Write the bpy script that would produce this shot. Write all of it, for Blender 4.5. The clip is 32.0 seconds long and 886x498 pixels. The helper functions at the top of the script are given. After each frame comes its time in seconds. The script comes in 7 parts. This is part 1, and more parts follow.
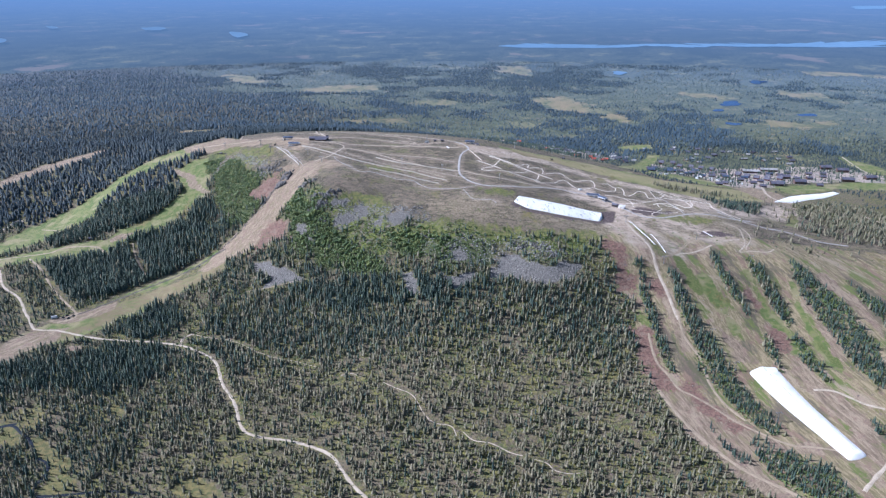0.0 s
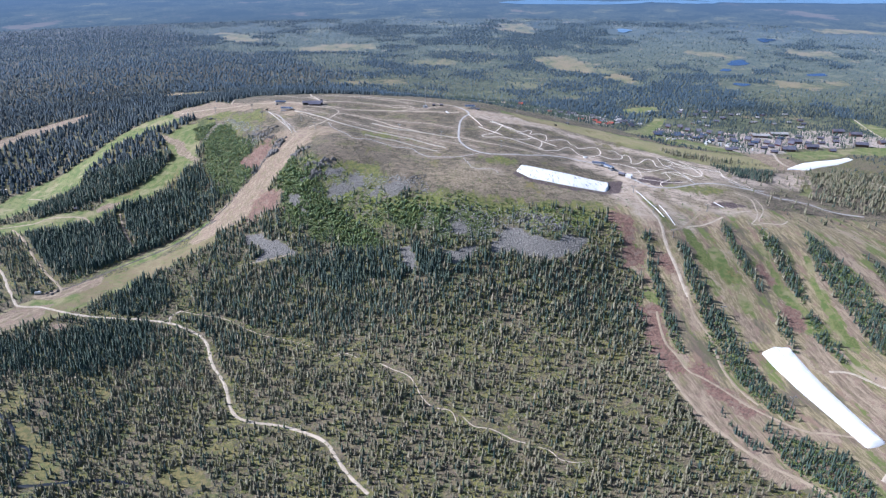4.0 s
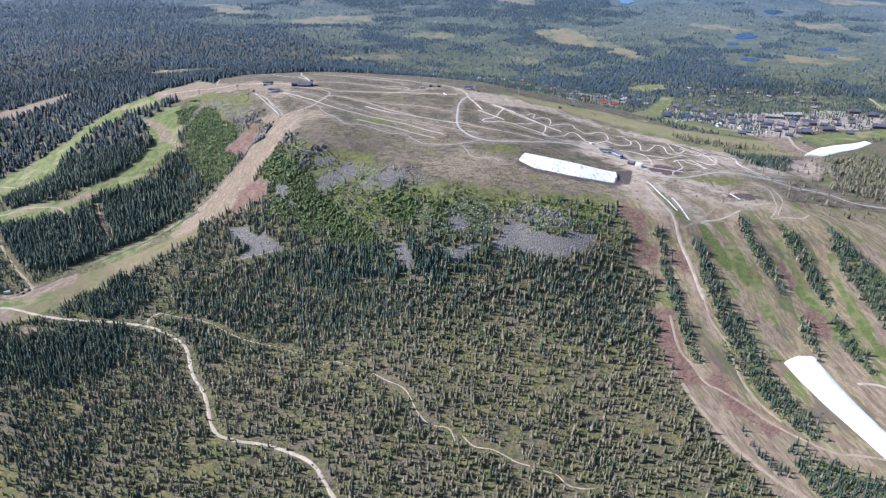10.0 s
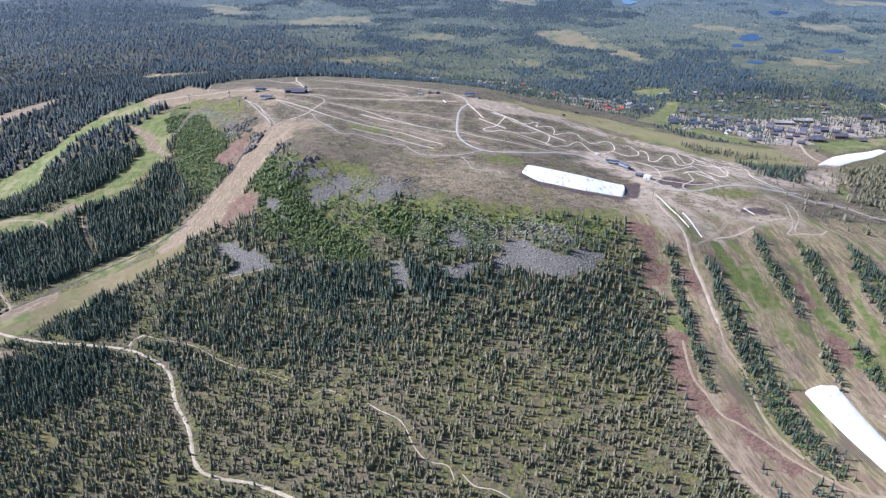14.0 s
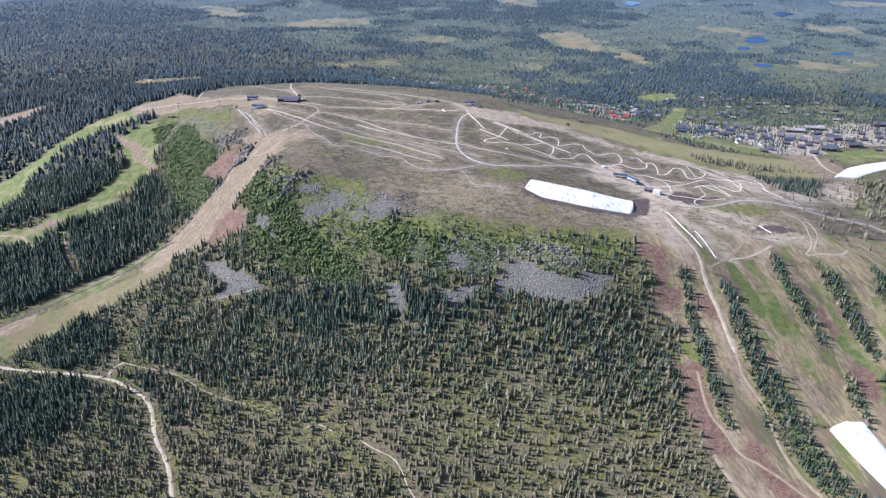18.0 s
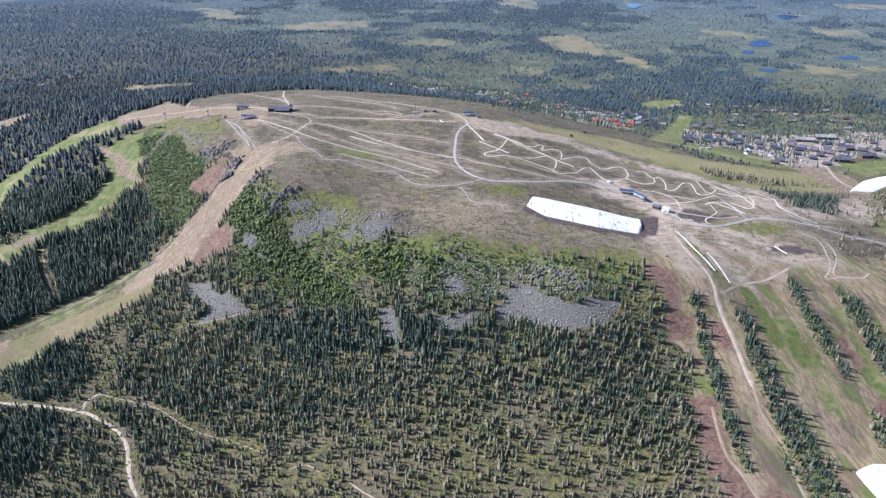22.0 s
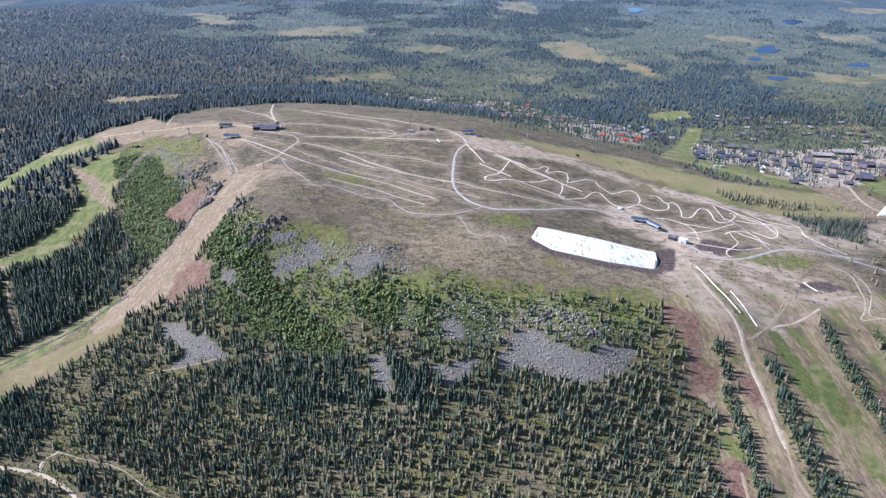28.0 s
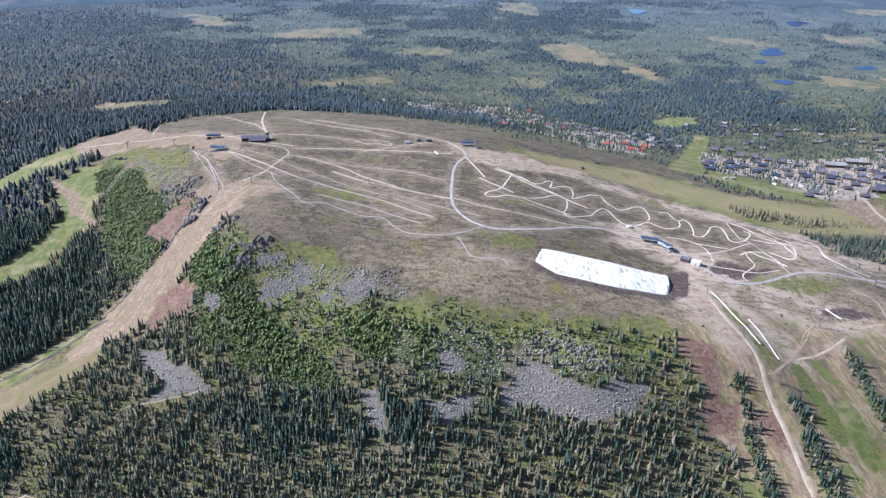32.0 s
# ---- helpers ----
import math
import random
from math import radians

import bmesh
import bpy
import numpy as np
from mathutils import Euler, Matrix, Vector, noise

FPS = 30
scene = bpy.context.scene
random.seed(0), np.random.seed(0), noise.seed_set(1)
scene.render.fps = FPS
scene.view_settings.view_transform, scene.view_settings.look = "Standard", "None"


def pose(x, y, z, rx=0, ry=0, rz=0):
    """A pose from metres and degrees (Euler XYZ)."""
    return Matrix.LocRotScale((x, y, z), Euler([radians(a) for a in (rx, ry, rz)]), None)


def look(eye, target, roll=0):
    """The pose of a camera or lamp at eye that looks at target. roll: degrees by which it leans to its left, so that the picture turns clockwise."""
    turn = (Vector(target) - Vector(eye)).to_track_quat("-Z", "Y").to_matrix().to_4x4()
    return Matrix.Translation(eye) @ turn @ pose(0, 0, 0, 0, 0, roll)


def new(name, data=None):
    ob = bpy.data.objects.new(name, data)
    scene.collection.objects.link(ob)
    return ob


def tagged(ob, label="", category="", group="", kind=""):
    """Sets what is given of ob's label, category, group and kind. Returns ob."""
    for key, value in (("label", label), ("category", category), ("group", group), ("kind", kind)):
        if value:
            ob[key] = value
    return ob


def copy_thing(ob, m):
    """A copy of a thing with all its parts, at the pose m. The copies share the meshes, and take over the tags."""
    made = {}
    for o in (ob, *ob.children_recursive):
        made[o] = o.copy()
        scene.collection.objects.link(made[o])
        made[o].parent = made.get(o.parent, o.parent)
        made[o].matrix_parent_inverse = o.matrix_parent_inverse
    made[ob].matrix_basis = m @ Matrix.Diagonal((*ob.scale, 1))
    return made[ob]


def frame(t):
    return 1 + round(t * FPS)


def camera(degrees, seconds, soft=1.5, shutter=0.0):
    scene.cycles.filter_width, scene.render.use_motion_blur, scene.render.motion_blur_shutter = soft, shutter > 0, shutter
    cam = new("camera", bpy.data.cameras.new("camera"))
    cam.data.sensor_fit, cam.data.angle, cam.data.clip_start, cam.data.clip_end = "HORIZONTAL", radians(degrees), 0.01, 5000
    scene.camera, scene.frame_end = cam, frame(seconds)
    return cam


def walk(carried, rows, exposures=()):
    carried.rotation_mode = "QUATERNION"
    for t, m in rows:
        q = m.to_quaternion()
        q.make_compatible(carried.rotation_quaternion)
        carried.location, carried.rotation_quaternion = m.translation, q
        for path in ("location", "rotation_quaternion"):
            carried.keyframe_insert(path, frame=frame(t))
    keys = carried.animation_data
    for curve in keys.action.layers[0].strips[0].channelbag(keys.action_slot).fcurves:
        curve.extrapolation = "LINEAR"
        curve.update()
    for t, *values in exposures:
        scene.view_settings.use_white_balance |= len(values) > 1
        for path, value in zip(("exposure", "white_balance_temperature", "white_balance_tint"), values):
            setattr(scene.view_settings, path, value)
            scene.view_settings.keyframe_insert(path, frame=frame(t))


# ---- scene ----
# seconds, x, y, z, degrees down, heading to the right, lean
PATH = [
    (0.0, -0.00, 0.00, 480.00, 20.710, -0.118, 0.037),
    (1.0, 0.25, 11.36, 480.33, 21.663, -0.125, 0.011),
    (2.0, 0.54, 22.76, 480.62, 22.517, -0.122, -0.002),
    (3.0, 0.82, 34.26, 480.88, 23.276, -0.119, -0.007),
    (3.5, 0.94, 40.04, 480.99, 23.617, -0.122, -0.012),
    (5.5, 1.11, 63.01, 481.10, 24.953, -0.049, 0.011),
    (6.0, 1.11, 68.67, 481.26, 25.285, -0.033, 0.015),
    (6.5, 1.13, 74.31, 481.45, 25.620, -0.011, 0.013),
    (7.0, 1.16, 79.97, 481.67, 25.958, 0.006, 0.010),
    (7.5, 1.19, 85.68, 481.95, 26.092, 0.030, -0.000),
    (8.0, 1.22, 91.48, 482.25, 26.098, 0.048, -0.005),
    (9.0, 1.34, 103.34, 482.75, 26.121, 0.076, -0.002),
    (10.0, 1.52, 115.47, 483.03, 26.207, 0.066, 0.013),
    (11.0, 1.80, 127.77, 483.10, 26.215, 0.041, 0.028),
    (12.0, 2.14, 140.15, 483.12, 26.229, 0.010, 0.040),
    (13.0, 2.57, 152.61, 483.25, 26.252, 0.027, 0.033),
    (14.0, 2.98, 165.20, 483.43, 26.272, 0.049, 0.015),
    (14.5, 3.17, 171.53, 483.52, 26.267, 0.049, 0.001),
    (16.5, 4.35, 197.44, 483.95, 26.290, 0.001, -0.033),
    (17.0, 4.77, 204.15, 484.06, 26.298, -0.018, -0.033),
    (18.0, 5.70, 217.45, 484.21, 26.291, -0.036, -0.031),
    (19.0, 6.63, 230.40, 484.30, 26.278, -0.040, -0.036),
    (20.0, 7.44, 243.22, 484.39, 26.267, -0.049, -0.028),
    (21.0, 8.20, 256.14, 484.54, 26.249, -0.026, -0.009),
    (22.0, 8.80, 269.15, 484.73, 26.235, -0.022, 0.016),
    (23.0, 9.27, 282.25, 484.93, 26.214, -0.032, 0.029),
    (24.0, 9.62, 295.32, 485.15, 26.136, -0.030, 0.029),
    (25.0, 9.97, 308.39, 485.41, 26.102, 0.015, 0.014),
    (25.5, 10.12, 314.91, 485.55, 26.112, 0.025, 0.008),
    (27.5, 10.78, 340.85, 485.90, 26.102, 0.035, -0.036),
    (28.0, 11.02, 347.44, 485.92, 26.075, 0.059, -0.036),
    (29.0, 11.43, 360.64, 485.94, 26.084, 0.079, -0.023),
    (30.0, 11.82, 373.85, 485.98, 26.083, 0.084, 0.002),
    (31.0, 12.18, 386.94, 486.08, 26.088, 0.097, 0.010),
    (32.0, 12.54, 400.00, 486.22, 26.102, 0.119, 0.009),
]
cam = camera(63.72, 32.0, soft=1.35)
walk(cam, [(t, pose(x, y, z, 90 - down, 0, -turn) @ pose(0, 0, 0, 0, 0, lean)) for t, x, y, z, down, turn, lean in PATH],
     exposures=[(0.0, 0.50, 5340, 16), (6.0, 0.61, 5520, 15), (32.0, 0.61, 5640, 16)])


# ---- daylight: clear sky, sun from the left and a little ahead ----
SUN_HEIGHT, SUN_TURN = radians(37), radians(282)
world = bpy.data.worlds.new("world")
scene.world = world
world.use_nodes = True
sky = world.node_tree.nodes.new("ShaderNodeTexSky")
sky.sky_type, sky.sun_disc = "NISHITA", False
sky.sun_elevation, sky.sun_rotation = SUN_HEIGHT, SUN_TURN
sky_out = world.node_tree.nodes["Background"]
sky_out.inputs["Strength"].default_value = 0.074
world.node_tree.links.new(sky.outputs["Color"], sky_out.inputs["Color"])
lamp = bpy.data.lights.new("sun", "SUN")
lamp.energy, lamp.angle, lamp.color = 5.0, radians(0.5), (1.0, 0.95, 0.87)
sun = new("sun", lamp)
towards = Vector((math.sin(SUN_TURN) * math.cos(SUN_HEIGHT), math.cos(SUN_TURN) * math.cos(SUN_HEIGHT), math.sin(SUN_HEIGHT)))
sun.matrix_world = look(towards * 1000, (0, 0, 0))


# ---- materials ----
def mat(name, rough=0.9, metal=0.0):
    m = bpy.data.materials.new(name)
    m.use_nodes = True
    b = m.node_tree.nodes["Principled BSDF"]
    b.inputs["Roughness"].default_value, b.inputs["Metallic"].default_value = rough, metal
    return m, m.node_tree, b


def place(nt):
    for n in nt.nodes:
        if n.bl_idname == "ShaderNodeNewGeometry":
            return n.outputs["Position"]
    return nt.nodes.new("ShaderNodeNewGeometry").outputs["Position"]


def speck(nt, size, detail=3.0, rough=0.6, stretch=None, at=None):
    """Noise whose blots are about that many metres."""
    n = nt.nodes.new("ShaderNodeTexNoise")
    n.inputs["Scale"].default_value, n.inputs["Detail"].default_value, n.inputs["Roughness"].default_value = 1.0 / size, detail, rough
    v = at or place(nt)
    if stretch:
        mp = nt.nodes.new("ShaderNodeMapping")
        mp.vector_type = "TEXTURE"
        mp.inputs["Scale"].default_value, mp.inputs["Rotation"].default_value = [1 / k for k in stretch[:3]], (0, 0, radians(stretch[3]))
        nt.links.new(v, mp.inputs["Vector"])
        v = mp.outputs["Vector"]
    nt.links.new(v, n.inputs["Vector"])
    return n.outputs["Fac"]


def steps(nt, fac, low, high):
    """Remaps fac from low..high to 0..1, smoothly."""
    r = nt.nodes.new("ShaderNodeMapRange")
    r.interpolation_type = "SMOOTHSTEP"
    r.inputs["From Min"].default_value, r.inputs["From Max"].default_value = low, high
    nt.links.new(fac, r.inputs["Value"])
    return r.outputs["Result"]


def mix(nt, fac, a, b):
    m = nt.nodes.new("ShaderNodeMix")
    m.data_type = "RGBA"
    for v, k in ((fac, 0), (a, 6), (b, 7)):
        if isinstance(v, bpy.types.NodeSocket):
            nt.links.new(v, m.inputs[k])
        else:
            m.inputs[k].default_value = v if k == 0 else (*v, 1)
    return m.outputs[2]


def calc(nt, op, a, b, c=None):
    m = nt.nodes.new("ShaderNodeMath")
    m.operation = op
    for k, v in enumerate((a, b, c)):
        if v is None:
            continue
        if isinstance(v, bpy.types.NodeSocket):
            nt.links.new(v, m.inputs[k])
        else:
            m.inputs[k].default_value = v
    return m.outputs[0]


def bump(nt, b, fac, strength, distance):
    n = nt.nodes.new("ShaderNodeBump")
    n.inputs["Strength"].default_value, n.inputs["Distance"].default_value = strength, distance
    nt.links.new(fac, n.inputs["Height"])
    nt.links.new(n.outputs["Normal"], b.inputs["Normal"])


def plain(name, dark, light, size=1.0, rough=0.85, metal=0.0, relief=0.0, tint=False):
    """A surface of two tones with blots at two scales."""
    m, nt, b = mat(name, rough, metal)
    f = calc(nt, "ADD", calc(nt, "MULTIPLY", speck(nt, size * 6, 2), 0.5), calc(nt, "MULTIPLY", speck(nt, size, 4), 0.5))
    col = mix(nt, steps(nt, f, 0.36, 0.64), dark, light)
    if tint:
        at = nt.nodes.new("ShaderNodeAttribute")
        at.attribute_name = "tint"
        oi = nt.nodes.new("ShaderNodeObjectInfo")
        k = calc(nt, "ADD", at.outputs["Fac"], oi.outputs["Random"])
        k = calc(nt, "FRACT", k, 0.0)
        if isinstance(tint, list):  # a different tone for each plant
            ramp = nt.nodes.new("ShaderNodeValToRGB")
            while len(ramp.color_ramp.elements) < len(tint):
                ramp.color_ramp.elements.new(0.5)
            for i, (e, c) in enumerate(zip(ramp.color_ramp.elements, tint)):
                e.position, e.color = i / (len(tint) - 1), (*c, 1)
            nt.links.new(k, ramp.inputs["Fac"])
            col = mix(nt, 0.66, col, ramp.outputs["Color"])
        else:
            col = mix(nt, calc(nt, "MULTIPLY", k, 0.75), col, tint)
    nt.links.new(col, b.inputs["Base Color"])
    if relief:
        bump(nt, b, f, 0.6, relief)
    return m


def woodland(nt, at, closed, rare=0.595):
    """Far boreal country: pine heath, dark spruce stands, clearings and bogs; closed: how far crowns hide the ground."""
    big, mid = speck(nt, 900, 5, 0.62, (1.0, 0.7, 1.0, 12), at), speck(nt, 260, 5, 0.66, (1.0, 0.7, 1.0, -10), at)
    small, fine = speck(nt, 70, 4, 0.7, None, at), speck(nt, 17, 4, 0.75, None, at)
    soil = mix(nt, steps(nt, fine, 0.40, 0.60), (0.042, 0.058, 0.036), (0.112, 0.126, 0.074))
    soil = mix(nt, calc(nt, "MULTIPLY", steps(nt, small, 0.53, 0.60), 0.6), soil, (0.17, 0.175, 0.095))
    crowns = mix(nt, steps(nt, fine, 0.36, 0.62), (0.014, 0.026, 0.026), (0.095, 0.112, 0.08))
    crowns = mix(nt, calc(nt, "MULTIPLY", steps(nt, small, 0.54, 0.62), 0.55), crowns, (0.13, 0.142, 0.085))
    crowns = mix(nt, calc(nt, "MULTIPLY", steps(nt, mid, 0.49, 0.43), 0.75), crowns, (0.018, 0.034, 0.032))
    col = mix(nt, closed, soil, crowns)
    col = mix(nt, calc(nt, "MULTIPLY", steps(nt, mid, 0.585, 0.625), 0.75), col, (0.19, 0.185, 0.10))
    bare = calc(nt, "ADD", calc(nt, "MULTIPLY", big, 0.6), calc(nt, "MULTIPLY", mid, 0.4))
    return mix(nt, calc(nt, "MULTIPLY", steps(nt, bare, rare, rare + 0.03), 0.8), col, (0.215, 0.165, 0.13))


def ground_material():
    m, nt, b = mat("fell_ground", 0.92)

    def layer(name):
        a = nt.nodes.new("ShaderNodeAttribute")
        a.attribute_name = name
        return a.outputs["Fac"]

    n30, n8, n2, n06 = speck(nt, 34, 3), speck(nt, 9, 3), speck(nt, 2.6, 3), speck(nt, 0.9, 3)
    rag = calc(nt, "ADD", calc(nt, "MULTIPLY", n2, 0.5), calc(nt, "MULTIPLY", n8, 0.5))

    def over(col, name, new_col, ragged=0.8):
        a = layer(name)
        f = calc(nt, "ADD", a, calc(nt, "MULTIPLY", calc(nt, "SUBTRACT", rag, 0.5), ragged * 2.2))
        return mix(nt, steps(nt, f, 0.35, 0.65), col, new_col)

    # forest floor: heather, moss, bare twigs and lichen
    n4 = speck(nt, 4.5, 4, 0.7)
    floor = mix(nt, steps(nt, n4, 0.42, 0.58), (0.050, 0.042, 0.026), (0.165, 0.155, 0.038))
    floor = mix(nt, calc(nt, "MULTIPLY", steps(nt, n30, 0.46, 0.58), 0.65), floor, (0.155, 0.118, 0.085))
    floor = mix(nt, calc(nt, "MULTIPLY", steps(nt, n8, 0.46, 0.38), 0.7), floor, (0.10, 0.125, 0.034))
    floor = mix(nt, calc(nt, "MULTIPLY", steps(nt, n2, 0.52, 0.60), 0.8), floor, (0.032, 0.034, 0.020))
    floor = mix(nt, calc(nt, "MULTIPLY", steps(nt, n06, 0.55, 0.62), 0.8), floor, (0.27, 0.225, 0.175))
    # far plain: open ground under woods, with bogs and clearings
    n90, n25 = speck(nt, 85, 5, 0.66, (1.0, 0.6, 1.0, -10)), speck(nt, 20, 4, 0.7, (1.0, 0.6, 1.0, 0))
    wood = woodland(nt, None, layer("closed"))
    upland = mix(nt, steps(nt, n25, 0.42, 0.60), (0.028, 0.031, 0.030), (0.085, 0.080, 0.060))
    wood = mix(nt, calc(nt, "MULTIPLY", layer("dense"), 0.8), wood, upland)
    col = mix(nt, layer("plain"), floor, wood)
    # heath on the top, mottled and a little combed by the wind
    comb = speck(nt, 5, 5, 0.75, (0.4, 1.0, 1.0, -10))
    patchy = speck(nt, 26, 5, 0.7, (0.6, 1.0, 1.0, -15))
    fingers = speck(nt, 9, 4, 0.65, (1.0, 0.3, 1.0, 8))
    heath = mix(nt, steps(nt, comb, 0.42, 0.58), (0.058, 0.047, 0.029), (0.215, 0.170, 0.118))
    heath = mix(nt, calc(nt, "MULTIPLY", steps(nt, patchy, 0.50, 0.57), 0.8), heath, (0.066, 0.058, 0.036))
    heath = mix(nt, calc(nt, "MULTIPLY", steps(nt, patchy, 0.46, 0.38), 0.75), heath, (0.125, 0.122, 0.046))
    heath = mix(nt, calc(nt, "MULTIPLY", steps(nt, n06, 0.55, 0.62), 0.6), heath, (0.29, 0.25, 0.205))
    heath = mix(nt, calc(nt, "MULTIPLY", steps(nt, n30, 0.50, 0.60), 0.5), heath, (0.185, 0.145, 0.11))
    heath = mix(nt, calc(nt, "MULTIPLY", steps(nt, n2, 0.45, 0.38), 0.75), heath, (0.045, 0.042, 0.026))
    dry = mix(nt, steps(nt, n2, 0.40, 0.56), (0.17, 0.140, 0.086), (0.32, 0.258, 0.182))
    heath = mix(nt, calc(nt, "MULTIPLY", layer("dry"), calc(nt, "ADD", 0.25, calc(nt, "MULTIPLY", steps(nt, comb, 0.38, 0.56), 0.55))), heath, dry)
    worn = calc(nt, "MULTIPLY", layer("worn"), calc(nt, "ADD", 0.3, calc(nt, "MULTIPLY", steps(nt, comb, 0.40, 0.54), 0.7)))
    heath = mix(nt, calc(nt, "MULTIPLY", worn, 0.9), heath, (0.53, 0.43, 0.35))
    col = over(col, "heath", heath, 1.0)
    # ski slope: bands of dry grass, green growth, heather and bare earth down the fall line
    streak = speck(nt, 4, 5, 0.7, (1.6, 0.22, 1.0, 14))
    band, band2, band3 = speck(nt, 24, 5, 0.66, (1.5, 0.26, 1.0, 14)), speck(nt, 15, 5, 0.66, (1.5, 0.3, 1.0, 12)), speck(nt, 34, 5, 0.68, (1.4, 0.34, 1.0, 16))
    slope = mix(nt, steps(nt, streak, 0.38, 0.60), (0.165, 0.140, 0.072), (0.335, 0.268, 0.165))
    slope = mix(nt, calc(nt, "MULTIPLY", steps(nt, band, 0.47, 0.41), 0.85), slope, (0.118, 0.155, 0.036))
    slope = mix(nt, calc(nt, "MULTIPLY", steps(nt, band2, 0.54, 0.59), 0.75), slope, (0.225, 0.142, 0.112))
    slope = mix(nt, calc(nt, "MULTIPLY", steps(nt, band3, 0.45, 0.40), 0.7), slope, (0.115, 0.094, 0.072))
    slope = mix(nt, calc(nt, "MULTIPLY", steps(nt, band3, 0.57, 0.63), 0.6), slope, (0.40, 0.315, 0.235))
    slope = mix(nt, calc(nt, "MULTIPLY", steps(nt, n06, 0.56, 0.66), 0.5), slope, (0.085, 0.08, 0.045))
    slope = mix(nt, calc(nt, "MULTIPLY", worn, 0.9), slope, (0.45, 0.37, 0.30))
    col = over(col, "slope", slope)
    lush = mix(nt, steps(nt, n8, 0.40, 0.58), (0.165, 0.190, 0.038), (0.135, 0.122, 0.062))
    lush = mix(nt, calc(nt, "MULTIPLY", steps(nt, n4, 0.54, 0.60), 0.7), lush, (0.25, 0.235, 0.20))
    lush = mix(nt, calc(nt, "MULTIPLY", steps(nt, n2, 0.52, 0.60), 0.75), lush, (0.038, 0.05, 0.02))
    col = over(col, "lush", lush, 1.5)
    thicket = mix(nt, steps(nt, n4, 0.4, 0.6), (0.035, 0.048, 0.018), (0.09, 0.11, 0.034))
    col = over(col, "birch", thicket, 1.0)
    moss = mix(nt, steps(nt, n4, 0.40, 0.60), (0.085, 0.105, 0.026), (0.185, 0.185, 0.050))
    a = calc(nt, "ADD", layer("moss"), calc(nt, "MULTIPLY", calc(nt, "SUBTRACT", fingers, 0.5), 3.4))
    col = mix(nt, calc(nt, "MULTIPLY", steps(nt, a, 0.40, 0.95), 0.85), col, moss)
    dirt = mix(nt, steps(nt, n2, 0.40, 0.60), (0.058, 0.04, 0.04), (0.14, 0.105, 0.10))
    grass = mix(nt, steps(nt, n8, 0.40, 0.60), (0.098, 0.140, 0.036), (0.185, 0.196, 0.070))
    grass = mix(nt, calc(nt, "MULTIPLY", steps(nt, n30, 0.50, 0.64), 0.75), grass, (0.30, 0.255, 0.145))
    grass = mix(nt, calc(nt, "MULTIPLY", steps(nt, n06, 0.55, 0.7), 0.4), grass, (0.09, 0.105, 0.035))
    grass = mix(nt, calc(nt, "MULTIPLY", worn, 0.9), grass, (0.19, 0.142, 0.082))
    grass = mix(nt, calc(nt, "MULTIPLY", layer("dry"), 0.6), grass, (0.33, 0.27, 0.145))
    col = over(col, "grass", grass)
    green = mix(nt, steps(nt, n2, 0.40, 0.60), (0.09, 0.118, 0.03), (0.15, 0.165, 0.055))
    col = over(col, "green", green)
    bog = mix(nt, steps(nt, calc(nt, "ADD", calc(nt, "MULTIPLY", n4, 0.4), calc(nt, "MULTIPLY", n90, 0.6)), 0.42, 0.58), (0.15, 0.16, 0.07), (0.27, 0.21, 0.125))
    mire = mix(nt, steps(nt, n4, 0.40, 0.60), (0.10, 0.105, 0.035), (0.205, 0.165, 0.06))
    bog = mix(nt, layer("plain"), mire, bog)
    wide_rag = calc(nt, "ADD", calc(nt, "MULTIPLY", n25, 0.4), calc(nt, "MULTIPLY", n90, 0.6))
    wide_rag = calc(nt, "ADD", layer("bog"), calc(nt, "MULTIPLY", calc(nt, "SUBTRACT", wide_rag, 0.5), 6.5))
    col = mix(nt, calc(nt, "MULTIPLY", steps(nt, wide_rag, 0.45, 0.85), 0.85), col, bog)
    town = mix(nt, steps(nt, n8, 0.40, 0.50), (0.14, 0.15, 0.075), (0.43, 0.352, 0.315))
    town = mix(nt, calc(nt, "MULTIPLY", steps(nt, n30, 0.52, 0.58), 0.6), town, (0.24, 0.225, 0.22))
    col = over(col, "town", town, 1.0)
    rut = speck(nt, 1.8, 5, 0.7, (1.5, 0.3, 1.0, -45))
    furrow = speck(nt, 7, 5, 0.7, (1.4, 0.22, 1.0, -42))
    right = layer("slope")
    left = calc(nt, "SUBTRACT", 1.0, right)
    rut = calc(nt, "ADD", calc(nt, "MULTIPLY", rut, left), calc(nt, "MULTIPLY", streak, right))
    furrow = calc(nt, "ADD", calc(nt, "MULTIPLY", furrow, left), calc(nt, "MULTIPLY", band2, right))
    soil = mix(nt, steps(nt, rut, 0.36, 0.64), (0.145, 0.108, 0.076), (0.335, 0.258, 0.180))
    soil = mix(nt, calc(nt, "MULTIPLY", steps(nt, furrow, 0.52, 0.60), 0.7), soil, (0.37, 0.292, 0.208))
    soil = mix(nt, calc(nt, "MULTIPLY", steps(nt, furrow, 0.46, 0.38), 0.6), soil, (0.175, 0.162, 0.072))
    soil = mix(nt, calc(nt, "MULTIPLY", steps(nt, n8, 0.53, 0.60), 0.55), soil, (0.25, 0.168, 0.130))
    soil = mix(nt, calc(nt, "MULTIPLY", steps(nt, n06, 0.55, 0.64), 0.55), soil, (0.13, 0.10, 0.078))
    soil = mix(nt, calc(nt, "MULTIPLY", calc(nt, "MULTIPLY", worn, layer("heath")), 0.8), soil, (0.48, 0.39, 0.31))
    col = over(col, "soil", soil)
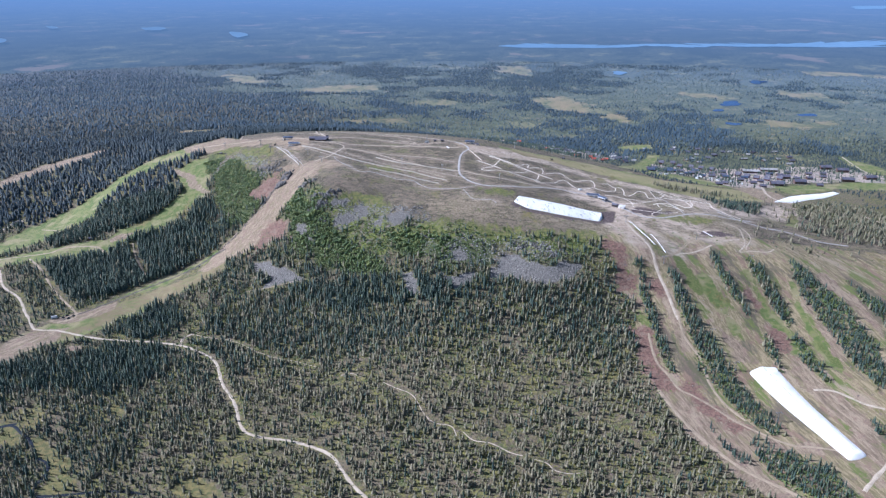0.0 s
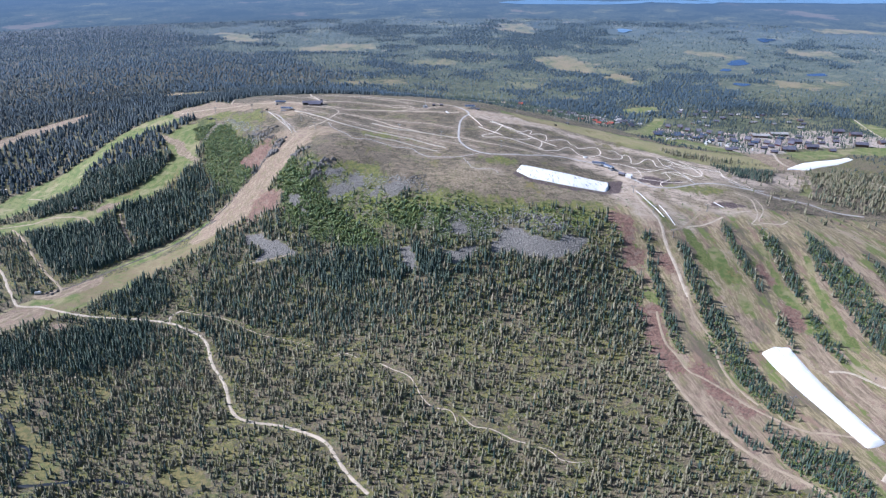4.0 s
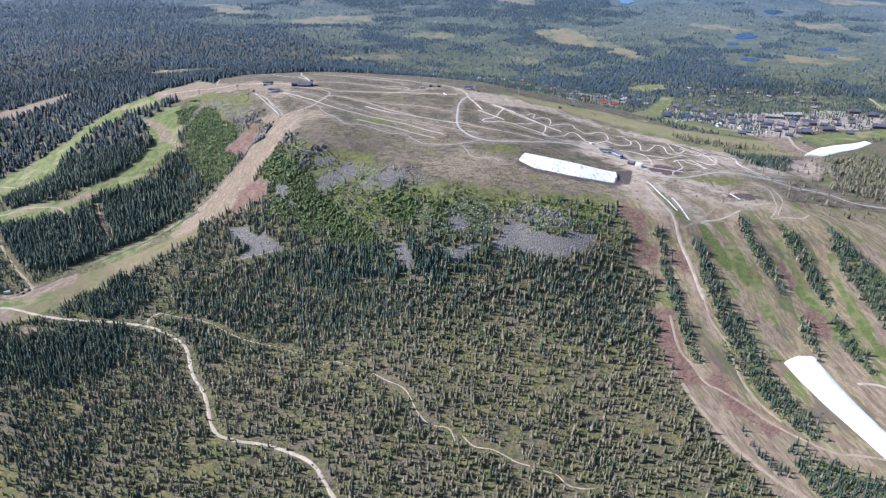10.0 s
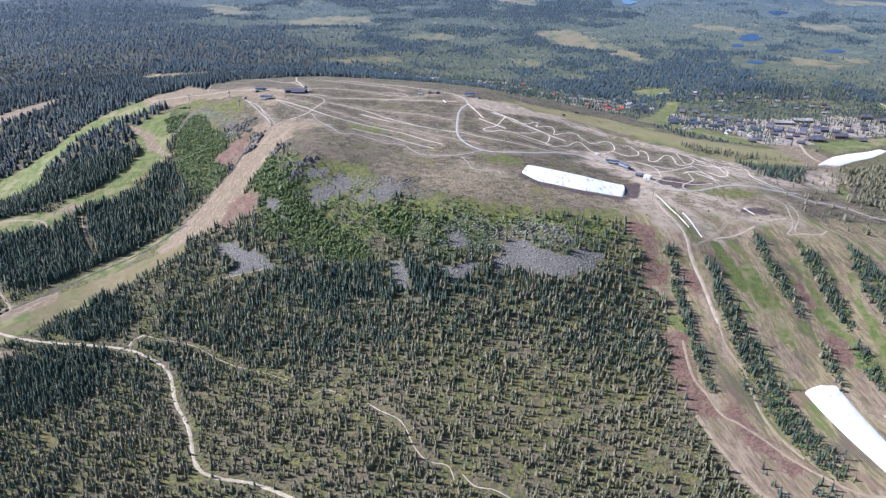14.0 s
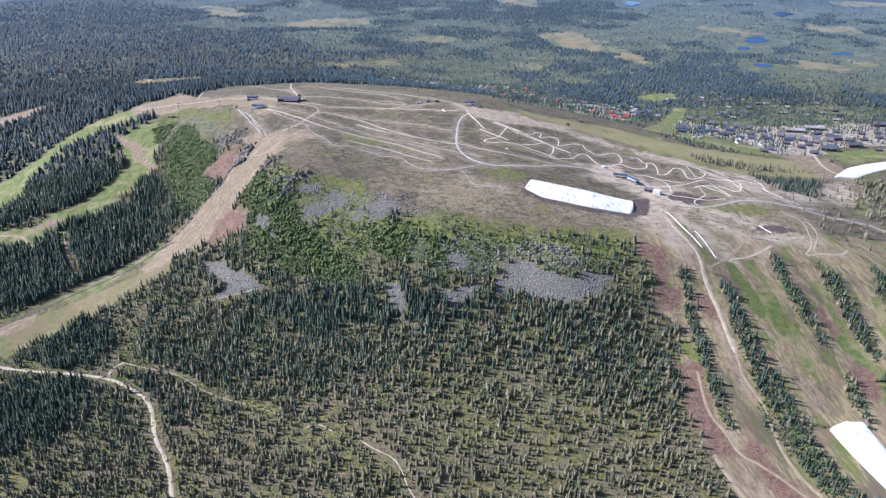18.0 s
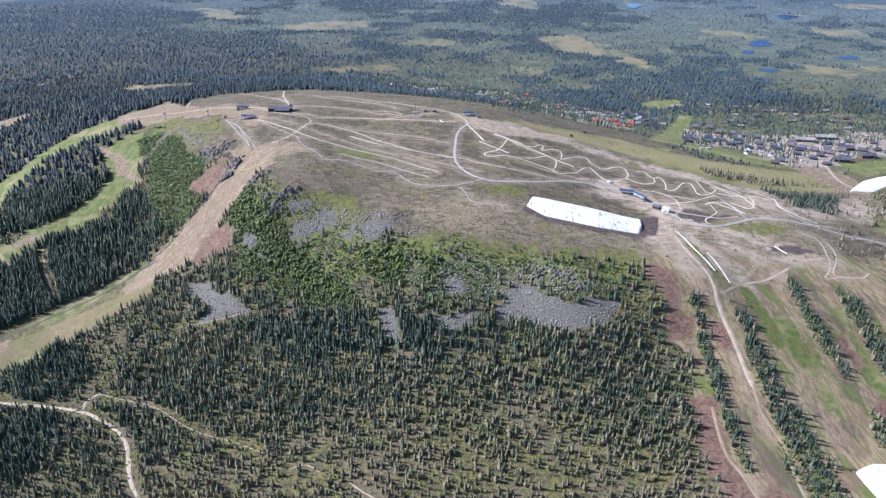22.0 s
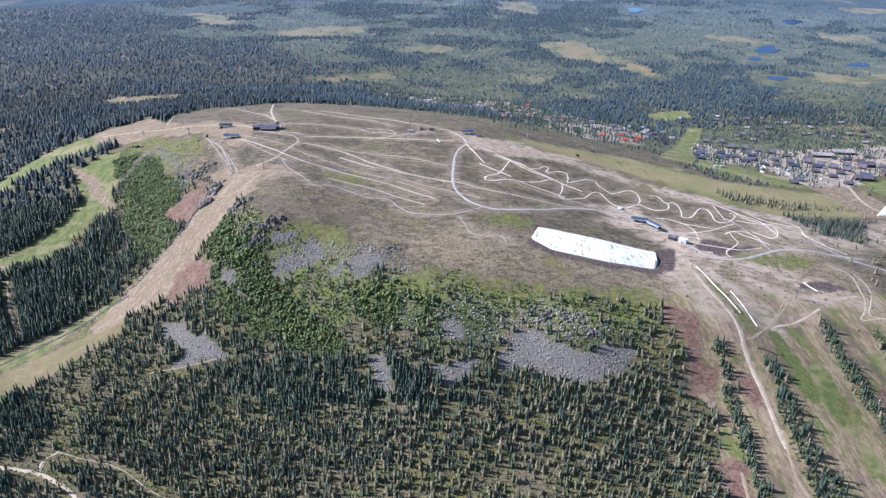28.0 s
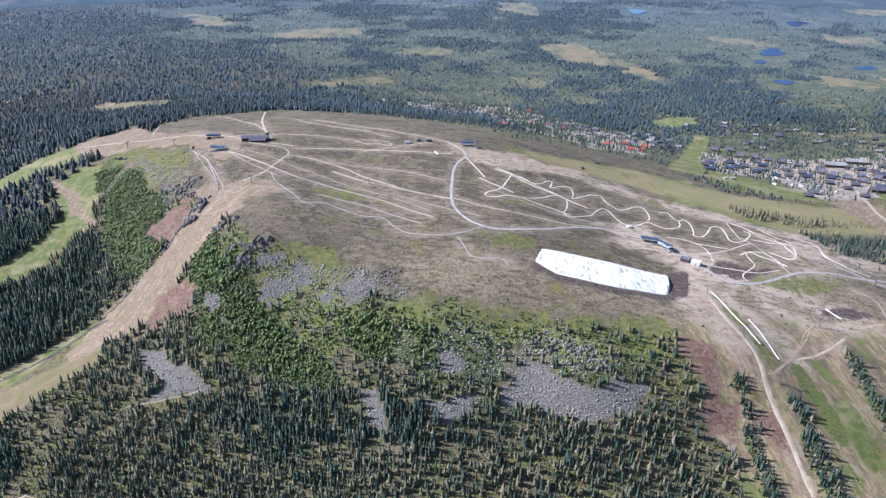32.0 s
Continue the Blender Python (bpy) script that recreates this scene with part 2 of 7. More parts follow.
    red = mix(nt, steps(nt, n2, 0.38, 0.62), (0.122, 0.068, 0.054), (0.245, 0.142, 0.11))
    red = mix(nt, calc(nt, "MULTIPLY", steps(nt, n4, 0.54, 0.64), 0.7), red, (0.13, 0.105, 0.075))
    red = mix(nt, calc(nt, "MULTIPLY", steps(nt, n8, 0.55, 0.62), 0.5), red, (0.30, 0.22, 0.165))
    red = mix(nt, calc(nt, "MULTIPLY", steps(nt, n06, 0.55, 0.61), 0.7), red, (0.10, 0.075, 0.062))
    col = over(col, "red", red, 1.9)
    col = over(col, "dirt", dirt, 1.7)
    vor = nt.nodes.new("ShaderNodeTexVoronoi")
    vor.inputs["Scale"].default_value = 0.9
    nt.links.new(place(nt), vor.inputs["Vector"])
    scree = mix(nt, steps(nt, vor.outputs["Distance"], 0.1, 0.7), (0.30, 0.285, 0.265), (0.062, 0.057, 0.052))
    scree = mix(nt, calc(nt, "MULTIPLY", n4, 0.6), scree, (0.21, 0.198, 0.19))
    col = over(col, "scree", scree, 1.1)
    nt.links.new(col, b.inputs["Base Color"])
    # blue sheen paints haze over the far land, less on bogs
    haze_sheen = calc(nt, "MULTIPLY", calc(nt, "MULTIPLY", layer("far_haze"), 0.23), calc(nt, "SUBTRACT", 1.0, calc(nt, "MULTIPLY", layer("bog"), 0.35)))
    nt.links.new(haze_sheen, b.inputs["Sheen Weight"])
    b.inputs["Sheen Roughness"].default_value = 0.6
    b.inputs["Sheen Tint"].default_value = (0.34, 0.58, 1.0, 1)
    relief = calc(nt, "ADD", calc(nt, "MULTIPLY", n2, 0.5), calc(nt, "MULTIPLY", n06, 0.5))
    bump(nt, b, relief, 0.9, 0.9)
    return m


GROUND = ground_material()


def distance_material():
    """Forest many kilometres off with its haze, painted as glow on a plain backdrop."""
    m, nt, b = mat("far_distance", 1.0)
    at = nt.nodes.new("ShaderNodeAttribute")
    at.attribute_name = "land"
    air = nt.nodes.new("ShaderNodeAttribute")
    air.attribute_name = "air"
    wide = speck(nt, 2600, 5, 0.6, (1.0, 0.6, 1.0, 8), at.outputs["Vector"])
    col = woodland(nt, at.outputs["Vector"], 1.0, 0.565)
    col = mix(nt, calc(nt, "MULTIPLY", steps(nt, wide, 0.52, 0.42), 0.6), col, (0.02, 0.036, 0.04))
    # haze painted in: an even blue first, then more with distance
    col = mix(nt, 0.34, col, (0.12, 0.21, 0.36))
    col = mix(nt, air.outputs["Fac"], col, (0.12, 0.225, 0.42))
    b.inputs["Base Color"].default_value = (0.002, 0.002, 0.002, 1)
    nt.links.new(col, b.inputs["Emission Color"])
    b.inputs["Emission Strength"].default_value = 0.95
    return m


DISTANCE = distance_material()
GRAVEL = plain("pale_gravel", (0.36, 0.295, 0.225), (0.54, 0.46, 0.37), 1.5, relief=0.1)
GREY_GRAVEL = plain("grey_gravel", (0.32, 0.305, 0.30), (0.46, 0.44, 0.43), 1.5, relief=0.1)
EARTH = plain("worn_earth", (0.27, 0.21, 0.15), (0.40, 0.32, 0.23), 1.5, relief=0.1)
PALE = plain("pale_track", (0.64, 0.565, 0.48), (0.86, 0.79, 0.70), 1.2, relief=0.1)
TARP = plain("white_cover", (0.84, 0.84, 0.84), (0.92, 0.92, 0.91), 1.6, 0.55, relief=0.25)


def creased_cover():
    """White covers with grey folds across the pile."""
    m, nt, b = mat("creased_white_cover", 0.55)
    fold, where = speck(nt, 3.2, 4, 0.6, (1.6, 0.28, 1.0, 12)), speck(nt, 16, 3)
    f = calc(nt, "MULTIPLY", steps(nt, fold, 0.56, 0.62), steps(nt, where, 0.42, 0.52))
    col = mix(nt, speck(nt, 2.0, 3), (0.84, 0.84, 0.83), (0.92, 0.92, 0.91))
    nt.links.new(mix(nt, calc(nt, "MULTIPLY", f, 0.9), col, (0.30, 0.30, 0.31)), b.inputs["Base Color"])
    bump(nt, b, fold, 0.5, 0.3)
    return m


CREASED = creased_cover()
# spruce green is pushed towards blue, haze put into the base colour
SPRUCE = plain("spruce_needles", (0.018, 0.038, 0.036), (0.078, 0.115, 0.086), 0.7, 0.75, relief=0.5, tint=[(0.020, 0.046, 0.046), (0.056, 0.098, 0.066), (0.030, 0.062, 0.058), (0.098, 0.124, 0.076), (0.026, 0.056, 0.054)])
PINE = plain("pine_needles", (0.082, 0.084, 0.052), (0.235, 0.218, 0.14), 0.7, 0.75, relief=0.5, tint=[(0.066, 0.076, 0.046), (0.195, 0.182, 0.116), (0.245, 0.203, 0.148), (0.128, 0.138, 0.062), (0.26, 0.235, 0.165), (0.102, 0.11, 0.066)])
# far spruces: base colours bluer still, with the haze mixed in
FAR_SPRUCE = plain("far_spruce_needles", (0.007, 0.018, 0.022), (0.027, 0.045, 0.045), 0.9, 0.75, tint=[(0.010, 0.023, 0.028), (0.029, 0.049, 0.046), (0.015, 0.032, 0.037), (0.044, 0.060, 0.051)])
# weak blue sheen stands in for haze before these trees
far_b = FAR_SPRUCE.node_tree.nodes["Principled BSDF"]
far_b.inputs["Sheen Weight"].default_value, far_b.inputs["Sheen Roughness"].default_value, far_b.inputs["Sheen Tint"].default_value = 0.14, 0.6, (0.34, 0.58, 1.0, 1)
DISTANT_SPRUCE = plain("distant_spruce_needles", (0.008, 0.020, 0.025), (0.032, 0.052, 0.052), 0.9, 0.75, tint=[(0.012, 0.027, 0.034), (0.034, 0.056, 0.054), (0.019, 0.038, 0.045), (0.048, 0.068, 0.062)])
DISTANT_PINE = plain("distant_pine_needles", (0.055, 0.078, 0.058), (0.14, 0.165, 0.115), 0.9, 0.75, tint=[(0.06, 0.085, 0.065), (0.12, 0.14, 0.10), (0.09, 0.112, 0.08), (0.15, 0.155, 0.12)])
for m in (DISTANT_SPRUCE, DISTANT_PINE):  # stronger blue sheen on the needles, painted haze of the far plain
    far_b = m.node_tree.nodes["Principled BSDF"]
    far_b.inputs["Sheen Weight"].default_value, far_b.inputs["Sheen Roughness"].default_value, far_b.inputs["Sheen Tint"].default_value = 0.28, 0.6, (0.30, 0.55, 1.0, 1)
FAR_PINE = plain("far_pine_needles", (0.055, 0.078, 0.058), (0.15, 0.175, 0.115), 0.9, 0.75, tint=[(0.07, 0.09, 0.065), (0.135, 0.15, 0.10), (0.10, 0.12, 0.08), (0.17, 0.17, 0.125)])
BIRCH = plain("birch_leaves", (0.048, 0.09, 0.030), (0.20, 0.255, 0.066), 0.8, 0.6, relief=0.5, tint=[(0.046, 0.088, 0.044), (0.125, 0.182, 0.056), (0.060, 0.118, 0.060), (0.23, 0.255, 0.066), (0.092, 0.142, 0.066)])
HEATHER = plain("heather", (0.035, 0.034, 0.018), (0.085, 0.075, 0.045), 0.8, 0.8, tint=[(0.04, 0.04, 0.02), (0.085, 0.07, 0.045), (0.06, 0.07, 0.025), (0.10, 0.085, 0.06)])
BARK = plain("grey_bark", (0.07, 0.06, 0.05), (0.17, 0.145, 0.12), 0.3, relief=0.05)
STONE = plain("grey_stone", (0.13, 0.124, 0.115), (0.40, 0.38, 0.355), 0.8, 0.85, relief=0.2, tint=[(0.13, 0.12, 0.11), (0.34, 0.325, 0.30), (0.20, 0.19, 0.175), (0.42, 0.40, 0.37)])
CRAG = plain("dark_rock", (0.05, 0.048, 0.05), (0.19, 0.182, 0.178), 1.6, 0.85, relief=0.5, tint=(0.17, 0.16, 0.155))
PALE_STONE = plain("pale_stone", (0.15, 0.15, 0.145), (0.40, 0.395, 0.38), 1.2, 0.85, relief=0.3, tint=(0.26, 0.255, 0.245))
DARK_WOOD = plain("dark_timber", (0.035, 0.033, 0.036), (0.085, 0.078, 0.075), 0.6, 0.7)
RED_WOOD = plain("falu_red_boards", (0.12, 0.04, 0.045), (0.18, 0.07, 0.07), 0.6, 0.75)
BROWN_WOOD = plain("brown_timber", (0.075, 0.045, 0.04), (0.135, 0.085, 0.075), 0.6, 0.75)
PALE_WALL = plain("pale_panel", (0.46, 0.45, 0.43), (0.62, 0.61, 0.59), 1.0, 0.7)
BLUE_ROOF = plain("blue_grey_sheet_roof", (0.06, 0.09, 0.16), (0.13, 0.17, 0.26), 1.5, 0.35, 0.3)
DARK_ROOF = plain("dark_felt_roof", (0.08, 0.08, 0.115), (0.15, 0.145, 0.19), 1.5, 0.6)
GREY_ROOF = plain("grey_sheet_roof", (0.24, 0.235, 0.24), (0.44, 0.43, 0.43), 1.5, 0.5)
RED_ROOF = plain("bright_red_roof", (0.38, 0.07, 0.05), (0.52, 0.13, 0.09), 1.5, 0.6)
WHITE_SHELL = plain("white_shell", (0.72, 0.73, 0.75), (0.82, 0.82, 0.83), 1.0, 0.4)
STEEL = plain("galvanised_steel", (0.25, 0.26, 0.27), (0.40, 0.41, 0.42), 0.8, 0.45, 0.7)
GLASS = plain("dark_glass", (0.01, 0.014, 0.02), (0.03, 0.036, 0.045), 2.0, 0.08)
CAR_DARK = plain("dark_paint", (0.02, 0.022, 0.03), (0.04, 0.042, 0.05), 1.0, 0.3)
CAR_LIGHT = plain("pale_paint", (0.55, 0.56, 0.57), (0.68, 0.68, 0.69), 1.0, 0.3)
RUBBER = plain("black_rubber", (0.012, 0.012, 0.012), (0.03, 0.03, 0.03), 0.3, 0.8)
FENCE_WOOD = plain("weathered_fence", (0.50, 0.46, 0.41), (0.70, 0.66, 0.60), 0.8)


# ---- the lie of the land: spot heights (x, y, z) and a smooth sheet through them ----
SUMMIT = [
    (-235, 1314, 202), (46, 1300, 197), (-110, 1221, 188), (-245, 1175, 189), (22, 1149, 186), (-40, 1077, 177),
    (-192, 1048, 173), (-138, 1027, 163), (-69, 987, 156), (33, 962, 158), (107, 1025, 173), (230, 1003, 150),
    (200, 1150, 163), (269, 1037, 152), (351, 1138, 148), (417, 1021, 139), (379, 978, 134), (-95, 1570, 161),
    (-391, 1382, 184), (-310, 1180, 172), (150, 1420, 165), (131, 905, 140), (-300, 1480, 178), (60, 1480, 168),
]
SLOPES = [
    (368, 924, 128), (481, 1021, 124), (462, 902, 117), (480, 827, 95), (432, 836, 94), (609, 1237, 108),
    (641, 1138, 107), (-601, 1340, 132), (-492, 1273, 146), (-386, 1226, 157), (-704, 1272, 70), (-560, 1097, 65),
    (-379, 1049, 62), (-369, 1103, 98), (-229, 996, 114), (-268, 987, 86), (-359, 954, 64), (-50, 900, 104),
    (26, 878, 109), (131, 847, 105), (230, 885, 133), (281, 887, 134), (318, 904, 127), (271, 986, 147),
    (185, 880, 126), (89, 907, 129), (242, 854, 108), (327, 865, 117), (289, 792, 85), (363, 743, 65),
]
FOOT = [
    (633, 1385, 92), (464, 1602, 79), (659, 1914, 58), (319, 1944, 48), (257, 2000, 42), (-748, 1594, 116),
    (-414, 899, 43), (-537, 886, 40), (-655, 1054, 56), (-343, 823, 34), (-360, 775, 30), (-258, 852, 46),
    (-138, 804, 44), (-40, 822, 62), (70, 810, 70), (177, 806, 80), (14, 720, 46), (113, 725, 49),
    (-167, 906, 70), (-73, 877, 80), (250, 689, 48), (352, 724, 58), (391, 574, 42), (552, 977, 109),
    (-15, 644, 35), (-66, 721, 40), (-214, 645, 20), (-100, 589, 22), (-300, 530, 5), (150, 560, 32),
]
FAR = [
    (0, 200, 5), (-700, 300, 0), (700, 300, 25), (-900, 800, 32), (900, 800, 75), (1000, 1300, 78), (-1000, 1300, 75),
    (-1000, 1800, 95), (-600, 2100, 90), (-440, 2265, 85), (-900, 2300, 95), (-1700, 2300, 70), (0, 2300, 22), (900, 2400, 20), (1700, 1900, 30),
    (1190, 3023, 0), (1360, 2690, 0), (-322, 3283, 0), (2200, 3400, 0), (-2300, 3600, 20), (-1200, 3000, 45), (0, 4200, 0),
    (2500, 1200, 30), (-2500, 1200, 40), (-2000, 0, 0), (2000, 0, 10), (0, -1500, 0), (-3500, 4200, 0), (3500, 4200, 0),
]
SPOTS = np.array(SUMMIT + SLOPES + FOOT + FAR, float)


def spline_kernel(d2):
    return d2 * np.log(d2 + 1e-9)


def fit_sheet(spots, stiff):
    n = len(spots)
    p = spots[:, :2] / 1000
    k = spline_kernel(((p[:, None] - p[None]) ** 2).sum(-1)) + stiff * np.eye(n)
    q = np.hstack([np.ones((n, 1)), p])
    a = np.block([[k, q], [q.T, np.zeros((3, 3))]])
    return p, np.linalg.solve(a, np.concatenate([spots[:, 2], np.zeros(3)]))


SHEET_P, SHEET_W = fit_sheet(SPOTS, 0.0004)


def smooth(a, b, v):
    s = np.clip((v - a) / (b - a), 0, 1)
    return s * s * (3 - 2 * s)


def wave(x, y, size, seed=0):
    """Cheap smooth noise, about -1 to 1."""
    x, y = x / size + seed * 17.3, y / size - seed * 9.1
    return (np.sin(x * 1.7 + 1.3 * np.sin(y * 1.1 + seed)) + np.sin(y * 1.9 + 1.7 * np.sin(x * 0.9 + 2 * seed)) + np.sin((x + y) * 1.3 + np.sin((x - y) * 1.7))) / 3


BLOT_TABLE = np.random.default_rng(3).uniform(-1, 1, (256, 256))


def blots(x, y, size, seed=0):
    """Uneven patches about that many metres across, -1 to 1."""
    out = 0.0
    for k, w in ((1.0, 0.65), (2.3, 0.35)):
        u, v = x / size * k + 37.7 * seed, y / size * k + 11.3 * seed
        i, j = np.floor(u).astype(int), np.floor(v).astype(int)
        a, b = smooth(0, 1, u - i), smooth(0, 1, v - j)
        t = [[BLOT_TABLE[(i + p) % 256, (j + q) % 256] for q in (0, 1)] for p in (0, 1)]
        out = out + w * ((t[0][0] * (1 - a) + t[1][0] * a) * (1 - b) + (t[0][1] * (1 - a) + t[1][1] * a) * b)
    return out


def base_height(x, y, backdrop_wall=True):
    x, y = np.asarray(x, float), np.asarray(y, float)
    cx, cy = np.clip(x, -3500, 3500), np.clip(y, -1500, 4300)
    z = SHEET_W[-3] + SHEET_W[-2] * cx / 1000 + SHEET_W[-1] * cy / 1000
    for (px, py), w in zip(SHEET_P, SHEET_W):
        z = z + w * spline_kernel((cx / 1000 - px) ** 2 + (cy / 1000 - py) ** 2)
    flat = smooth(1900, 3000, np.hypot(x, y - 700))
    z = z * (1 - flat) + np.clip(z, 0, 60) * flat
    r = np.hypot(x, y)
    # wall added past the plain, closing the view all round
    drop = 0.1043 + (0.004 - 0.1043) * np.clip((r - 4600) / 650, 0, 1)
    if not backdrop_wall:
        return z * (1 - smooth(3600, 4600, r))
    return np.where(r > 4600, 480 - r * drop, z * (1 - smooth(3600, 4600, r)))


def spaced(a, b, step, reach, grow):
    """Even steps from a to b, then widening ones out to -reach and reach."""
    mid = list(np.arange(a, b + 0.1, step))
    low, high, s = [], [], step
    x = a
    while x > -reach:
        s = min(s * grow, 75)
        x -= s
        low.append(x)
    s, x = step, mid[-1]
    while x < reach:
        s = min(s * grow, 75)
        x += s
        high.append(x)
    return np.array(low[::-1] + mid + high)


def sheet(name, xs, ys, height):
    gx, gy = np.meshgrid(xs, ys)
    gz = height(gx, gy)
    verts = np.stack([gx, gy, gz], -1).reshape(-1, 3)
    nx, ny = len(xs), len(ys)
    i = (np.arange(ny - 1)[:, None] * nx + np.arange(nx - 1)[None]).ravel()
    quads = np.stack([i, i + 1, i + nx + 1, i + nx], -1)
    me = bpy.data.meshes.new(name)
    me.vertices.add(len(verts))
    me.vertices.foreach_set("co", verts.ravel())
    me.loops.add(quads.size)
    me.loops.foreach_set("vertex_index", quads.ravel().astype(np.int32))
    me.polygons.add(len(quads))
    me.polygons.foreach_set("loop_start", np.arange(len(quads), dtype=np.int32) * 4)
    me.polygons.foreach_set("use_smooth", np.ones(len(quads), bool))
    me.update(calc_edges=True)
    return me, gx.ravel(), gy.ravel()


# ---- patches of ground: outlines in plan ----
PATCHES = {}


def patch(kind, outline, soft=6.0):
    PATCHES.setdefault(kind, []).append((np.array(outline, float), soft))


patch("heath", [(-414, 1468), (-397, 1546), (-285, 1627), (-147, 1625), (-7, 1519), (110, 1407), (243, 1455), (368, 1415), (455, 1314), (519, 1211), (548, 1176), (417, 945), (355, 913), (313, 908), (262, 908), (217, 919), (169, 927), (121, 935), (47, 947), (-30, 969), (-75, 1003), (-109, 1013), (-157, 1034), (-188, 1051), (-223, 1120), (-252, 1154), (-289, 1190), (-337, 1251), (-402, 1326)], 14)
patch("heath", [(432, 1244), (505, 1192), (612, 1206), (615, 1131), (683, 1036), (618, 923), (547, 923), (484, 928), (399, 915), (320, 911)], 14)
patch("slope", [(221, 927), (226, 869), (237, 825), (236, 774), (237, 730), (242, 685), (252, 636), (273, 593), (297, 556), (316, 532), (337, 505), (404, 502), (556, 663), (736, 941), (655, 988), (512, 990), (377, 968), (273, 978)], 8)
patch("soil", [(-266, 1160), (-276, 1142), (-285, 1114), (-298, 1098), (-307, 1087), (-321, 1083), (-335, 1072), (-350, 1064), (-366, 1052), (-385, 1021), (-368, 1006), (-335, 1018), (-319, 1016), (-304, 1019), (-288, 1029), (-268, 1041), (-256, 1057), (-244, 1074), (-227, 1095), (-203, 1116), (-203, 1141), (-234, 1163)], 5)
patch("soil", [(-524, 1416), (-490, 1439), (-463, 1480), (-410, 1411), (-373, 1379), (-334, 1385), (-285, 1354), (-248, 1304), (-253, 1237), (-328, 1315), (-399, 1339), (-453, 1333), (-504, 1356)], 8)
patch("soil", [(-272, 1177), (-238, 1177), (-206, 1184), (-184, 1175), (-167, 1151), (-195, 1134), (-229, 1142), (-267, 1158)])
patch("grass", [(-349, 1039), (-381, 1004), (-404, 982), (-451, 949), (-484, 910), (-508, 893), (-555, 862), (-574, 815), (-558, 786), (-530, 814), (-491, 839), (-466, 868), (-426, 905), (-394, 931), (-365, 958), (-330, 996)], 5)
patch("worn", [(-349, 1039), (-407, 966), (-479, 897), (-505, 852), (-472, 882), (-399, 945), (-332, 1006)], 8)
patch("soil", [(-511, 866), (-554, 861), (-575, 817), (-600, 786), (-579, 751), (-556, 783), (-530, 814), (-511, 835)], 5)
patch("grass", [(-340, 1051), (-371, 1045), (-402, 1025), (-420, 978), (-468, 958), (-434, 1016), (-399, 1044), (-367, 1063)], 4)
patch("grass", [(-481, 1401), (-548, 1394), (-595, 1364), (-638, 1327), (-674, 1302), (-719, 1276), (-756, 1222), (-768, 1154), (-800, 1111), (-762, 1050), (-736, 1099), (-701, 1140), (-678, 1172), (-651, 1203), (-628, 1210), (-632, 1244), (-619, 1280), (-605, 1308), (-565, 1316), (-525, 1331), (-474, 1344)])
patch("grass", [(-468, 1308), (-443, 1308), (-419, 1237), (-413, 1188), (-431, 1180), (-449, 1161), (-465, 1141), (-490, 1128), (-518, 1125), (-540, 1111), (-552, 1089), (-586, 1083), (-624, 1066), (-675, 1057), (-758, 1043), (-773, 1067), (-727, 1083), (-679, 1099), (-645, 1108), (-603, 1119), (-566, 1123), (-553, 1145), (-519, 1156), (-495, 1173), (-479, 1189), (-470, 1205), (-464, 1228), (-493, 1273), (-487, 1289)])
patch("soil", [(-922, 1350), (-897, 1385), (-882, 1443), (-834, 1492), (-786, 1550), (-775, 1612), (-803, 1614), (-860, 1544), (-904, 1485), (-947, 1392)])
patch("soil", [(-514, 1298), (-484, 1266), (-467, 1251), (-462, 1234), (-440, 1213), (-409, 1186), (-407, 1194), (-437, 1221), (-454, 1251), (-479, 1272)], 3)
patch("soil", [(-560, 1110), (-540, 1118), (-526, 1134), (-545, 1134), (-561, 1123)], 3)
patch("red", [(-323, 1140), (-308, 1146), (-302, 1163), (-286, 1167), (-272, 1168), (-273, 1143), (-279, 1125), (-288, 1112), (-309, 1123)], 9)
patch("red", [(-276, 1045), (-254, 1050), (-240, 1026), (-243, 1015), (-227, 1001), (-262, 1017), (-284, 1005), (-312, 1005), (-295, 1020)], 9)
patch("red", [(232, 791), (250, 784), (253, 761), (259, 724), (266, 698), (254, 687), (241, 701), (239, 739), (237, 768)], 9)
patch("red", [(226, 920), (239, 911), (244, 876), (245, 841), (230, 847), (224, 876)], 9)
patch("red", [(271, 723), (278, 693), (296, 661), (320, 629), (300, 621), (280, 649), (263, 685)], 9)
patch("soil", [(264, 1009), (277, 929), (284, 879), (288, 834), (288, 788), (299, 750), (281, 750), (280, 785), (279, 835), (275, 874), (258, 916), (246, 984)])
patch("soil", [(244, 690), (269, 693), (298, 666), (324, 625), (350, 603), (392, 598), (401, 573), (381, 586), (335, 594), (307, 596), (313, 556), (331, 526), (306, 527), (279, 565), (262, 610), (248, 654)])
patch("soil", [(335, 784), (351, 768), (357, 747), (369, 734), (358, 731), (340, 735), (338, 759)], 4)
patch("soil", [(395, 806), (413, 778), (415, 750), (419, 722), (434, 683), (453, 619), (411, 543), (395, 551), (415, 622), (406, 677), (397, 715), (399, 759)], 8)
patch("soil", [(464, 845), (465, 804), (471, 764), (466, 726), (460, 727), (456, 775), (456, 815)], 4)
patch("soil", [(391, 858), (402, 845), (404, 821), (397, 820), (388, 838)], 4)
patch("soil", [(509, 896), (533, 835), (533, 770), (525, 755), (517, 817), (494, 880)], 5)
patch("worn", [(277, 1009), (297, 1004), (309, 964), (322, 929), (329, 898), (313, 895), (290, 928), (278, 966)], 8)
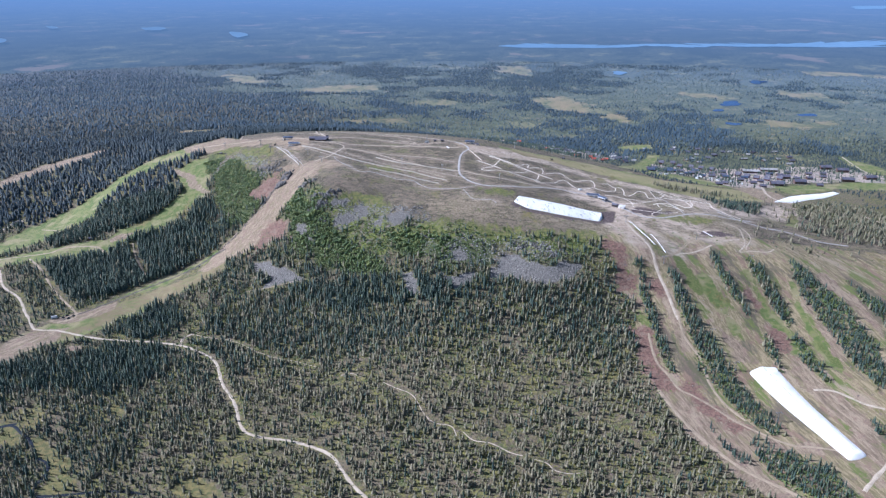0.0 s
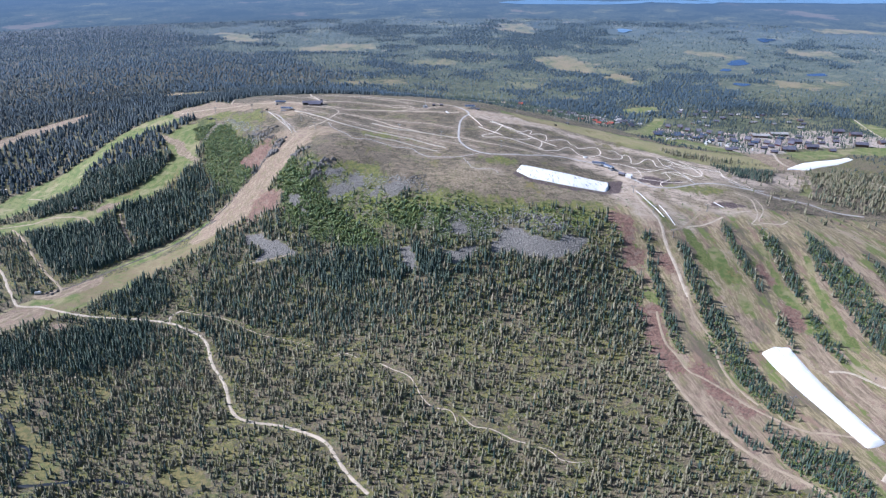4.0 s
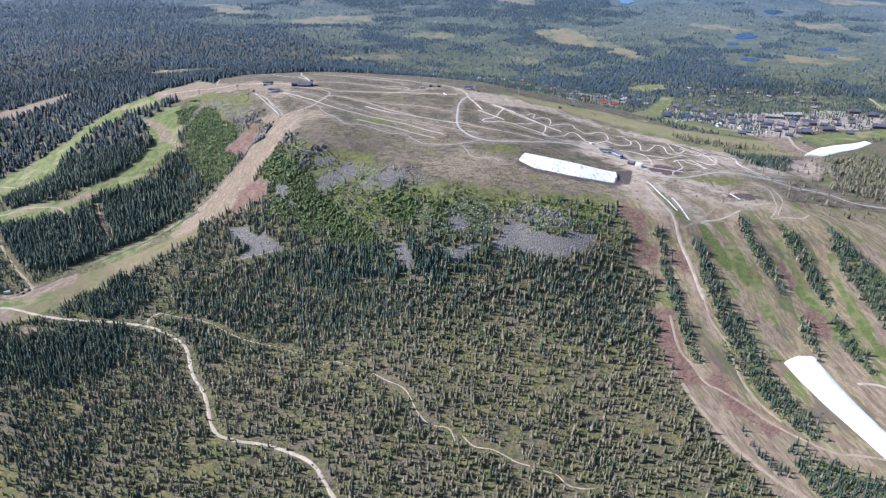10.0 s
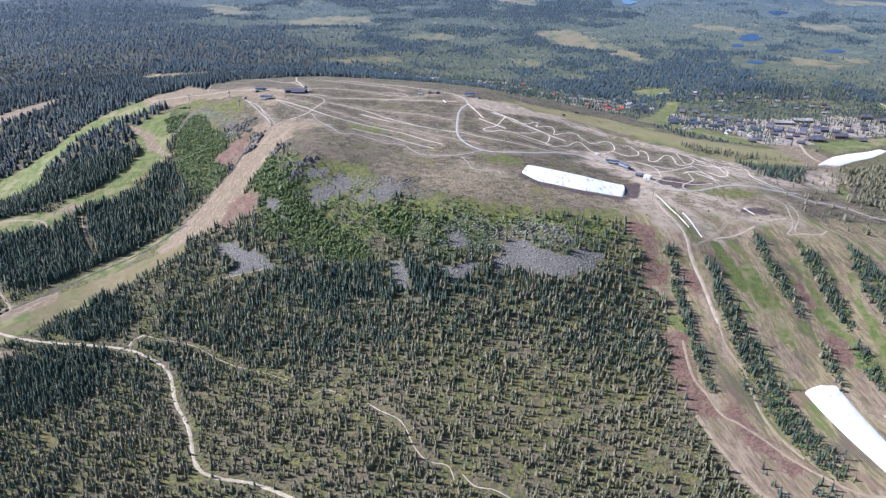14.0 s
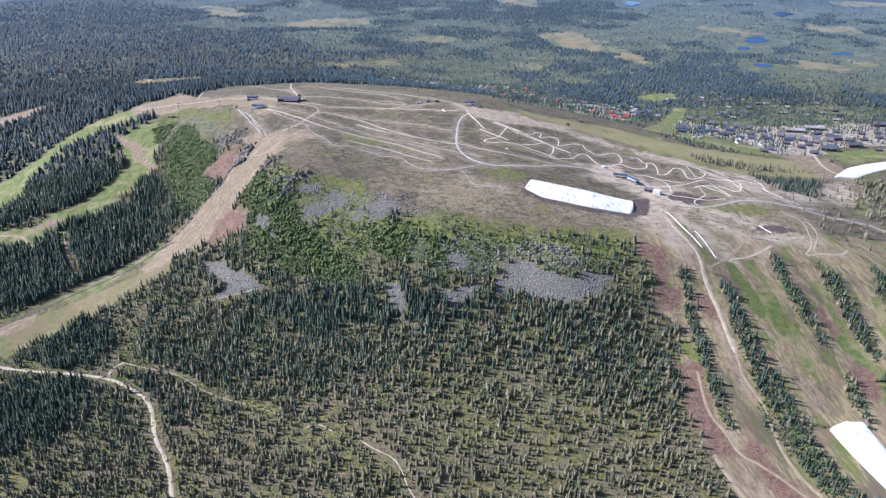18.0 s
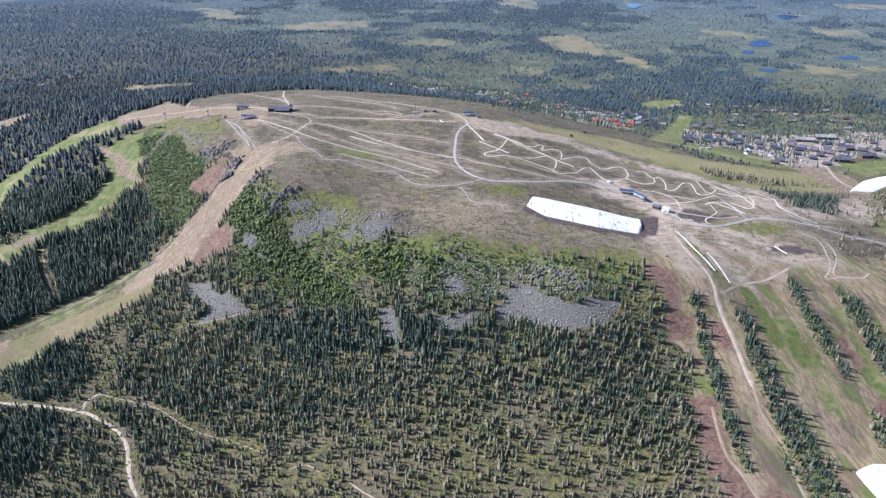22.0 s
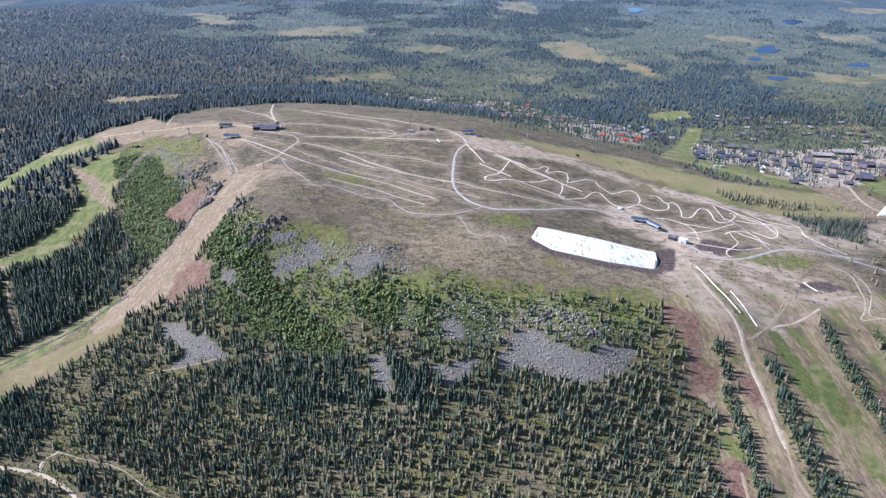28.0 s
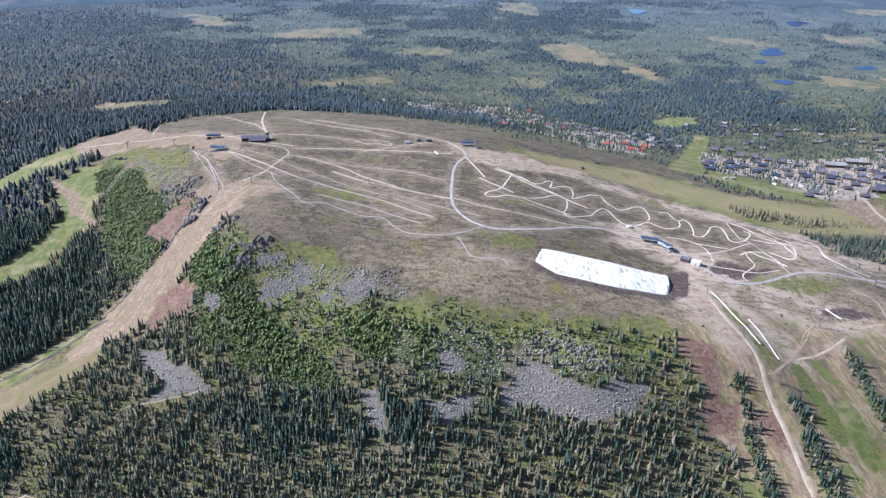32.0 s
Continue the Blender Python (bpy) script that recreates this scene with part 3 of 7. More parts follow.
patch("worn", [(235, 1020), (269, 1021), (271, 994), (273, 939), (278, 897), (267, 891), (252, 920), (241, 951), (229, 979)], 8)
patch("worn", [(320, 991), (342, 978), (381, 966), (414, 969), (421, 954), (379, 942), (343, 954), (317, 969)], 10)
patch("dirt", [(234, 1022), (246, 1019), (252, 1012), (248, 997), (236, 993), (224, 986), (221, 993), (231, 1010)], 3)
patch("dirt", [(282, 1045), (304, 1056), (329, 1045), (352, 1043), (329, 1030), (304, 1025), (284, 1029)], 5)
patch("dirt", [(374, 986), (401, 986), (418, 977), (393, 971), (371, 974)])
patch("moss", [(-182, 1046), (-159, 1049), (-90, 1042), (-81, 1004), (-108, 1004), (-122, 1024), (-163, 1037)], 12)
patch("moss", [(-63, 982), (-19, 964), (22, 948), (93, 947), (101, 925), (71, 923), (47, 930), (2, 936), (-39, 938), (-83, 966)], 14)
patch("moss", [(-381, 1280), (-343, 1268), (-311, 1237), (-301, 1207), (-339, 1211), (-371, 1239)], 16)
patch("moss", [(147, 943), (215, 948), (231, 919), (230, 896), (202, 897), (168, 918)], 10)
patch("moss", [(266, 993), (278, 990), (293, 936), (292, 901), (281, 898), (271, 947)])
patch("moss", [(316, 1040), (353, 1031), (378, 1036), (420, 1026), (398, 1005), (354, 1005), (319, 1019)], 8)
patch("moss", [(52, 1066), (104, 1060), (107, 1038), (62, 1033)], 12)
patch("moss", [(-144, 1164), (-80, 1168), (-39, 1133), (-87, 1121)], 14)
patch("moss", [(-436, 1331), (-409, 1343), (-362, 1348), (-389, 1312), (-411, 1296), (-429, 1292)])
patch("soil", [(83, 1255), (127, 1266), (180, 1275), (139, 1243), (88, 1231)], 8)
patch("soil", [(19, 1304), (38, 1313), (77, 1287), (123, 1297), (98, 1267), (47, 1259), (26, 1276)])
patch("soil", [(627, 1319), (637, 1260), (697, 1295), (612, 1206), (565, 1193), (551, 1335), (601, 1348)])
patch("grass", [(344, 889), (355, 838), (363, 785), (352, 772), (343, 809), (330, 853)], 5)
patch("grass", [(405, 885), (415, 812), (425, 749), (446, 710), (408, 741), (399, 796)], 5)
patch("grass", [(458, 866), (453, 785), (458, 708), (463, 680), (446, 710), (440, 786)], 5)
patch("grass", [(222, 919), (232, 896), (231, 871), (223, 887)], 4)
patch("grass", [(102, 1317), (181, 1326), (262, 1335), (340, 1329), (405, 1288), (479, 1279), (562, 1288), (652, 1349), (561, 1197), (501, 1177), (419, 1152), (361, 1175), (306, 1222), (243, 1257), (174, 1283), (99, 1282)], 8)
patch("grass", [(342, 1393), (396, 1388), (548, 1781), (515, 1772)], 4)
patch("grass", [(472, 1935), (565, 1957), (562, 1880), (470, 1843)])
patch("grass", [(655, 1394), (962, 1507), (1013, 1487), (960, 1402), (797, 1401), (659, 1306)], 5)
patch("grass", [(990, 1783), (1015, 1735), (1039, 1637), (969, 1520), (969, 1628)], 5)
patch("grass", [(575, 1138), (587, 1122), (558, 1069), (538, 1066)], 4)
patch("scree", [(72, 900), (85, 908), (101, 903), (109, 894), (120, 883), (131, 877), (142, 878), (152, 884), (166, 880), (183, 882), (179, 872), (167, 860), (154, 863), (143, 852), (134, 850), (117, 860), (108, 859), (95, 866), (82, 874), (71, 882)], 5)
patch("scree", [(-5, 888), (16, 878), (21, 884), (43, 887), (45, 883), (37, 873), (28, 867), (16, 867), (5, 876)], 5)
patch("scree", [(9, 918), (22, 919), (31, 910), (29, 901), (19, 899), (12, 907)], 5)
patch("scree", [(-57, 903), (-45, 902), (-41, 889), (-36, 878), (-33, 865), (-43, 869), (-51, 881), (-51, 891)], 5)
patch("scree", [(-91, 998), (-64, 1001), (-46, 988), (-56, 978), (-71, 971), (-81, 981)], 5)
patch("scree", [(-172, 1040), (-146, 1037), (-145, 1023), (-172, 1023)], 5)
patch("scree", [(-135, 1026), (-117, 1020), (-117, 1004), (-135, 1013)], 5)
patch("scree", [(-167, 1006), (-155, 1013), (-124, 1006), (-121, 995), (-147, 1000), (-163, 998)], 5)
patch("scree", [(-225, 1014), (-209, 1014), (-205, 1000), (-214, 998)], 5)
patch("scree", [(-205, 993), (-196, 995), (-192, 983), (-202, 987)], 5)
patch("scree", [(-102, 991), (-90, 988), (-89, 977), (-100, 983)], 5)
patch("scree", [(-283, 990), (-260, 985), (-244, 968), (-219, 949), (-202, 934), (-218, 934), (-240, 933), (-258, 930), (-253, 949), (-277, 973)], 5)
patch("scree", [(-228, 1020), (-216, 1018), (-210, 1003), (-214, 999)], 5)
patch("scree", [(64, 886), (71, 887), (70, 875), (63, 876)], 5)
patch("lush", [(-215, 1086), (-163, 1037), (-109, 1010), (-30, 971), (47, 950), (121, 935), (207, 919), (203, 880), (117, 901), (46, 928), (-29, 936), (-79, 929), (-145, 945), (-208, 994), (-237, 1045)], 18)
patch("town", [(479, 1648), (539, 1607), (668, 1602), (818, 1645), (941, 1624), (980, 1556), (944, 1477), (865, 1484), (725, 1445), (608, 1339), (551, 1335), (529, 1462), (436, 1435)], 10)
patch("town", [(-91, 1977), (39, 2152), (176, 2111), (281, 1914), (374, 1788), (402, 1683), (360, 1536), (249, 1481), (178, 1597), (95, 1888), (-59, 1839)], 10)
patch("bog", [(-238, 615), (-209, 615), (-190, 600), (-203, 593), (-225, 600)], 4)
patch("bog", [(-267, 577), (-247, 588), (-226, 583), (-216, 560), (-248, 554), (-265, 566)], 4)
patch("bog", [(-380, 699), (-362, 692), (-354, 675), (-366, 675)], 4)
patch("bog", [(-491, 689), (-473, 704), (-448, 680), (-450, 661), (-479, 656), (-506, 660), (-519, 684)], 4)
patch("bog", [(-450, 648), (-426, 643), (-391, 614), (-364, 586), (-350, 564), (-396, 556), (-398, 594), (-427, 618)], 4)
patch("bog", [(-505, 670), (-468, 670), (-449, 634), (-484, 634)], 4)
patch("bog", [(-683, 3244), (-536, 3456), (-325, 3527), (-289, 3406), (-412, 3251), (-610, 3108)], 30)
patch("bog", [(-129, 3031), (20, 3104), (62, 2990), (-41, 2888), (-144, 2918)], 30)
patch("bog", [(383, 3132), (531, 3164), (605, 2928), (542, 2767), (440, 2860), (377, 2994)], 30)
patch("bog", [(592, 2818), (680, 2699), (666, 2512), (592, 2565)], 30)
patch("bog", [(1142, 2556), (1253, 2494), (1410, 2561), (1317, 2400), (1132, 2326), (1079, 2421)], 30)
patch("bog", [(1550, 3352), (1667, 3215), (1691, 3064), (1640, 2972), (1557, 3088), (1499, 3241)], 30)
patch("bog", [(258, 4151), (404, 4151), (455, 3844), (333, 4001)], 30)
patch("bog", [(-1687, 4548), (-1368, 4644), (-1359, 4599), (-1614, 4525)], 30)
patch("bog", [(-1239, 3924), (-987, 3774), (-851, 3447), (-994, 3478)], 30)
patch("bog", [(311, 4318), (478, 4319), (467, 3801), (354, 4043)], 30)
patch("bog", [(-691, 1825), (-573, 1861), (-533, 1780), (-621, 1732)], 30)
patch("bog", [(-327, 2176), (-151, 2434), (-131, 2385), (-263, 2146)], 30)
patch("bog", [(-675, 4733), (-244, 4780), (-207, 4754), (-530, 4721)], 30)
patch("bog", [(976, 4688), (1388, 4642), (1380, 4606), (1042, 4656)], 30)
patch("bog", [(194, 4783), (411, 4771), (444, 4721), (228, 4734)], 30)
patch("bog", [(-2006, 4308), (-1560, 4447), (-1547, 4394), (-1931, 4272)], 30)
patch("bog", [(2023, 4132), (2386, 3946), (2312, 3814), (1955, 3858)], 30)
patch("bog", [(-359, 4892), (-63, 4890), (-63, 4862), (-321, 4861)], 30)
patch("bog", [(1084, 3359), (1281, 3188), (1209, 3062), (1032, 3188)], 30)
patch("rim", [(-411, 1296), (-399, 1328), (-352, 1318), (-293, 1250), (-242, 1166), (-269, 1166), (-298, 1172), (-334, 1208), (-376, 1271)], 4)
patch("heath", [(-421, 1303), (-404, 1341), (-355, 1327), (-293, 1250), (-242, 1166), (-269, 1166), (-299, 1174), (-334, 1208), (-376, 1271)])
patch("birch", [(-444, 1284), (-437, 1320), (-412, 1322), (-405, 1291), (-412, 1247), (-424, 1241)], 3)
patch("rim", [(-464, 1323), (-407, 1346), (-344, 1295), (-324, 1213), (-364, 1214), (-418, 1228), (-443, 1265)], 3)
patch("grass", [(431, 1465), (464, 1435), (528, 1382), (593, 1376), (559, 1313), (495, 1314), (415, 1313), (376, 1339)], 5)
patch("rim", [(-313, 1081), (-348, 1066), (-397, 1052), (-435, 1019), (-472, 978), (-519, 915), (-580, 826), (-565, 798), (-496, 867), (-443, 929), (-398, 966), (-372, 990), (-335, 1017), (-295, 1037)], 3)
patch("worn", [(-378, 994), (-437, 933), (-484, 875), (-542, 838), (-568, 805), (-558, 786), (-498, 839), (-441, 903), (-376, 951)], 5)
patch("stony", [(7, 942), (57, 937), (71, 927), (101, 930), (124, 917), (159, 898), (143, 886), (89, 908), (55, 900), (12, 907)], 8)
patch("stony", [(-34, 951), (-9, 942), (-3, 913), (-28, 913)], 8)
patch("stony", [(-65, 1010), (-37, 1005), (-37, 993), (-63, 994)], 3)
patch("stony", [(-111, 1022), (-32, 1004), (-20, 976), (-84, 976), (-152, 1000), (-173, 1027)], 8)
patch("worn", [(177, 1118), (235, 1135), (256, 1096), (273, 1060), (282, 1024), (300, 1013), (278, 1014), (256, 1053), (217, 1089)], 8)
patch("worn", [(41, 1289), (100, 1295), (178, 1310), (235, 1285), (168, 1245), (95, 1233), (54, 1248)], 8)
patch("soil", [(331, 927), (346, 928), (370, 940), (378, 944), (369, 929), (350, 920), (334, 913)], 3)
patch("soil", [(361, 939), (377, 944), (363, 913), (355, 918)], 3)
patch("soil", [(378, 922), (385, 913), (388, 889), (389, 885), (383, 896), (378, 909)], 3)
patch("soil", [(365, 911), (363, 888), (359, 889), (358, 907)], 3)
patch("soil", [(396, 961), (425, 973), (425, 962), (406, 958)], 3)
patch("red", [(215, 922), (230, 918), (248, 908), (247, 886), (227, 883), (223, 899), (215, 902)], 5)
patch("red", [(224, 865), (239, 868), (252, 862), (253, 845), (234, 846), (226, 855)], 3)
patch("red", [(266, 860), (280, 857), (283, 843), (284, 829), (275, 837), (268, 845)], 5)
patch("red", [(309, 852), (317, 843), (319, 829), (312, 835)], 4)
patch("red", [(388, 857), (401, 852), (404, 821), (396, 817), (387, 838)], 4)
patch("red", [(397, 796), (409, 787), (415, 759), (412, 731), (404, 739), (395, 769)], 4)
patch("red", [(232, 791), (250, 791), (248, 764), (252, 737), (252, 703), (261, 689), (241, 694), (233, 730), (233, 765)], 5)
patch("red", [(272, 715), (289, 697), (293, 666), (308, 643), (290, 644), (276, 675)], 5)
patch("green", [(312, 905), (320, 903), (325, 883), (330, 844), (328, 829), (323, 831), (315, 858), (308, 879)], 4)
patch("green", [(448, 766), (458, 736), (458, 708), (450, 718), (444, 747)], 4)
patch("green", [(478, 844), (500, 844), (505, 822), (485, 817)], 4)
patch("green", [(308, 855), (322, 852), (331, 830), (317, 832)], 4)
patch("green", [(-396, 579), (-393, 594), (-379, 594), (-368, 579), (-381, 570), (-397, 570)], 3)
patch("green", [(-487, 661), (-467, 663), (-462, 647), (-477, 643)], 3)
patch("worn", [(-342, 1041), (-388, 1023), (-415, 986), (-452, 950), (-485, 913), (-508, 893), (-467, 888), (-429, 913), (-388, 937), (-361, 958), (-327, 1003)], 5)
patch("dark_wood", [(-442, 814), (-413, 833), (-370, 826), (-345, 787), (-347, 752), (-379, 730), (-408, 720), (-446, 731), (-550, 724), (-579, 774), (-488, 788)])
patch("dark_wood", [(-430, 916), (-391, 920), (-347, 883), (-370, 838), (-416, 839), (-444, 854)])
patch("dark_wood", [(-522, 1123), (-483, 1136), (-434, 1136), (-430, 1176), (-399, 1176), (-357, 1102), (-363, 1066), (-401, 1052), (-426, 994), (-483, 964), (-525, 946), (-565, 961), (-651, 1047), (-611, 1056), (-545, 1096)])
patch("dark_wood", [(-624, 1307), (-589, 1321), (-546, 1296), (-495, 1289), (-459, 1226), (-471, 1196), (-502, 1165), (-538, 1154), (-575, 1147), (-607, 1129), (-645, 1108), (-680, 1138), (-646, 1170), (-607, 1200), (-630, 1239)])
patch("dark_wood", [(-850, 1405), (-816, 1455), (-763, 1500), (-676, 1503), (-552, 1406), (-600, 1378), (-644, 1342), (-676, 1307), (-722, 1283), (-751, 1234), (-838, 1205), (-880, 1278)])
patch("dark_wood", [(-210, 921), (-142, 923), (-57, 899), (12, 869), (58, 870), (67, 853), (2, 847), (-93, 865), (-165, 881)], 10)
patch("dark_wood", [(-438, 1138), (-374, 1138), (-319, 1100), (-350, 1085), (-388, 1076), (-431, 1054), (-453, 1023), (-488, 1023), (-541, 1124)])
patch("strip", [(252, 887), (262, 883), (264, 837), (265, 795), (267, 761), (270, 719), (259, 715), (256, 754), (253, 788), (254, 823), (253, 854)], 3)
patch("strip", [(293, 876), (304, 868), (312, 816), (319, 775), (331, 727), (343, 673), (351, 618), (338, 615), (321, 647), (307, 692), (295, 718), (297, 759), (294, 800), (294, 842)], 3)
patch("strip", [(370, 932), (377, 905), (382, 842), (385, 803), (375, 804), (367, 839), (362, 891)], 3)
patch("strip", [(392, 778), (393, 751), (388, 716), (384, 729), (384, 764)], 3)
patch("strip", [(416, 916), (429, 898), (436, 847), (433, 792), (419, 785), (417, 837), (413, 875)], 3)
patch("strip", [(426, 777), (433, 739), (432, 706), (438, 692), (423, 701), (417, 731), (417, 763)], 3)
patch("strip", [(475, 917), (487, 898), (509, 817), (509, 746), (493, 686), (480, 678), (468, 716), (465, 764), (463, 825), (464, 872)], 3)
patch("strip", [(537, 874), (563, 826), (555, 770), (538, 780), (534, 823)], 3)
patch("strip", [(279, 635), (288, 605), (305, 570), (293, 572), (278, 610)], 3)
patch("strip", [(313, 617), (345, 593), (372, 567), (378, 529), (372, 517), (323, 519), (311, 563)], 3)
patch("strip", [(494, 742), (508, 685), (489, 650), (485, 705)], 3)
patch("strip", [(444, 632), (453, 619), (444, 603), (436, 612)], 3)
patch("sparse", [(367, 1217), (411, 1213), (460, 1208), (522, 1216), (510, 1200), (429, 1173), (384, 1183), (362, 1197)], 4)
patch("sparse", [(366, 1377), (428, 1345), (487, 1313), (465, 1283), (400, 1297), (358, 1347)], 4)
patch("strip", [(432, 1152), (543, 1166), (502, 1097), (448, 1104)], 4)
patch("right_wood", [(637, 1260), (765, 1341), (893, 1392), (1002, 1362), (778, 1030), (615, 1022), (565, 1064)], 8)
patch("scatter", [(448, 1230), (534, 1239), (643, 1273), (893, 1392), (630, 944), (494, 950), (427, 992), (437, 1091)], 8)
patch("birch", [(-444, 1295), (-438, 1317), (-424, 1301), (-406, 1262), (-412, 1236), (-427, 1257)], 3)
patch("birch", [(-410, 1231), (-403, 1253), (-394, 1279), (-375, 1273), (-346, 1215), (-317, 1188), (-304, 1170), (-310, 1152), (-323, 1140), (-295, 1114), (-299, 1098), (-319, 1088), (-349, 1094), (-369, 1123), (-388, 1164), (-391, 1188)], 5)
patch("moss", [(-385, 1322), (-334, 1309), (-297, 1252), (-299, 1225), (-323, 1231), (-374, 1270), (-392, 1298)], 14)
patch("stony", [(-395, 1285), (-398, 1262), (-407, 1235), (-415, 1240), (-409, 1270), (-403, 1290)], 2)
patch("birch", [(-254, 1074), (-250, 1085), (-242, 1103), (-221, 1074), (-225, 1056), (-205, 1029), (-209, 1017), (-231, 1016), (-245, 1039)], 4)
patch("birch", [(-241, 1047), (-223, 1068), (-184, 1023), (-155, 982), (-102, 943), (-57, 903), (-142, 923), (-190, 954), (-230, 983)], 10)
patch("dense", [(-2707, 3513), (-1750, 3264), (-1203, 3162), (-660, 2932), (-313, 2362), (-328, 1539), (-520, 1684), (-605, 1548), (-802, 1557), (-1144, 1411)], 60)
patch("dense", [(-2591, 3925), (-1620, 4332), (-1070, 3335), (-1030, 2940), (-1882, 2901)], 80)
patch("dense", [(-1772, 2897), (-1091, 2714), (-484, 2151), (-350, 1869), (-396, 1442), (-560, 1486), (-883, 1508)], 60)
patch("birch", [(-29, 955), (71, 927), (69, 886), (2, 895), (-59, 924), (-83, 966)], 12)


patch("moss", [(-60, 985), (20, 965), (120, 950), (225, 930), (225, 905), (150, 915), (60, 930), (-40, 950)], 20)
patch("stony", [(0, 936), (60, 931), (112, 916), (102, 890), (40, 896), (0, 906)], 8)
patch("dry", [(99, 1300), (262, 1335), (405, 1290), (562, 1288), (640, 1320), (560, 1197), (419, 1152), (306, 1222), (174, 1283)], 20)
patch("moss", [(120, 948), (175, 938), (218, 928), (222, 905), (180, 908), (130, 922)], 10)
patch("dry", [(-60, 1010), (20, 975), (120, 955), (235, 930), (300, 960), (420, 960), (480, 1010), (400, 1090), (260, 1040), (240, 990), (120, 995), (40, 1035)], 26)
patch("soil", [(-552, 882), (-520, 904), (-497, 918), (-473, 936), (-465, 920), (-489, 892), (-520, 874)], 3)
patch("rim", [(-556, 880), (-522, 908), (-473, 938), (-465, 918), (-489, 886), (-520, 868)], 2)
patch("soil", [(-491, 824), (-472, 826), (-470, 814), (-485, 808)], 3)
patch("rim", [(-493, 826), (-472, 828), (-468, 813), (-486, 805)], 2)
patch("worn", [(60, 1262), (180, 1240), (260, 1200), (330, 1160), (420, 1130), (470, 1100), (440, 1140), (340, 1190), (250, 1240), (150, 1275)], 12)
patch("worn", [(188, 1078), (228, 1112), (290, 1066), (335, 1032), (300, 1004), (252, 1032), (236, 1054)], 12)
patch("worn", [(255, 1066), (300, 1022), (360, 977), (420, 945), (442, 958), (380, 1000), (322, 1042), (280, 1078)], 16)
patch("worn", [(236, 990), (262, 1000), (272, 960), (284, 915), (268, 905), (248, 950)], 10)
patch("worn", [(380, 1110), (440, 1120), (520, 1150), (600, 1190), (560, 1100), (470, 1070), (410, 1060)], 26)
patch("dirt", [(98, 1006), (120, 989), (150, 982), (180, 977), (230, 976), (250, 994), (256, 1028), (238, 1026), (228, 985), (180, 985), (150, 991), (122, 998), (104, 1012)], 4)
patch("stony", [(-396, 1284), (-352, 1238), (-312, 1194), (-300, 1204), (-340, 1254), (-380, 1294)], 6)
patch("stony", [(-330, 1178), (-306, 1160), (-296, 1172), (-316, 1190)], 5)
patch("rim", [(570, 1200), (640, 1292), (765, 1376), (815, 1345), (740, 1275), (640, 1200)], 3)


def inside(outline, x, y):
    """Distance from the outline, in metres; positive inside."""
    best = np.full(x.shape, 1e9)
    odd = np.zeros(x.shape, bool)
    a, b = outline, np.roll(outline, -1, axis=0)
    for (ax, ay), (bx, by) in zip(a, b):
        dx, dy = bx - ax, by - ay
        s = np.clip(((x - ax) * dx + (y - ay) * dy) / (dx * dx + dy * dy + 1e-9), 0, 1)
        best = np.minimum(best, np.hypot(x - ax - s * dx, y - ay - s * dy))
        if ay != by:
            odd ^= ((ay > y) != (by > y)) & (x < (bx - ax) * (y - ay) / (by - ay) + ax)
    return np.where(odd, best, -best)


def mask(kind, x, y):
    """0 to 1: how far the ground at x, y is of that kind."""
    out = np.zeros(x.shape)
    for outline, soft in PATCHES.get(kind, ()):
        (x0, y0), (x1, y1) = outline.min(0) - 2 * soft, outline.max(0) + 2 * soft
        k = np.nonzero((x > x0) & (x < x1) & (y > y0) & (y < y1))[0]
        if len(k):
            px, py = x[k], y[k]
            d = inside(outline, px, py) + (soft + 1) * (0.9 * blots(px, py, soft * 2 + 10, len(outline)) + 0.6 * blots(px, py, 15, 3))
            out[k] = np.maximum(out[k], smooth(-soft, soft, d))
    return out


def height(x, y):
    x, y = np.asarray(x, float), np.asarray(y, float)
    near = 1 - smooth(1500, 2600, np.hypot(x, y - 700))
    return base_height(x, y, False) + near * (0.9 * wave(x, y, 38, 1) + 0.35 * wave(x, y, 13, 2))


def h(x, y):
    return float(height(np.array([x]), np.array([y]))[0])


me, GX, GY = sheet("ground", spaced(-790, 740, 4.1, 5000, 1.06), spaced(390, 1680, 4.1, 5000, 1.06), height)
for kind in ("heath", "slope", "lush", "birch", "grass", "bog", "town", "soil", "red", "scree", "worn", "moss", "dirt", "green", "dense", "dry"):
    at = me.attributes.new(kind, "FLOAT", "POINT")
    at.data.foreach_set("value", mask(kind, GX, GY).astype(np.float32))
far = smooth(1280, 1700, GY) + smooth(900, 1300, np.abs(GX)) + smooth(300, -200, GY)
at = me.attributes.new("plain", "FLOAT", "POINT")
at.data.foreach_set("value", np.clip(far, 0, 1).astype(np.float32))
at = me.attributes.new("closed", "FLOAT", "POINT")
at.data.foreach_set("value", smooth(3500, 4500, np.hypot(GX, GY)).astype(np.float32))
# weight of the painted haze, growing with distance
at = me.attributes.new("far_haze", "FLOAT", "POINT")
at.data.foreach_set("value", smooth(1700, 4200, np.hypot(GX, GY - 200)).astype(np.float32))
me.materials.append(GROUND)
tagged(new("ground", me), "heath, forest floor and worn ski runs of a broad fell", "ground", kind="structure")


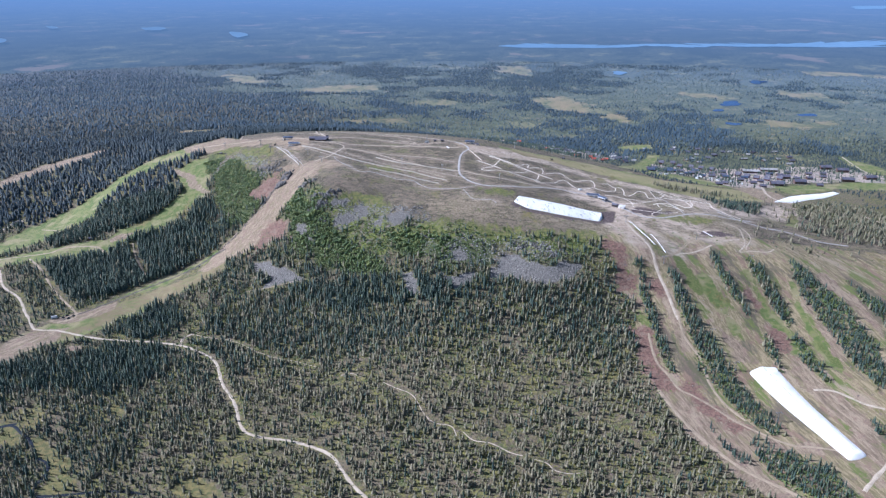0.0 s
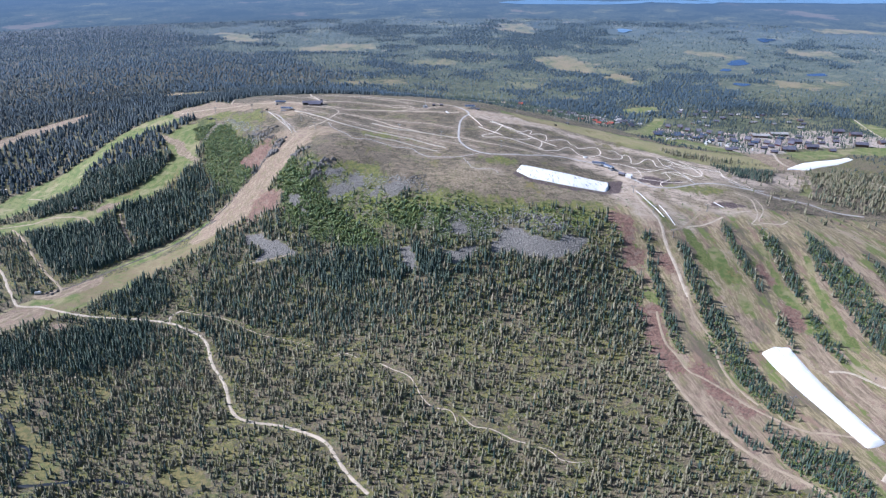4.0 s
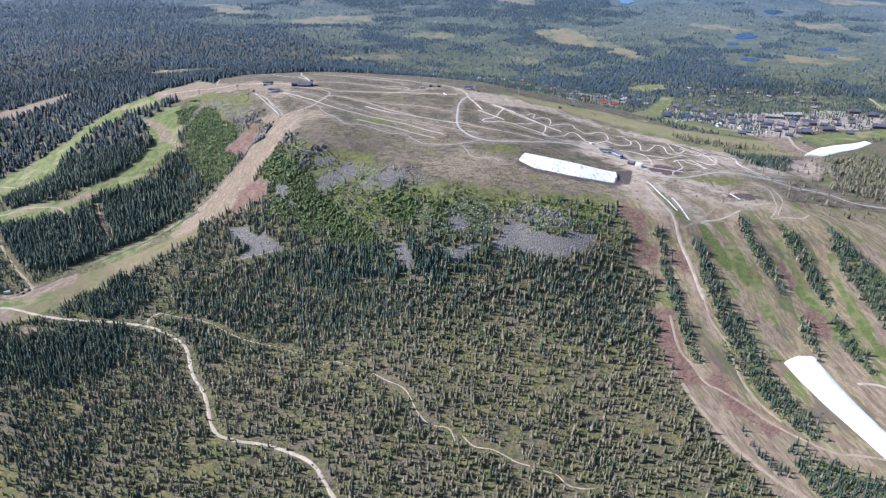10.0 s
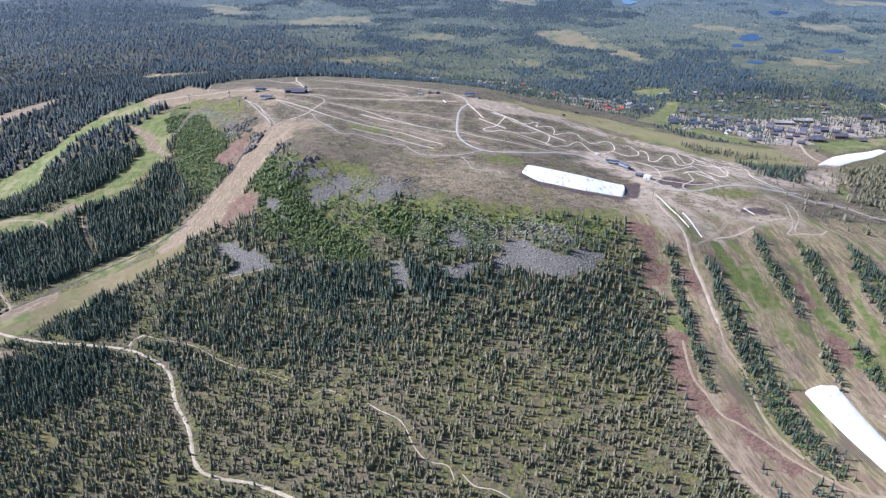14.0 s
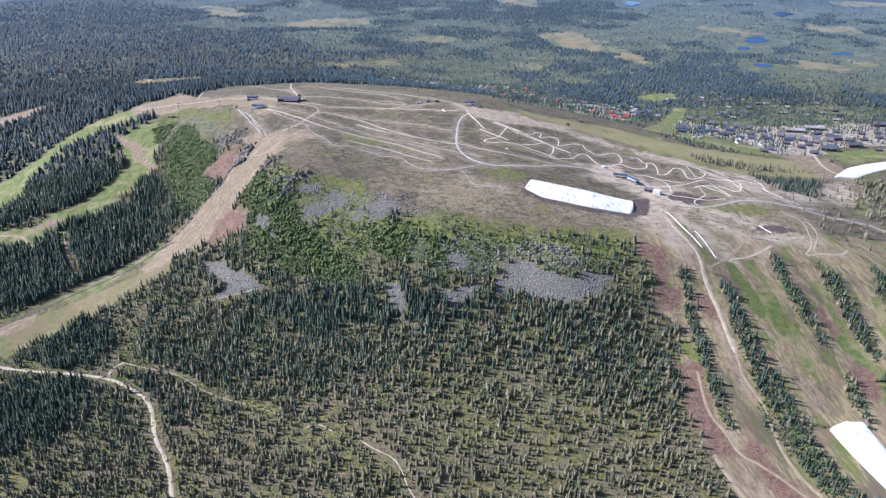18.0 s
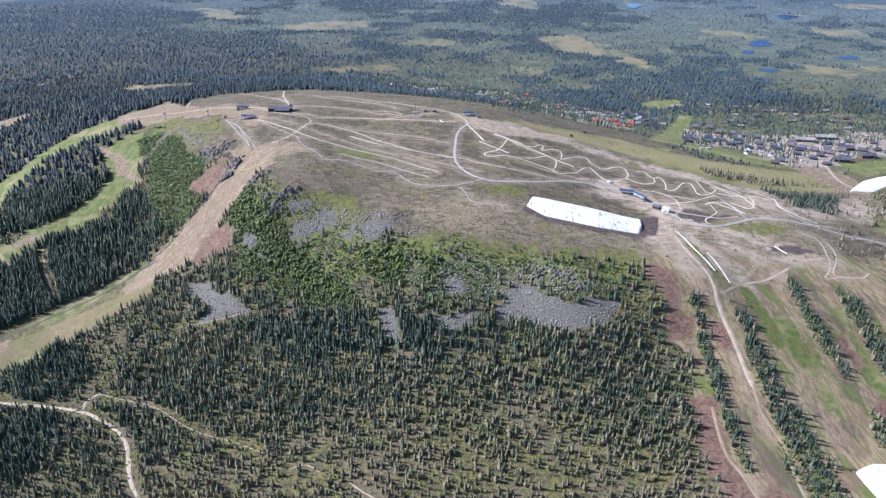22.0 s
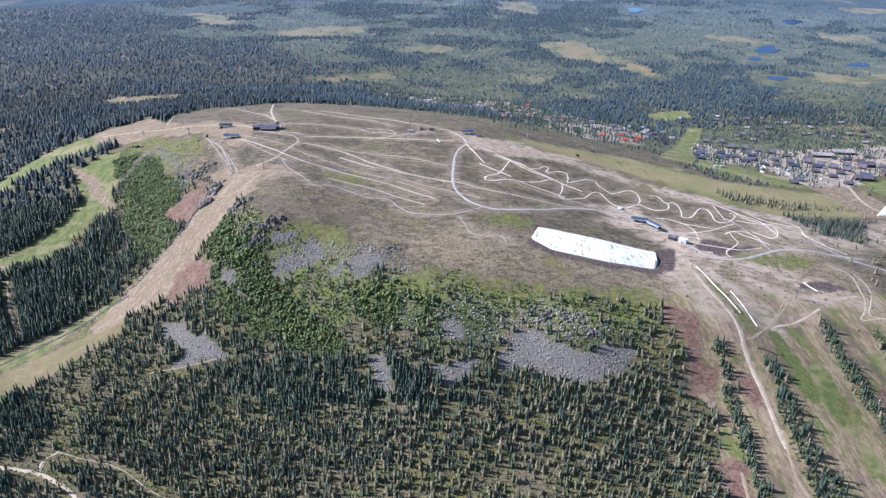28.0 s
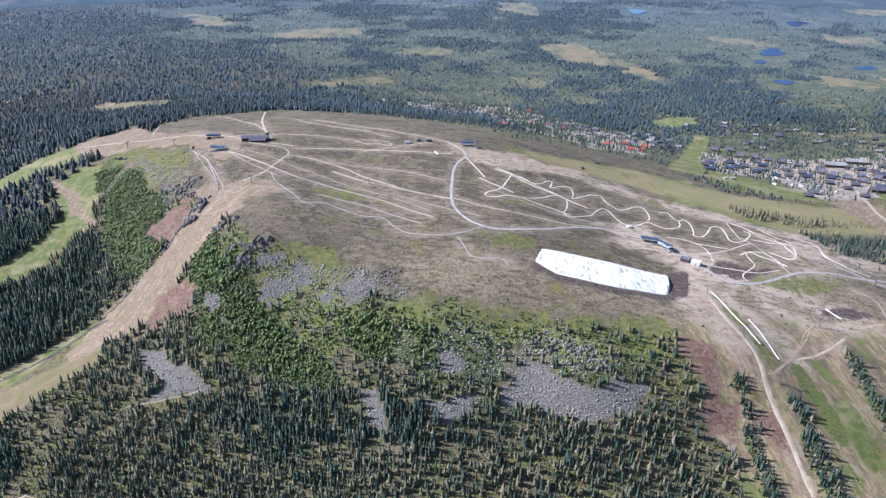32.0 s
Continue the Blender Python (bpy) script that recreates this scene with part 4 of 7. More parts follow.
# glowing wall all round where the plain ends, painted with the hazy land behind
ang, rad = np.linspace(0, 2 * math.pi, 361), np.concatenate([[4300, 4597], np.linspace(4604, 5255, 90), [5400]])
ra, rr = np.meshgrid(ang, rad)
bx, by = rr * np.sin(ra), rr * np.cos(ra)
bz = base_height(bx, by) - 25 * (rr < 4400)
reach = np.clip(480 / np.clip((480 - bz) / rr, 0.008, None), 4300, 60000)
n = len(ang)
me = bpy.data.meshes.new("backdrop")
me.from_pydata(np.stack([bx, by, bz], -1).reshape(-1, 3).tolist(), [], [(j * n + i, j * n + i + 1, (j + 1) * n + i + 1, (j + 1) * n + i) for j in range(len(rad) - 1) for i in range(n - 1)])
land = np.stack([reach * np.sin(ra), reach * np.cos(ra), np.zeros_like(ra)], -1)
me.attributes.new("land", "FLOAT_VECTOR", "POINT").data.foreach_set("vector", land.ravel().astype(np.float32))
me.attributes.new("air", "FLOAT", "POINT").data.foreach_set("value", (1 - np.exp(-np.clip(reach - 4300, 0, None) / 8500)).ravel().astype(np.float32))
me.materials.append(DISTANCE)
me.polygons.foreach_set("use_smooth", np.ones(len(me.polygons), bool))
tagged(new("backdrop", me), "glowing backdrop painted with hazy blue forest in the far distance", "hills", kind="structure")


# ---- roads and trails, laid on the ground ----
def way(name, label, pts, width, material, lift, seed):
    p = np.array(pts, float)
    for _ in range(2):  # round the corners
        q = np.empty((2 * len(p) - 2, 2))
        q[0::2], q[1::2] = 0.75 * p[:-1] + 0.25 * p[1:], 0.25 * p[:-1] + 0.75 * p[1:]
        p = np.vstack([p[:1], q, p[-1:]])
    seg = np.hypot(*np.diff(p, axis=0).T)
    s = np.concatenate([[0], np.cumsum(seg)])
    n = max(4, int(s[-1] / 2.5))
    t = np.linspace(0, s[-1], n)
    c = np.stack([np.interp(t, s, p[:, 0]), np.interp(t, s, p[:, 1])], -1)
    d = np.gradient(c, axis=0)
    d /= np.linalg.norm(d, axis=1)[:, None] + 1e-9
    side = np.stack([-d[:, 1], d[:, 0]], -1)
    wob = wave(t, t * 0.3, 6, seed)
    w = width / 2 * (1 + 0.22 * wob)
    rows = []
    for k in (-1, -0.4, 0.4, 1):
        e = c + side * (w * k + 0.25 * wave(t, t, 9, seed + 1))[:, None]
        rows.append(np.column_stack([e, height(e[:, 0], e[:, 1]) + (lift if abs(k) < 1 else -0.12)]))
    v = np.stack(rows, 1).reshape(-1, 3)
    f = []
    for i in range(n - 1):
        for j in range(3):
            f.append((i * 4 + j, (i + 1) * 4 + j, (i + 1) * 4 + j + 1, i * 4 + j + 1))
    me = bpy.data.meshes.new(name)
    me.from_pydata(v.tolist(), [], f)
    me.materials.append(material)
    me.polygons.foreach_set("use_smooth", np.ones(len(f), bool))
    return tagged(new(name, me), label, name.replace("_", " "), kind="structure")


# blue of the reflected sky is put into the lake's base colour
WATER = plain("lake_water", (0.018, 0.055, 0.15), (0.025, 0.07, 0.18), 60, 0.2)
DITCH = plain("ditch_earth", (0.05, 0.042, 0.04), (0.12, 0.10, 0.09), 1.2, relief=0.3)
# sky reflection of the farthest lakes, put into base blue and emission
GLOWING_WATER = plain("glowing_lake_water", (0.05, 0.10, 0.18), (0.07, 0.13, 0.22), 60, 0.4)
glow = GLOWING_WATER.node_tree.nodes["Principled BSDF"]  # glows as part of the hazy backdrop, in place of reflected sky
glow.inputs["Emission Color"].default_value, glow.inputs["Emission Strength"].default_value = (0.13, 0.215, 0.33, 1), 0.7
STREAM = plain("stream_water", (0.012, 0.016, 0.022), (0.022, 0.028, 0.036), 8, 0.25)


PONDS = []


def pond(outline):
    """A lake in the plain, lying on the ground."""
    p = np.array(outline, float)
    PONDS.append(p)
    for _ in range(3):
        q = np.roll(p, -1, axis=0)
        p = np.stack([0.75 * p + 0.25 * q, 0.25 * p + 0.75 * q], 1).reshape(-1, 2)
    c, n = p.mean(0), 2
    p = p + (p - c) * 0.34 * wave(p[:, 0], p[:, 1], 26, 4)[:, None]
    q = np.vstack([a + (b - a) * np.linspace(0, 1, n, endpoint=False)[:, None] for a, b in zip(p, np.roll(p, -1, axis=0))])
    v = np.vstack([c + (q - c) * s for s in (0.02, 0.35, 0.7, 1.0)])
    m = len(q)
    z = base_height(v[:, 0], v[:, 1]) + 1.0 + 5.0 * smooth(3500, 4700, np.hypot(v[:, 0], v[:, 1]))
    f = [(r * m + i, r * m + (i + 1) % m, (r + 1) * m + (i + 1) % m, (r + 1) * m + i) for r in range(3) for i in range(m)]
    me = bpy.data.meshes.new("water")
    me.from_pydata(np.column_stack([v, z]).tolist(), [], f)
    # lakes beyond 4 km take the self-glowing water
    me.materials.append(GLOWING_WATER if np.hypot(*c) > 4000 else WATER)
    tagged(new("water", me), "blue lake among the far forests", "lake", kind="structure")


WAYS = {"gravel_road": (GRAVEL, "pale gravel"), "grey_gravel": (GREY_GRAVEL, "grey gravel"), "earth": (EARTH, "worn earth"), "pale_track": (PALE, "pale sandy")}
way_count = 0


def road(pts, width, kind):
    global way_count
    way_count += 1
    width *= 0.85 if pts[0][1] < 1000 and pts[0][0] < 0 else 1.0
    way("road", WAYS[kind][1] + " service road over the fell", pts, width, WAYS[kind][0], 0.28, way_count)


def stream(pts, width):
    global way_count
    way_count += 1
    way("stream", "dark narrow stream winding through a bog", pts, width, STREAM, 0.2, way_count)


def ditch(pts, width):
    global way_count
    way_count += 1
    way("ditch", "dark stony ditch along the edge of a ski run", pts, width, DITCH, 0.15, way_count)


def trail(pts, width, kind):
    global way_count
    way_count += 1
    width *= 1.15 if kind == "pale_track" else (0.62 if pts[0][1] < 850 and pts[0][0] < 200 else 1.0)
    word = "winding bike track" if kind == "pale_track" else "narrow trail"
    way("trail", WAYS[kind][1] + " " + word + " across open ground", pts, width, WAYS[kind][0], 0.22, way_count)


ditch([(-346, 1055), (-372, 1053), (-392, 1038), (-421, 1003), (-458, 966), (-491, 926), (-513, 903), (-528, 886)], 4.6)
stream([(-489, 663), (-476, 668), (-463, 656), (-450, 648), (-439, 636), (-436, 626), (-426, 616), (-414, 614), (-404, 602), (-404, 588), (-407, 577), (-403, 564)], 4.5)
stream([(-400, 564), (-379, 565), (-353, 570), (-321, 573), (-291, 567)], 4.5)
stream([(-489, 664), (-482, 668), (-474, 670)], 4.5)
pond([(1135, 2991), (1212, 3063), (1241, 2993), (1200, 2914), (1127, 2901)])
pond([(1054, 2833), (1106, 2823), (1080, 2768), (1039, 2777)])
pond([(1343, 2734), (1426, 2755), (1411, 2696), (1321, 2661)])
pond([(984, 2499), (1027, 2437), (977, 2380), (957, 2432)])
pond([(-1853, 4545), (-1716, 4594), (-1710, 4573), (-1831, 4525)])
pond([(-1363, 4669), (-1238, 4687), (-1239, 4658), (-1330, 4626)])
pond([(354, 4713), (516, 4724), (763, 4685), (1037, 4629), (1207, 4602), (1196, 4581), (966, 4618), (690, 4666), (407, 4695)])
pond([(1173, 4609), (1371, 4566), (1589, 4489), (1616, 4462), (1365, 4539)])
pond([(1559, 4503), (1746, 4457), (1919, 4384), (2201, 4285), (2555, 4123), (2537, 4082), (2238, 4222), (1971, 4345), (1708, 4437)])
pond([(2398, 4485), (2572, 4392), (2563, 4370), (2416, 4448)])
pond([(-2348, 4345), (-2251, 4378), (-2298, 4337)])
pond([(-2548, 4134), (-2481, 4170), (-2468, 4140), (-2532, 4097)])
pond([(940, 4074), (1013, 4048), (968, 3923), (912, 3947)])
pond([(934, 4046), (1009, 4004), (956, 3904), (912, 3923)])
pond([(1570, 3702), (1633, 3668), (1585, 3600), (1526, 3599)])
pond([(1547, 3698), (1601, 3655), (1544, 3552), (1505, 3572)])
road([(-691, 1022), (-667, 984), (-645, 963), (-627, 953), (-604, 926), (-588, 902), (-572, 884), (-559, 865), (-550, 859), (-523, 860), (-510, 856), (-478, 844), (-446, 839), (-414, 834), (-382, 830), (-347, 825), (-326, 815), (-303, 800), (-287, 785), (-277, 767), (-266, 739), (-249, 717), (-237, 696), (-228, 672), (-219, 655), (-207, 646), (-191, 640), (-169, 637), (-156, 632), (-143, 626), (-123, 615), (-113, 606), (-102, 587), (-91, 569), (-79, 554), (-67, 541)], 4.2, 'gravel_road')
road([(-786, 1135), (-715, 1055), (-691, 1022)], 4.2, 'gravel_road')
road([(-673, 1074), (-655, 1057), (-628, 1028), (-594, 985), (-557, 944), (-526, 915), (-511, 896), (-520, 885), (-533, 880)], 4, 'earth')
road([(-740, 1074), (-704, 1084), (-672, 1087), (-646, 1091), (-635, 1106), (-607, 1107), (-573, 1105), (-559, 1090), (-549, 1081)], 4, 'earth')
road([(-517, 1108), (-499, 1072), (-479, 1042), (-459, 1017)], 3.5, 'earth')
road([(-809, 1206), (-798, 1224), (-797, 1260), (-782, 1255)], 4, 'gravel_road')
road([(-723, 1209), (-695, 1196), (-670, 1178)], 3, 'earth')
road([(-335, 845), (-346, 837), (-345, 825)], 3, 'gravel_road')
trail([(-335, 845), (-306, 835), (-286, 831), (-264, 820), (-242, 803), (-222, 792), (-202, 784), (-183, 778), (-168, 771), (-153, 763)], 1.3, 'gravel_road')
trail([(-126, 743), (-118, 746), (-109, 746), (-98, 737)], 2, 'gravel_road')
trail([(-71, 724), (-56, 711), (-39, 701), (-30, 686), (-26, 671), (-18, 655), (-7, 645), (8, 644), (12, 633), (13, 627)], 2, 'gravel_road')
trail([(20, 633), (29, 620), (37, 617), (49, 615), (60, 606), (68, 599), (79, 595)], 2.4, 'gravel_road')
trail([(90, 590), (103, 585), (107, 574), (120, 569), (134, 571)], 2, 'gravel_road')
road([(266, 1001), (271, 947), (278, 923), (281, 898), (279, 877), (281, 860), (286, 840), (288, 815), (290, 795)], 4.6, 'gravel_road')
road([(292, 810), (290, 780), (291, 768), (296, 755), (302, 741), (301, 723), (301, 692), (309, 664), (320, 643)], 4.0, 'earth')
trail([(250, 780), (248, 738), (259, 715), (263, 693), (278, 682), (293, 666), (308, 643), (328, 620), (349, 601), (370, 598), (394, 591)], 3.6, 'earth')
trail([(241, 694), (251, 654), (267, 610), (291, 568), (322, 539), (338, 519)], 5, 'earth')
trail([(410, 686), (428, 684), (441, 673), (452, 658), (468, 648)], 4, 'gravel_road')
road([(388, 537), (407, 554), (435, 575)], 5, 'gravel_road')
trail([(283, 886), (292, 887), (313, 908), (329, 927), (342, 946), (356, 959)], 2, 'earth')
road([(-218, 1178), (-201, 1192), (-193, 1216), (-181, 1255), (-181, 1270), (-193, 1284), (-215, 1289), (-240, 1298)], 3, 'gravel_road')
road([(-181, 1255), (-172, 1259), (-145, 1253), (-107, 1234), (-84, 1209), (-41, 1173), (-1, 1152), (24, 1142)], 3.4, 'gravel_road')
road([(19, 1317), (35, 1288), (46, 1262), (34, 1245), (27, 1220), (25, 1189), (23, 1145), (27, 1118), (42, 1091), (59, 1077), (82, 1072), (118, 1080), (176, 1110), (208, 1104), (237, 1094), (257, 1079), (269, 1058), (279, 1034), (300, 1013), (330, 1017), (368, 1040), (402, 1050), (431, 1046), (477, 1053)], 4, 'grey_gravel')
trail([(24, 1145), (55, 1126), (98, 1112), (146, 1102), (176, 1110)], 2.5, 'gravel_road')
trail([(-190, 1201), (-181, 1176), (-168, 1159), (-150, 1137), (-139, 1117), (-118, 1124), (-98, 1112), (-73, 1101), (-49, 1101), (-39, 1084), (-20, 1066), (0, 1063), (23, 1060), (41, 1069), (56, 1079)], 1.5, 'grey_gravel')
trail([(29, 1055), (37, 1033), (39, 1019), (55, 1016), (72, 1019), (77, 1006)], 1.2, 'grey_gravel')
trail([(-176, 1283), (-121, 1295), (-47, 1282), (26, 1268)], 3, 'gravel_road')
trail([(-91, 1285), (-48, 1294), (-26, 1305), (-4, 1312)], 2.5, 'gravel_road')
trail([(-186, 1473), (-120, 1412), (-69, 1383), (-20, 1348), (19, 1317)], 2.5, 'gravel_road')
trail([(-261, 1522), (-219, 1495), (-185, 1428), (-135, 1396), (-92, 1374), (-58, 1343)], 2, 'gravel_road')
trail([(-293, 1616), (-263, 1464), (-231, 1357), (-214, 1316)], 4, 'gravel_road')
trail([(-364, 1560), (-310, 1502), (-255, 1410), (-231, 1357)], 3, 'gravel_road')
trail([(-405, 1399), (-419, 1470)], 3, 'gravel_road')
trail([(-501, 1386), (-456, 1379), (-393, 1366), (-335, 1362), (-281, 1340), (-241, 1303), (-179, 1291)], 3.5, 'gravel_road')
trail([(-311, 1288), (-283, 1255), (-266, 1218), (-244, 1170)], 1.3, 'grey_gravel')
trail([(-283, 1255), (-254, 1201), (-236, 1164)], 1.0, 'grey_gravel')
trail([(-257, 1264), (-222, 1225), (-182, 1193)], 1.5, 'gravel_road')
trail([(-102, 1322), (-86, 1311), (-72, 1318), (-51, 1295), (-57, 1322), (-95, 1330)], 2, 'gravel_road')
trail([(345, 1118), (357, 1085), (368, 1040)], 2, 'grey_gravel')
trail([(419, 1017), (441, 1007), (434, 976), (431, 958), (420, 939), (408, 927), (430, 933), (454, 933), (467, 946)], 2.5, 'gravel_road')
road([(430, 1072), (470, 1034), (534, 1038), (565, 1010), (608, 1008)], 4, 'grey_gravel')
trail([(694, 1179), (719, 1180), (727, 1150), (734, 1136)], 3, 'gravel_road')
road([(661, 1462), (623, 1347), (589, 1246), (612, 1206)], 6, 'gravel_road')
trail([(1014, 1787), (986, 1682), (965, 1596), (960, 1553)], 5, 'gravel_road')
trail([(-257, 1264), (-159, 1190), (-51, 1135), (3, 1100)], 0.9, 'earth')
trail([(-124, 1142), (-75, 1123), (-9, 1088)], 0.9, 'earth')
trail([(43, 1255), (64, 1202)], 0.9, 'earth')
trail([(57, 1198), (95, 1167)], 0.9, 'earth')
trail([(81, 1232), (120, 1201), (181, 1157)], 0.9, 'earth')
trail([(99, 1156), (156, 1129)], 0.9, 'earth')
trail([(-119, 1219), (-71, 1185), (15, 1142)], 0.9, 'earth')
trail([(97, 1217), (88, 1191), (80, 1173), (67, 1166), (60, 1155), (69, 1149), (89, 1160), (108, 1156), (129, 1166), (148, 1184), (160, 1175), (156, 1150), (147, 1131), (155, 1124), (182, 1140)], 1.6, 'pale_track')
trail([(78, 1231), (97, 1217), (114, 1215), (120, 1201), (134, 1207), (140, 1217), (149, 1217), (140, 1196), (155, 1208), (170, 1213), (170, 1190), (164, 1177), (179, 1188), (193, 1199)], 1.6, 'pale_track')
trail([(182, 1140), (195, 1162), (205, 1162), (210, 1140), (217, 1127), (229, 1124), (246, 1141), (253, 1131), (267, 1123), (283, 1134), (285, 1150)], 1.6, 'pale_track')
trail([(193, 1199), (206, 1200), (206, 1184), (216, 1172), (216, 1163), (226, 1167), (247, 1185), (253, 1174), (252, 1149), (246, 1141)], 1.6, 'pale_track')
trail([(267, 1169), (279, 1175), (280, 1157), (284, 1148), (294, 1158), (297, 1144), (294, 1121), (289, 1111), (301, 1110), (314, 1130), (321, 1144), (332, 1143), (331, 1123), (327, 1104), (335, 1100), (349, 1111), (363, 1130), (357, 1139)], 1.6, 'pale_track')
trail([(348, 1159), (363, 1146), (368, 1134), (380, 1125), (388, 1113), (390, 1089), (393, 1079), (381, 1069), (371, 1075), (363, 1083)], 1.6, 'pale_track')
trail([(378, 1150), (392, 1122), (414, 1113), (435, 1116), (428, 1096), (432, 1084), (445, 1073)], 1.6, 'pale_track')
trail([(327, 1072), (341, 1082), (348, 1071), (361, 1064), (371, 1054)], 1.6, 'pale_track')
trail([(97, 1217), (119, 1196), (145, 1183)], 1.6, 'pale_track')
trail([(-658, 1817), (-663, 1932), (-622, 1957), (-547, 1966), (-469, 1947), (-378, 1823)], 3.5, 'gravel_road')
trail([(329, 1072), (335, 1079), (353, 1083), (363, 1071), (367, 1054)], 1.2, 'pale_track')
trail([(335, 1079), (334, 1063), (337, 1052), (324, 1039), (313, 1030), (315, 1018)], 1.2, 'pale_track')
trail([(284, 1068), (304, 1074), (327, 1087), (351, 1102)], 1.2, 'pale_track')
trail([(283, 1093), (303, 1088), (320, 1086)], 1.2, 'pale_track')
trail([(356, 1113), (376, 1107), (400, 1110), (393, 1079), (379, 1067), (371, 1075)], 1.2, 'pale_track')
trail([(426, 1125), (435, 1116), (425, 1088), (434, 1082), (448, 1067), (462, 1058)], 1.2, 'pale_track')
trail([(363, 1146), (370, 1116), (400, 1110)], 1.2, 'pale_track')
trail([(288, 1045), (310, 1040), (331, 1034), (359, 1046)], 1.2, 'pale_track')
trail([(344, 1158), (343, 1130), (342, 1110)], 1.2, 'pale_track')
trail([(258, 1103), (279, 1100), (295, 1082), (293, 1055)], 1.2, 'pale_track')
trail([(-257, 1279), (-207, 1252), (-137, 1204)], 1.0, 'gravel_road')
trail([(-153, 1218), (-93, 1175), (-39, 1143), (-1, 1116)], 1.0, 'gravel_road')
trail([(-115, 1246), (-44, 1225), (18, 1189)], 1.0, 'gravel_road')
trail([(-264, 1334), (-188, 1340), (-126, 1332), (-95, 1322)], 1.0, 'gravel_road')
trail([(64, 1178), (125, 1131), (174, 1121)], 1.0, 'gravel_road')
trail([(-40, 1153), (-1, 1129), (54, 1102)], 1.0, 'gravel_road')
trail([(289, 887), (317, 910), (331, 927), (356, 959)], 3, 'earth')
trail([(317, 910), (348, 921), (376, 941)], 3, 'gravel_road')
trail([(444, 1009), (449, 990), (441, 964), (420, 935), (437, 933)], 2, 'gravel_road')
trail([(394, 956), (425, 966)], 3, 'gravel_road')
trail([(-343, 835), (-343, 825), (-343, 819)], 2, 'gravel_road')
trail([(-342, 839), (-335, 835), (-329, 834), (-329, 839), (-335, 845), (-334, 848), (-324, 845)], 1.2, 'earth')
trail([(-222, 1166), (-232, 1160), (-221, 1150), (-209, 1158), (-214, 1135), (-226, 1122), (-247, 1122), (-252, 1130), (-240, 1142), (-232, 1160)], 2.2, 'earth')
trail([(-209, 1158), (-190, 1160), (-165, 1150)], 2.0, 'earth')
trail([(-209, 935), (-223, 933), (-245, 932), (-272, 931), (-284, 928), (-287, 918)], 1.6, 'earth')


# ---- small builders ----
def part(name, bm, material, parent, label=""):
    me = bpy.data.meshes.new(name)
    bm.to_mesh(me)
    bm.free()
    me.materials.append(material)
    ob = new(name, me)
    ob.parent = parent
    return tagged(ob, label)


def thing(name, label, category, x, y, turn=0.0, sink=0.0, group=""):
    ob = new(name)
    ob.empty_display_size = 0.1
    ob.matrix_world = pose(x, y, h(x, y) - sink, 0, 0, turn)
    return tagged(ob, label, category, group)


def box(bm, x0, y0, z0, x1, y1, z1, bevel=0.0):
    made = bmesh.ops.create_cube(bm, size=1, matrix=Matrix.Translation(((x0 + x1) / 2, (y0 + y1) / 2, (z0 + z1) / 2)) @ Matrix.Diagonal((x1 - x0, y1 - y0, z1 - z0, 1)))
    if bevel:
        es = {e for v in made["verts"] for e in v.link_edges}
        bmesh.ops.bevel(bm, geom=list(es), offset=bevel, segments=1, affect="EDGES")
    return bm


def boxed(*a, **k):
    return box(bmesh.new(), *a, **k)


def tube(bm, p, q, r0, r1=None, sides=8):
    p, q = Vector(p), Vector(q)
    d = q - p
    m = Matrix.Translation((p + q) / 2) @ d.to_track_quat("Z", "Y").to_matrix().to_4x4()
    bmesh.ops.create_cone(bm, cap_ends=True, segments=sides, radius1=r0, radius2=r0 if r1 is None else r1, depth=d.length, matrix=m)
    return bm


def solid(name, verts, faces, material, label="", category="", kind="", tint=None, group=""):
    """One mesh from numpy arrays of corners and triangles."""
    me = bpy.data.meshes.new(name)
    me.vertices.add(len(verts))
    me.vertices.foreach_set("co", np.asarray(verts, np.float32).ravel())
    me.loops.add(faces.size)
    me.loops.foreach_set("vertex_index", faces.ravel().astype(np.int32))
    me.polygons.add(len(faces))
    me.polygons.foreach_set("loop_start", np.arange(len(faces), dtype=np.int32) * 3)
    me.update(calc_edges=True)
    if tint is not None:
        me.attributes.new("tint", "FLOAT", "POINT").data.foreach_set("value", tint.astype(np.float32))
    me.materials.append(material)
    return tagged(new(name, me), label, category, group, kind)


# ---- trees: shapes of height 1 ----
def spruce_shape(rng, tiers, sides, spread, start=0.06):
    v, f = [], []
    for i in range(tiers):
        a = i / tiers
        low, top = start + (1 - start) * a * 0.96, start + (1 - start) * min(1.0, a + 1.9 / tiers)
        r = spread * (1 - a) ** 0.8 + 0.012
        base = len(v)
        lean = rng.normal(0, 0.008, 2)
        v.append((lean[0], lean[1], top))
        for s in range(sides):
            ang = 2 * math.pi * (s + 0.5 * (i % 2)) / sides + rng.normal(0, 0.15)
            rr = r * (1.0 if s % 2 else 0.52) * rng.uniform(0.65, 1.3)
            v.append((rr * math.cos(ang), rr * math.sin(ang), low + rng.normal(0, 0.03)))
        for s in range(sides):
            f.append((base, base + 1 + s, base + 1 + (s + 1) % sides))
    return np.array(v), np.array(f)


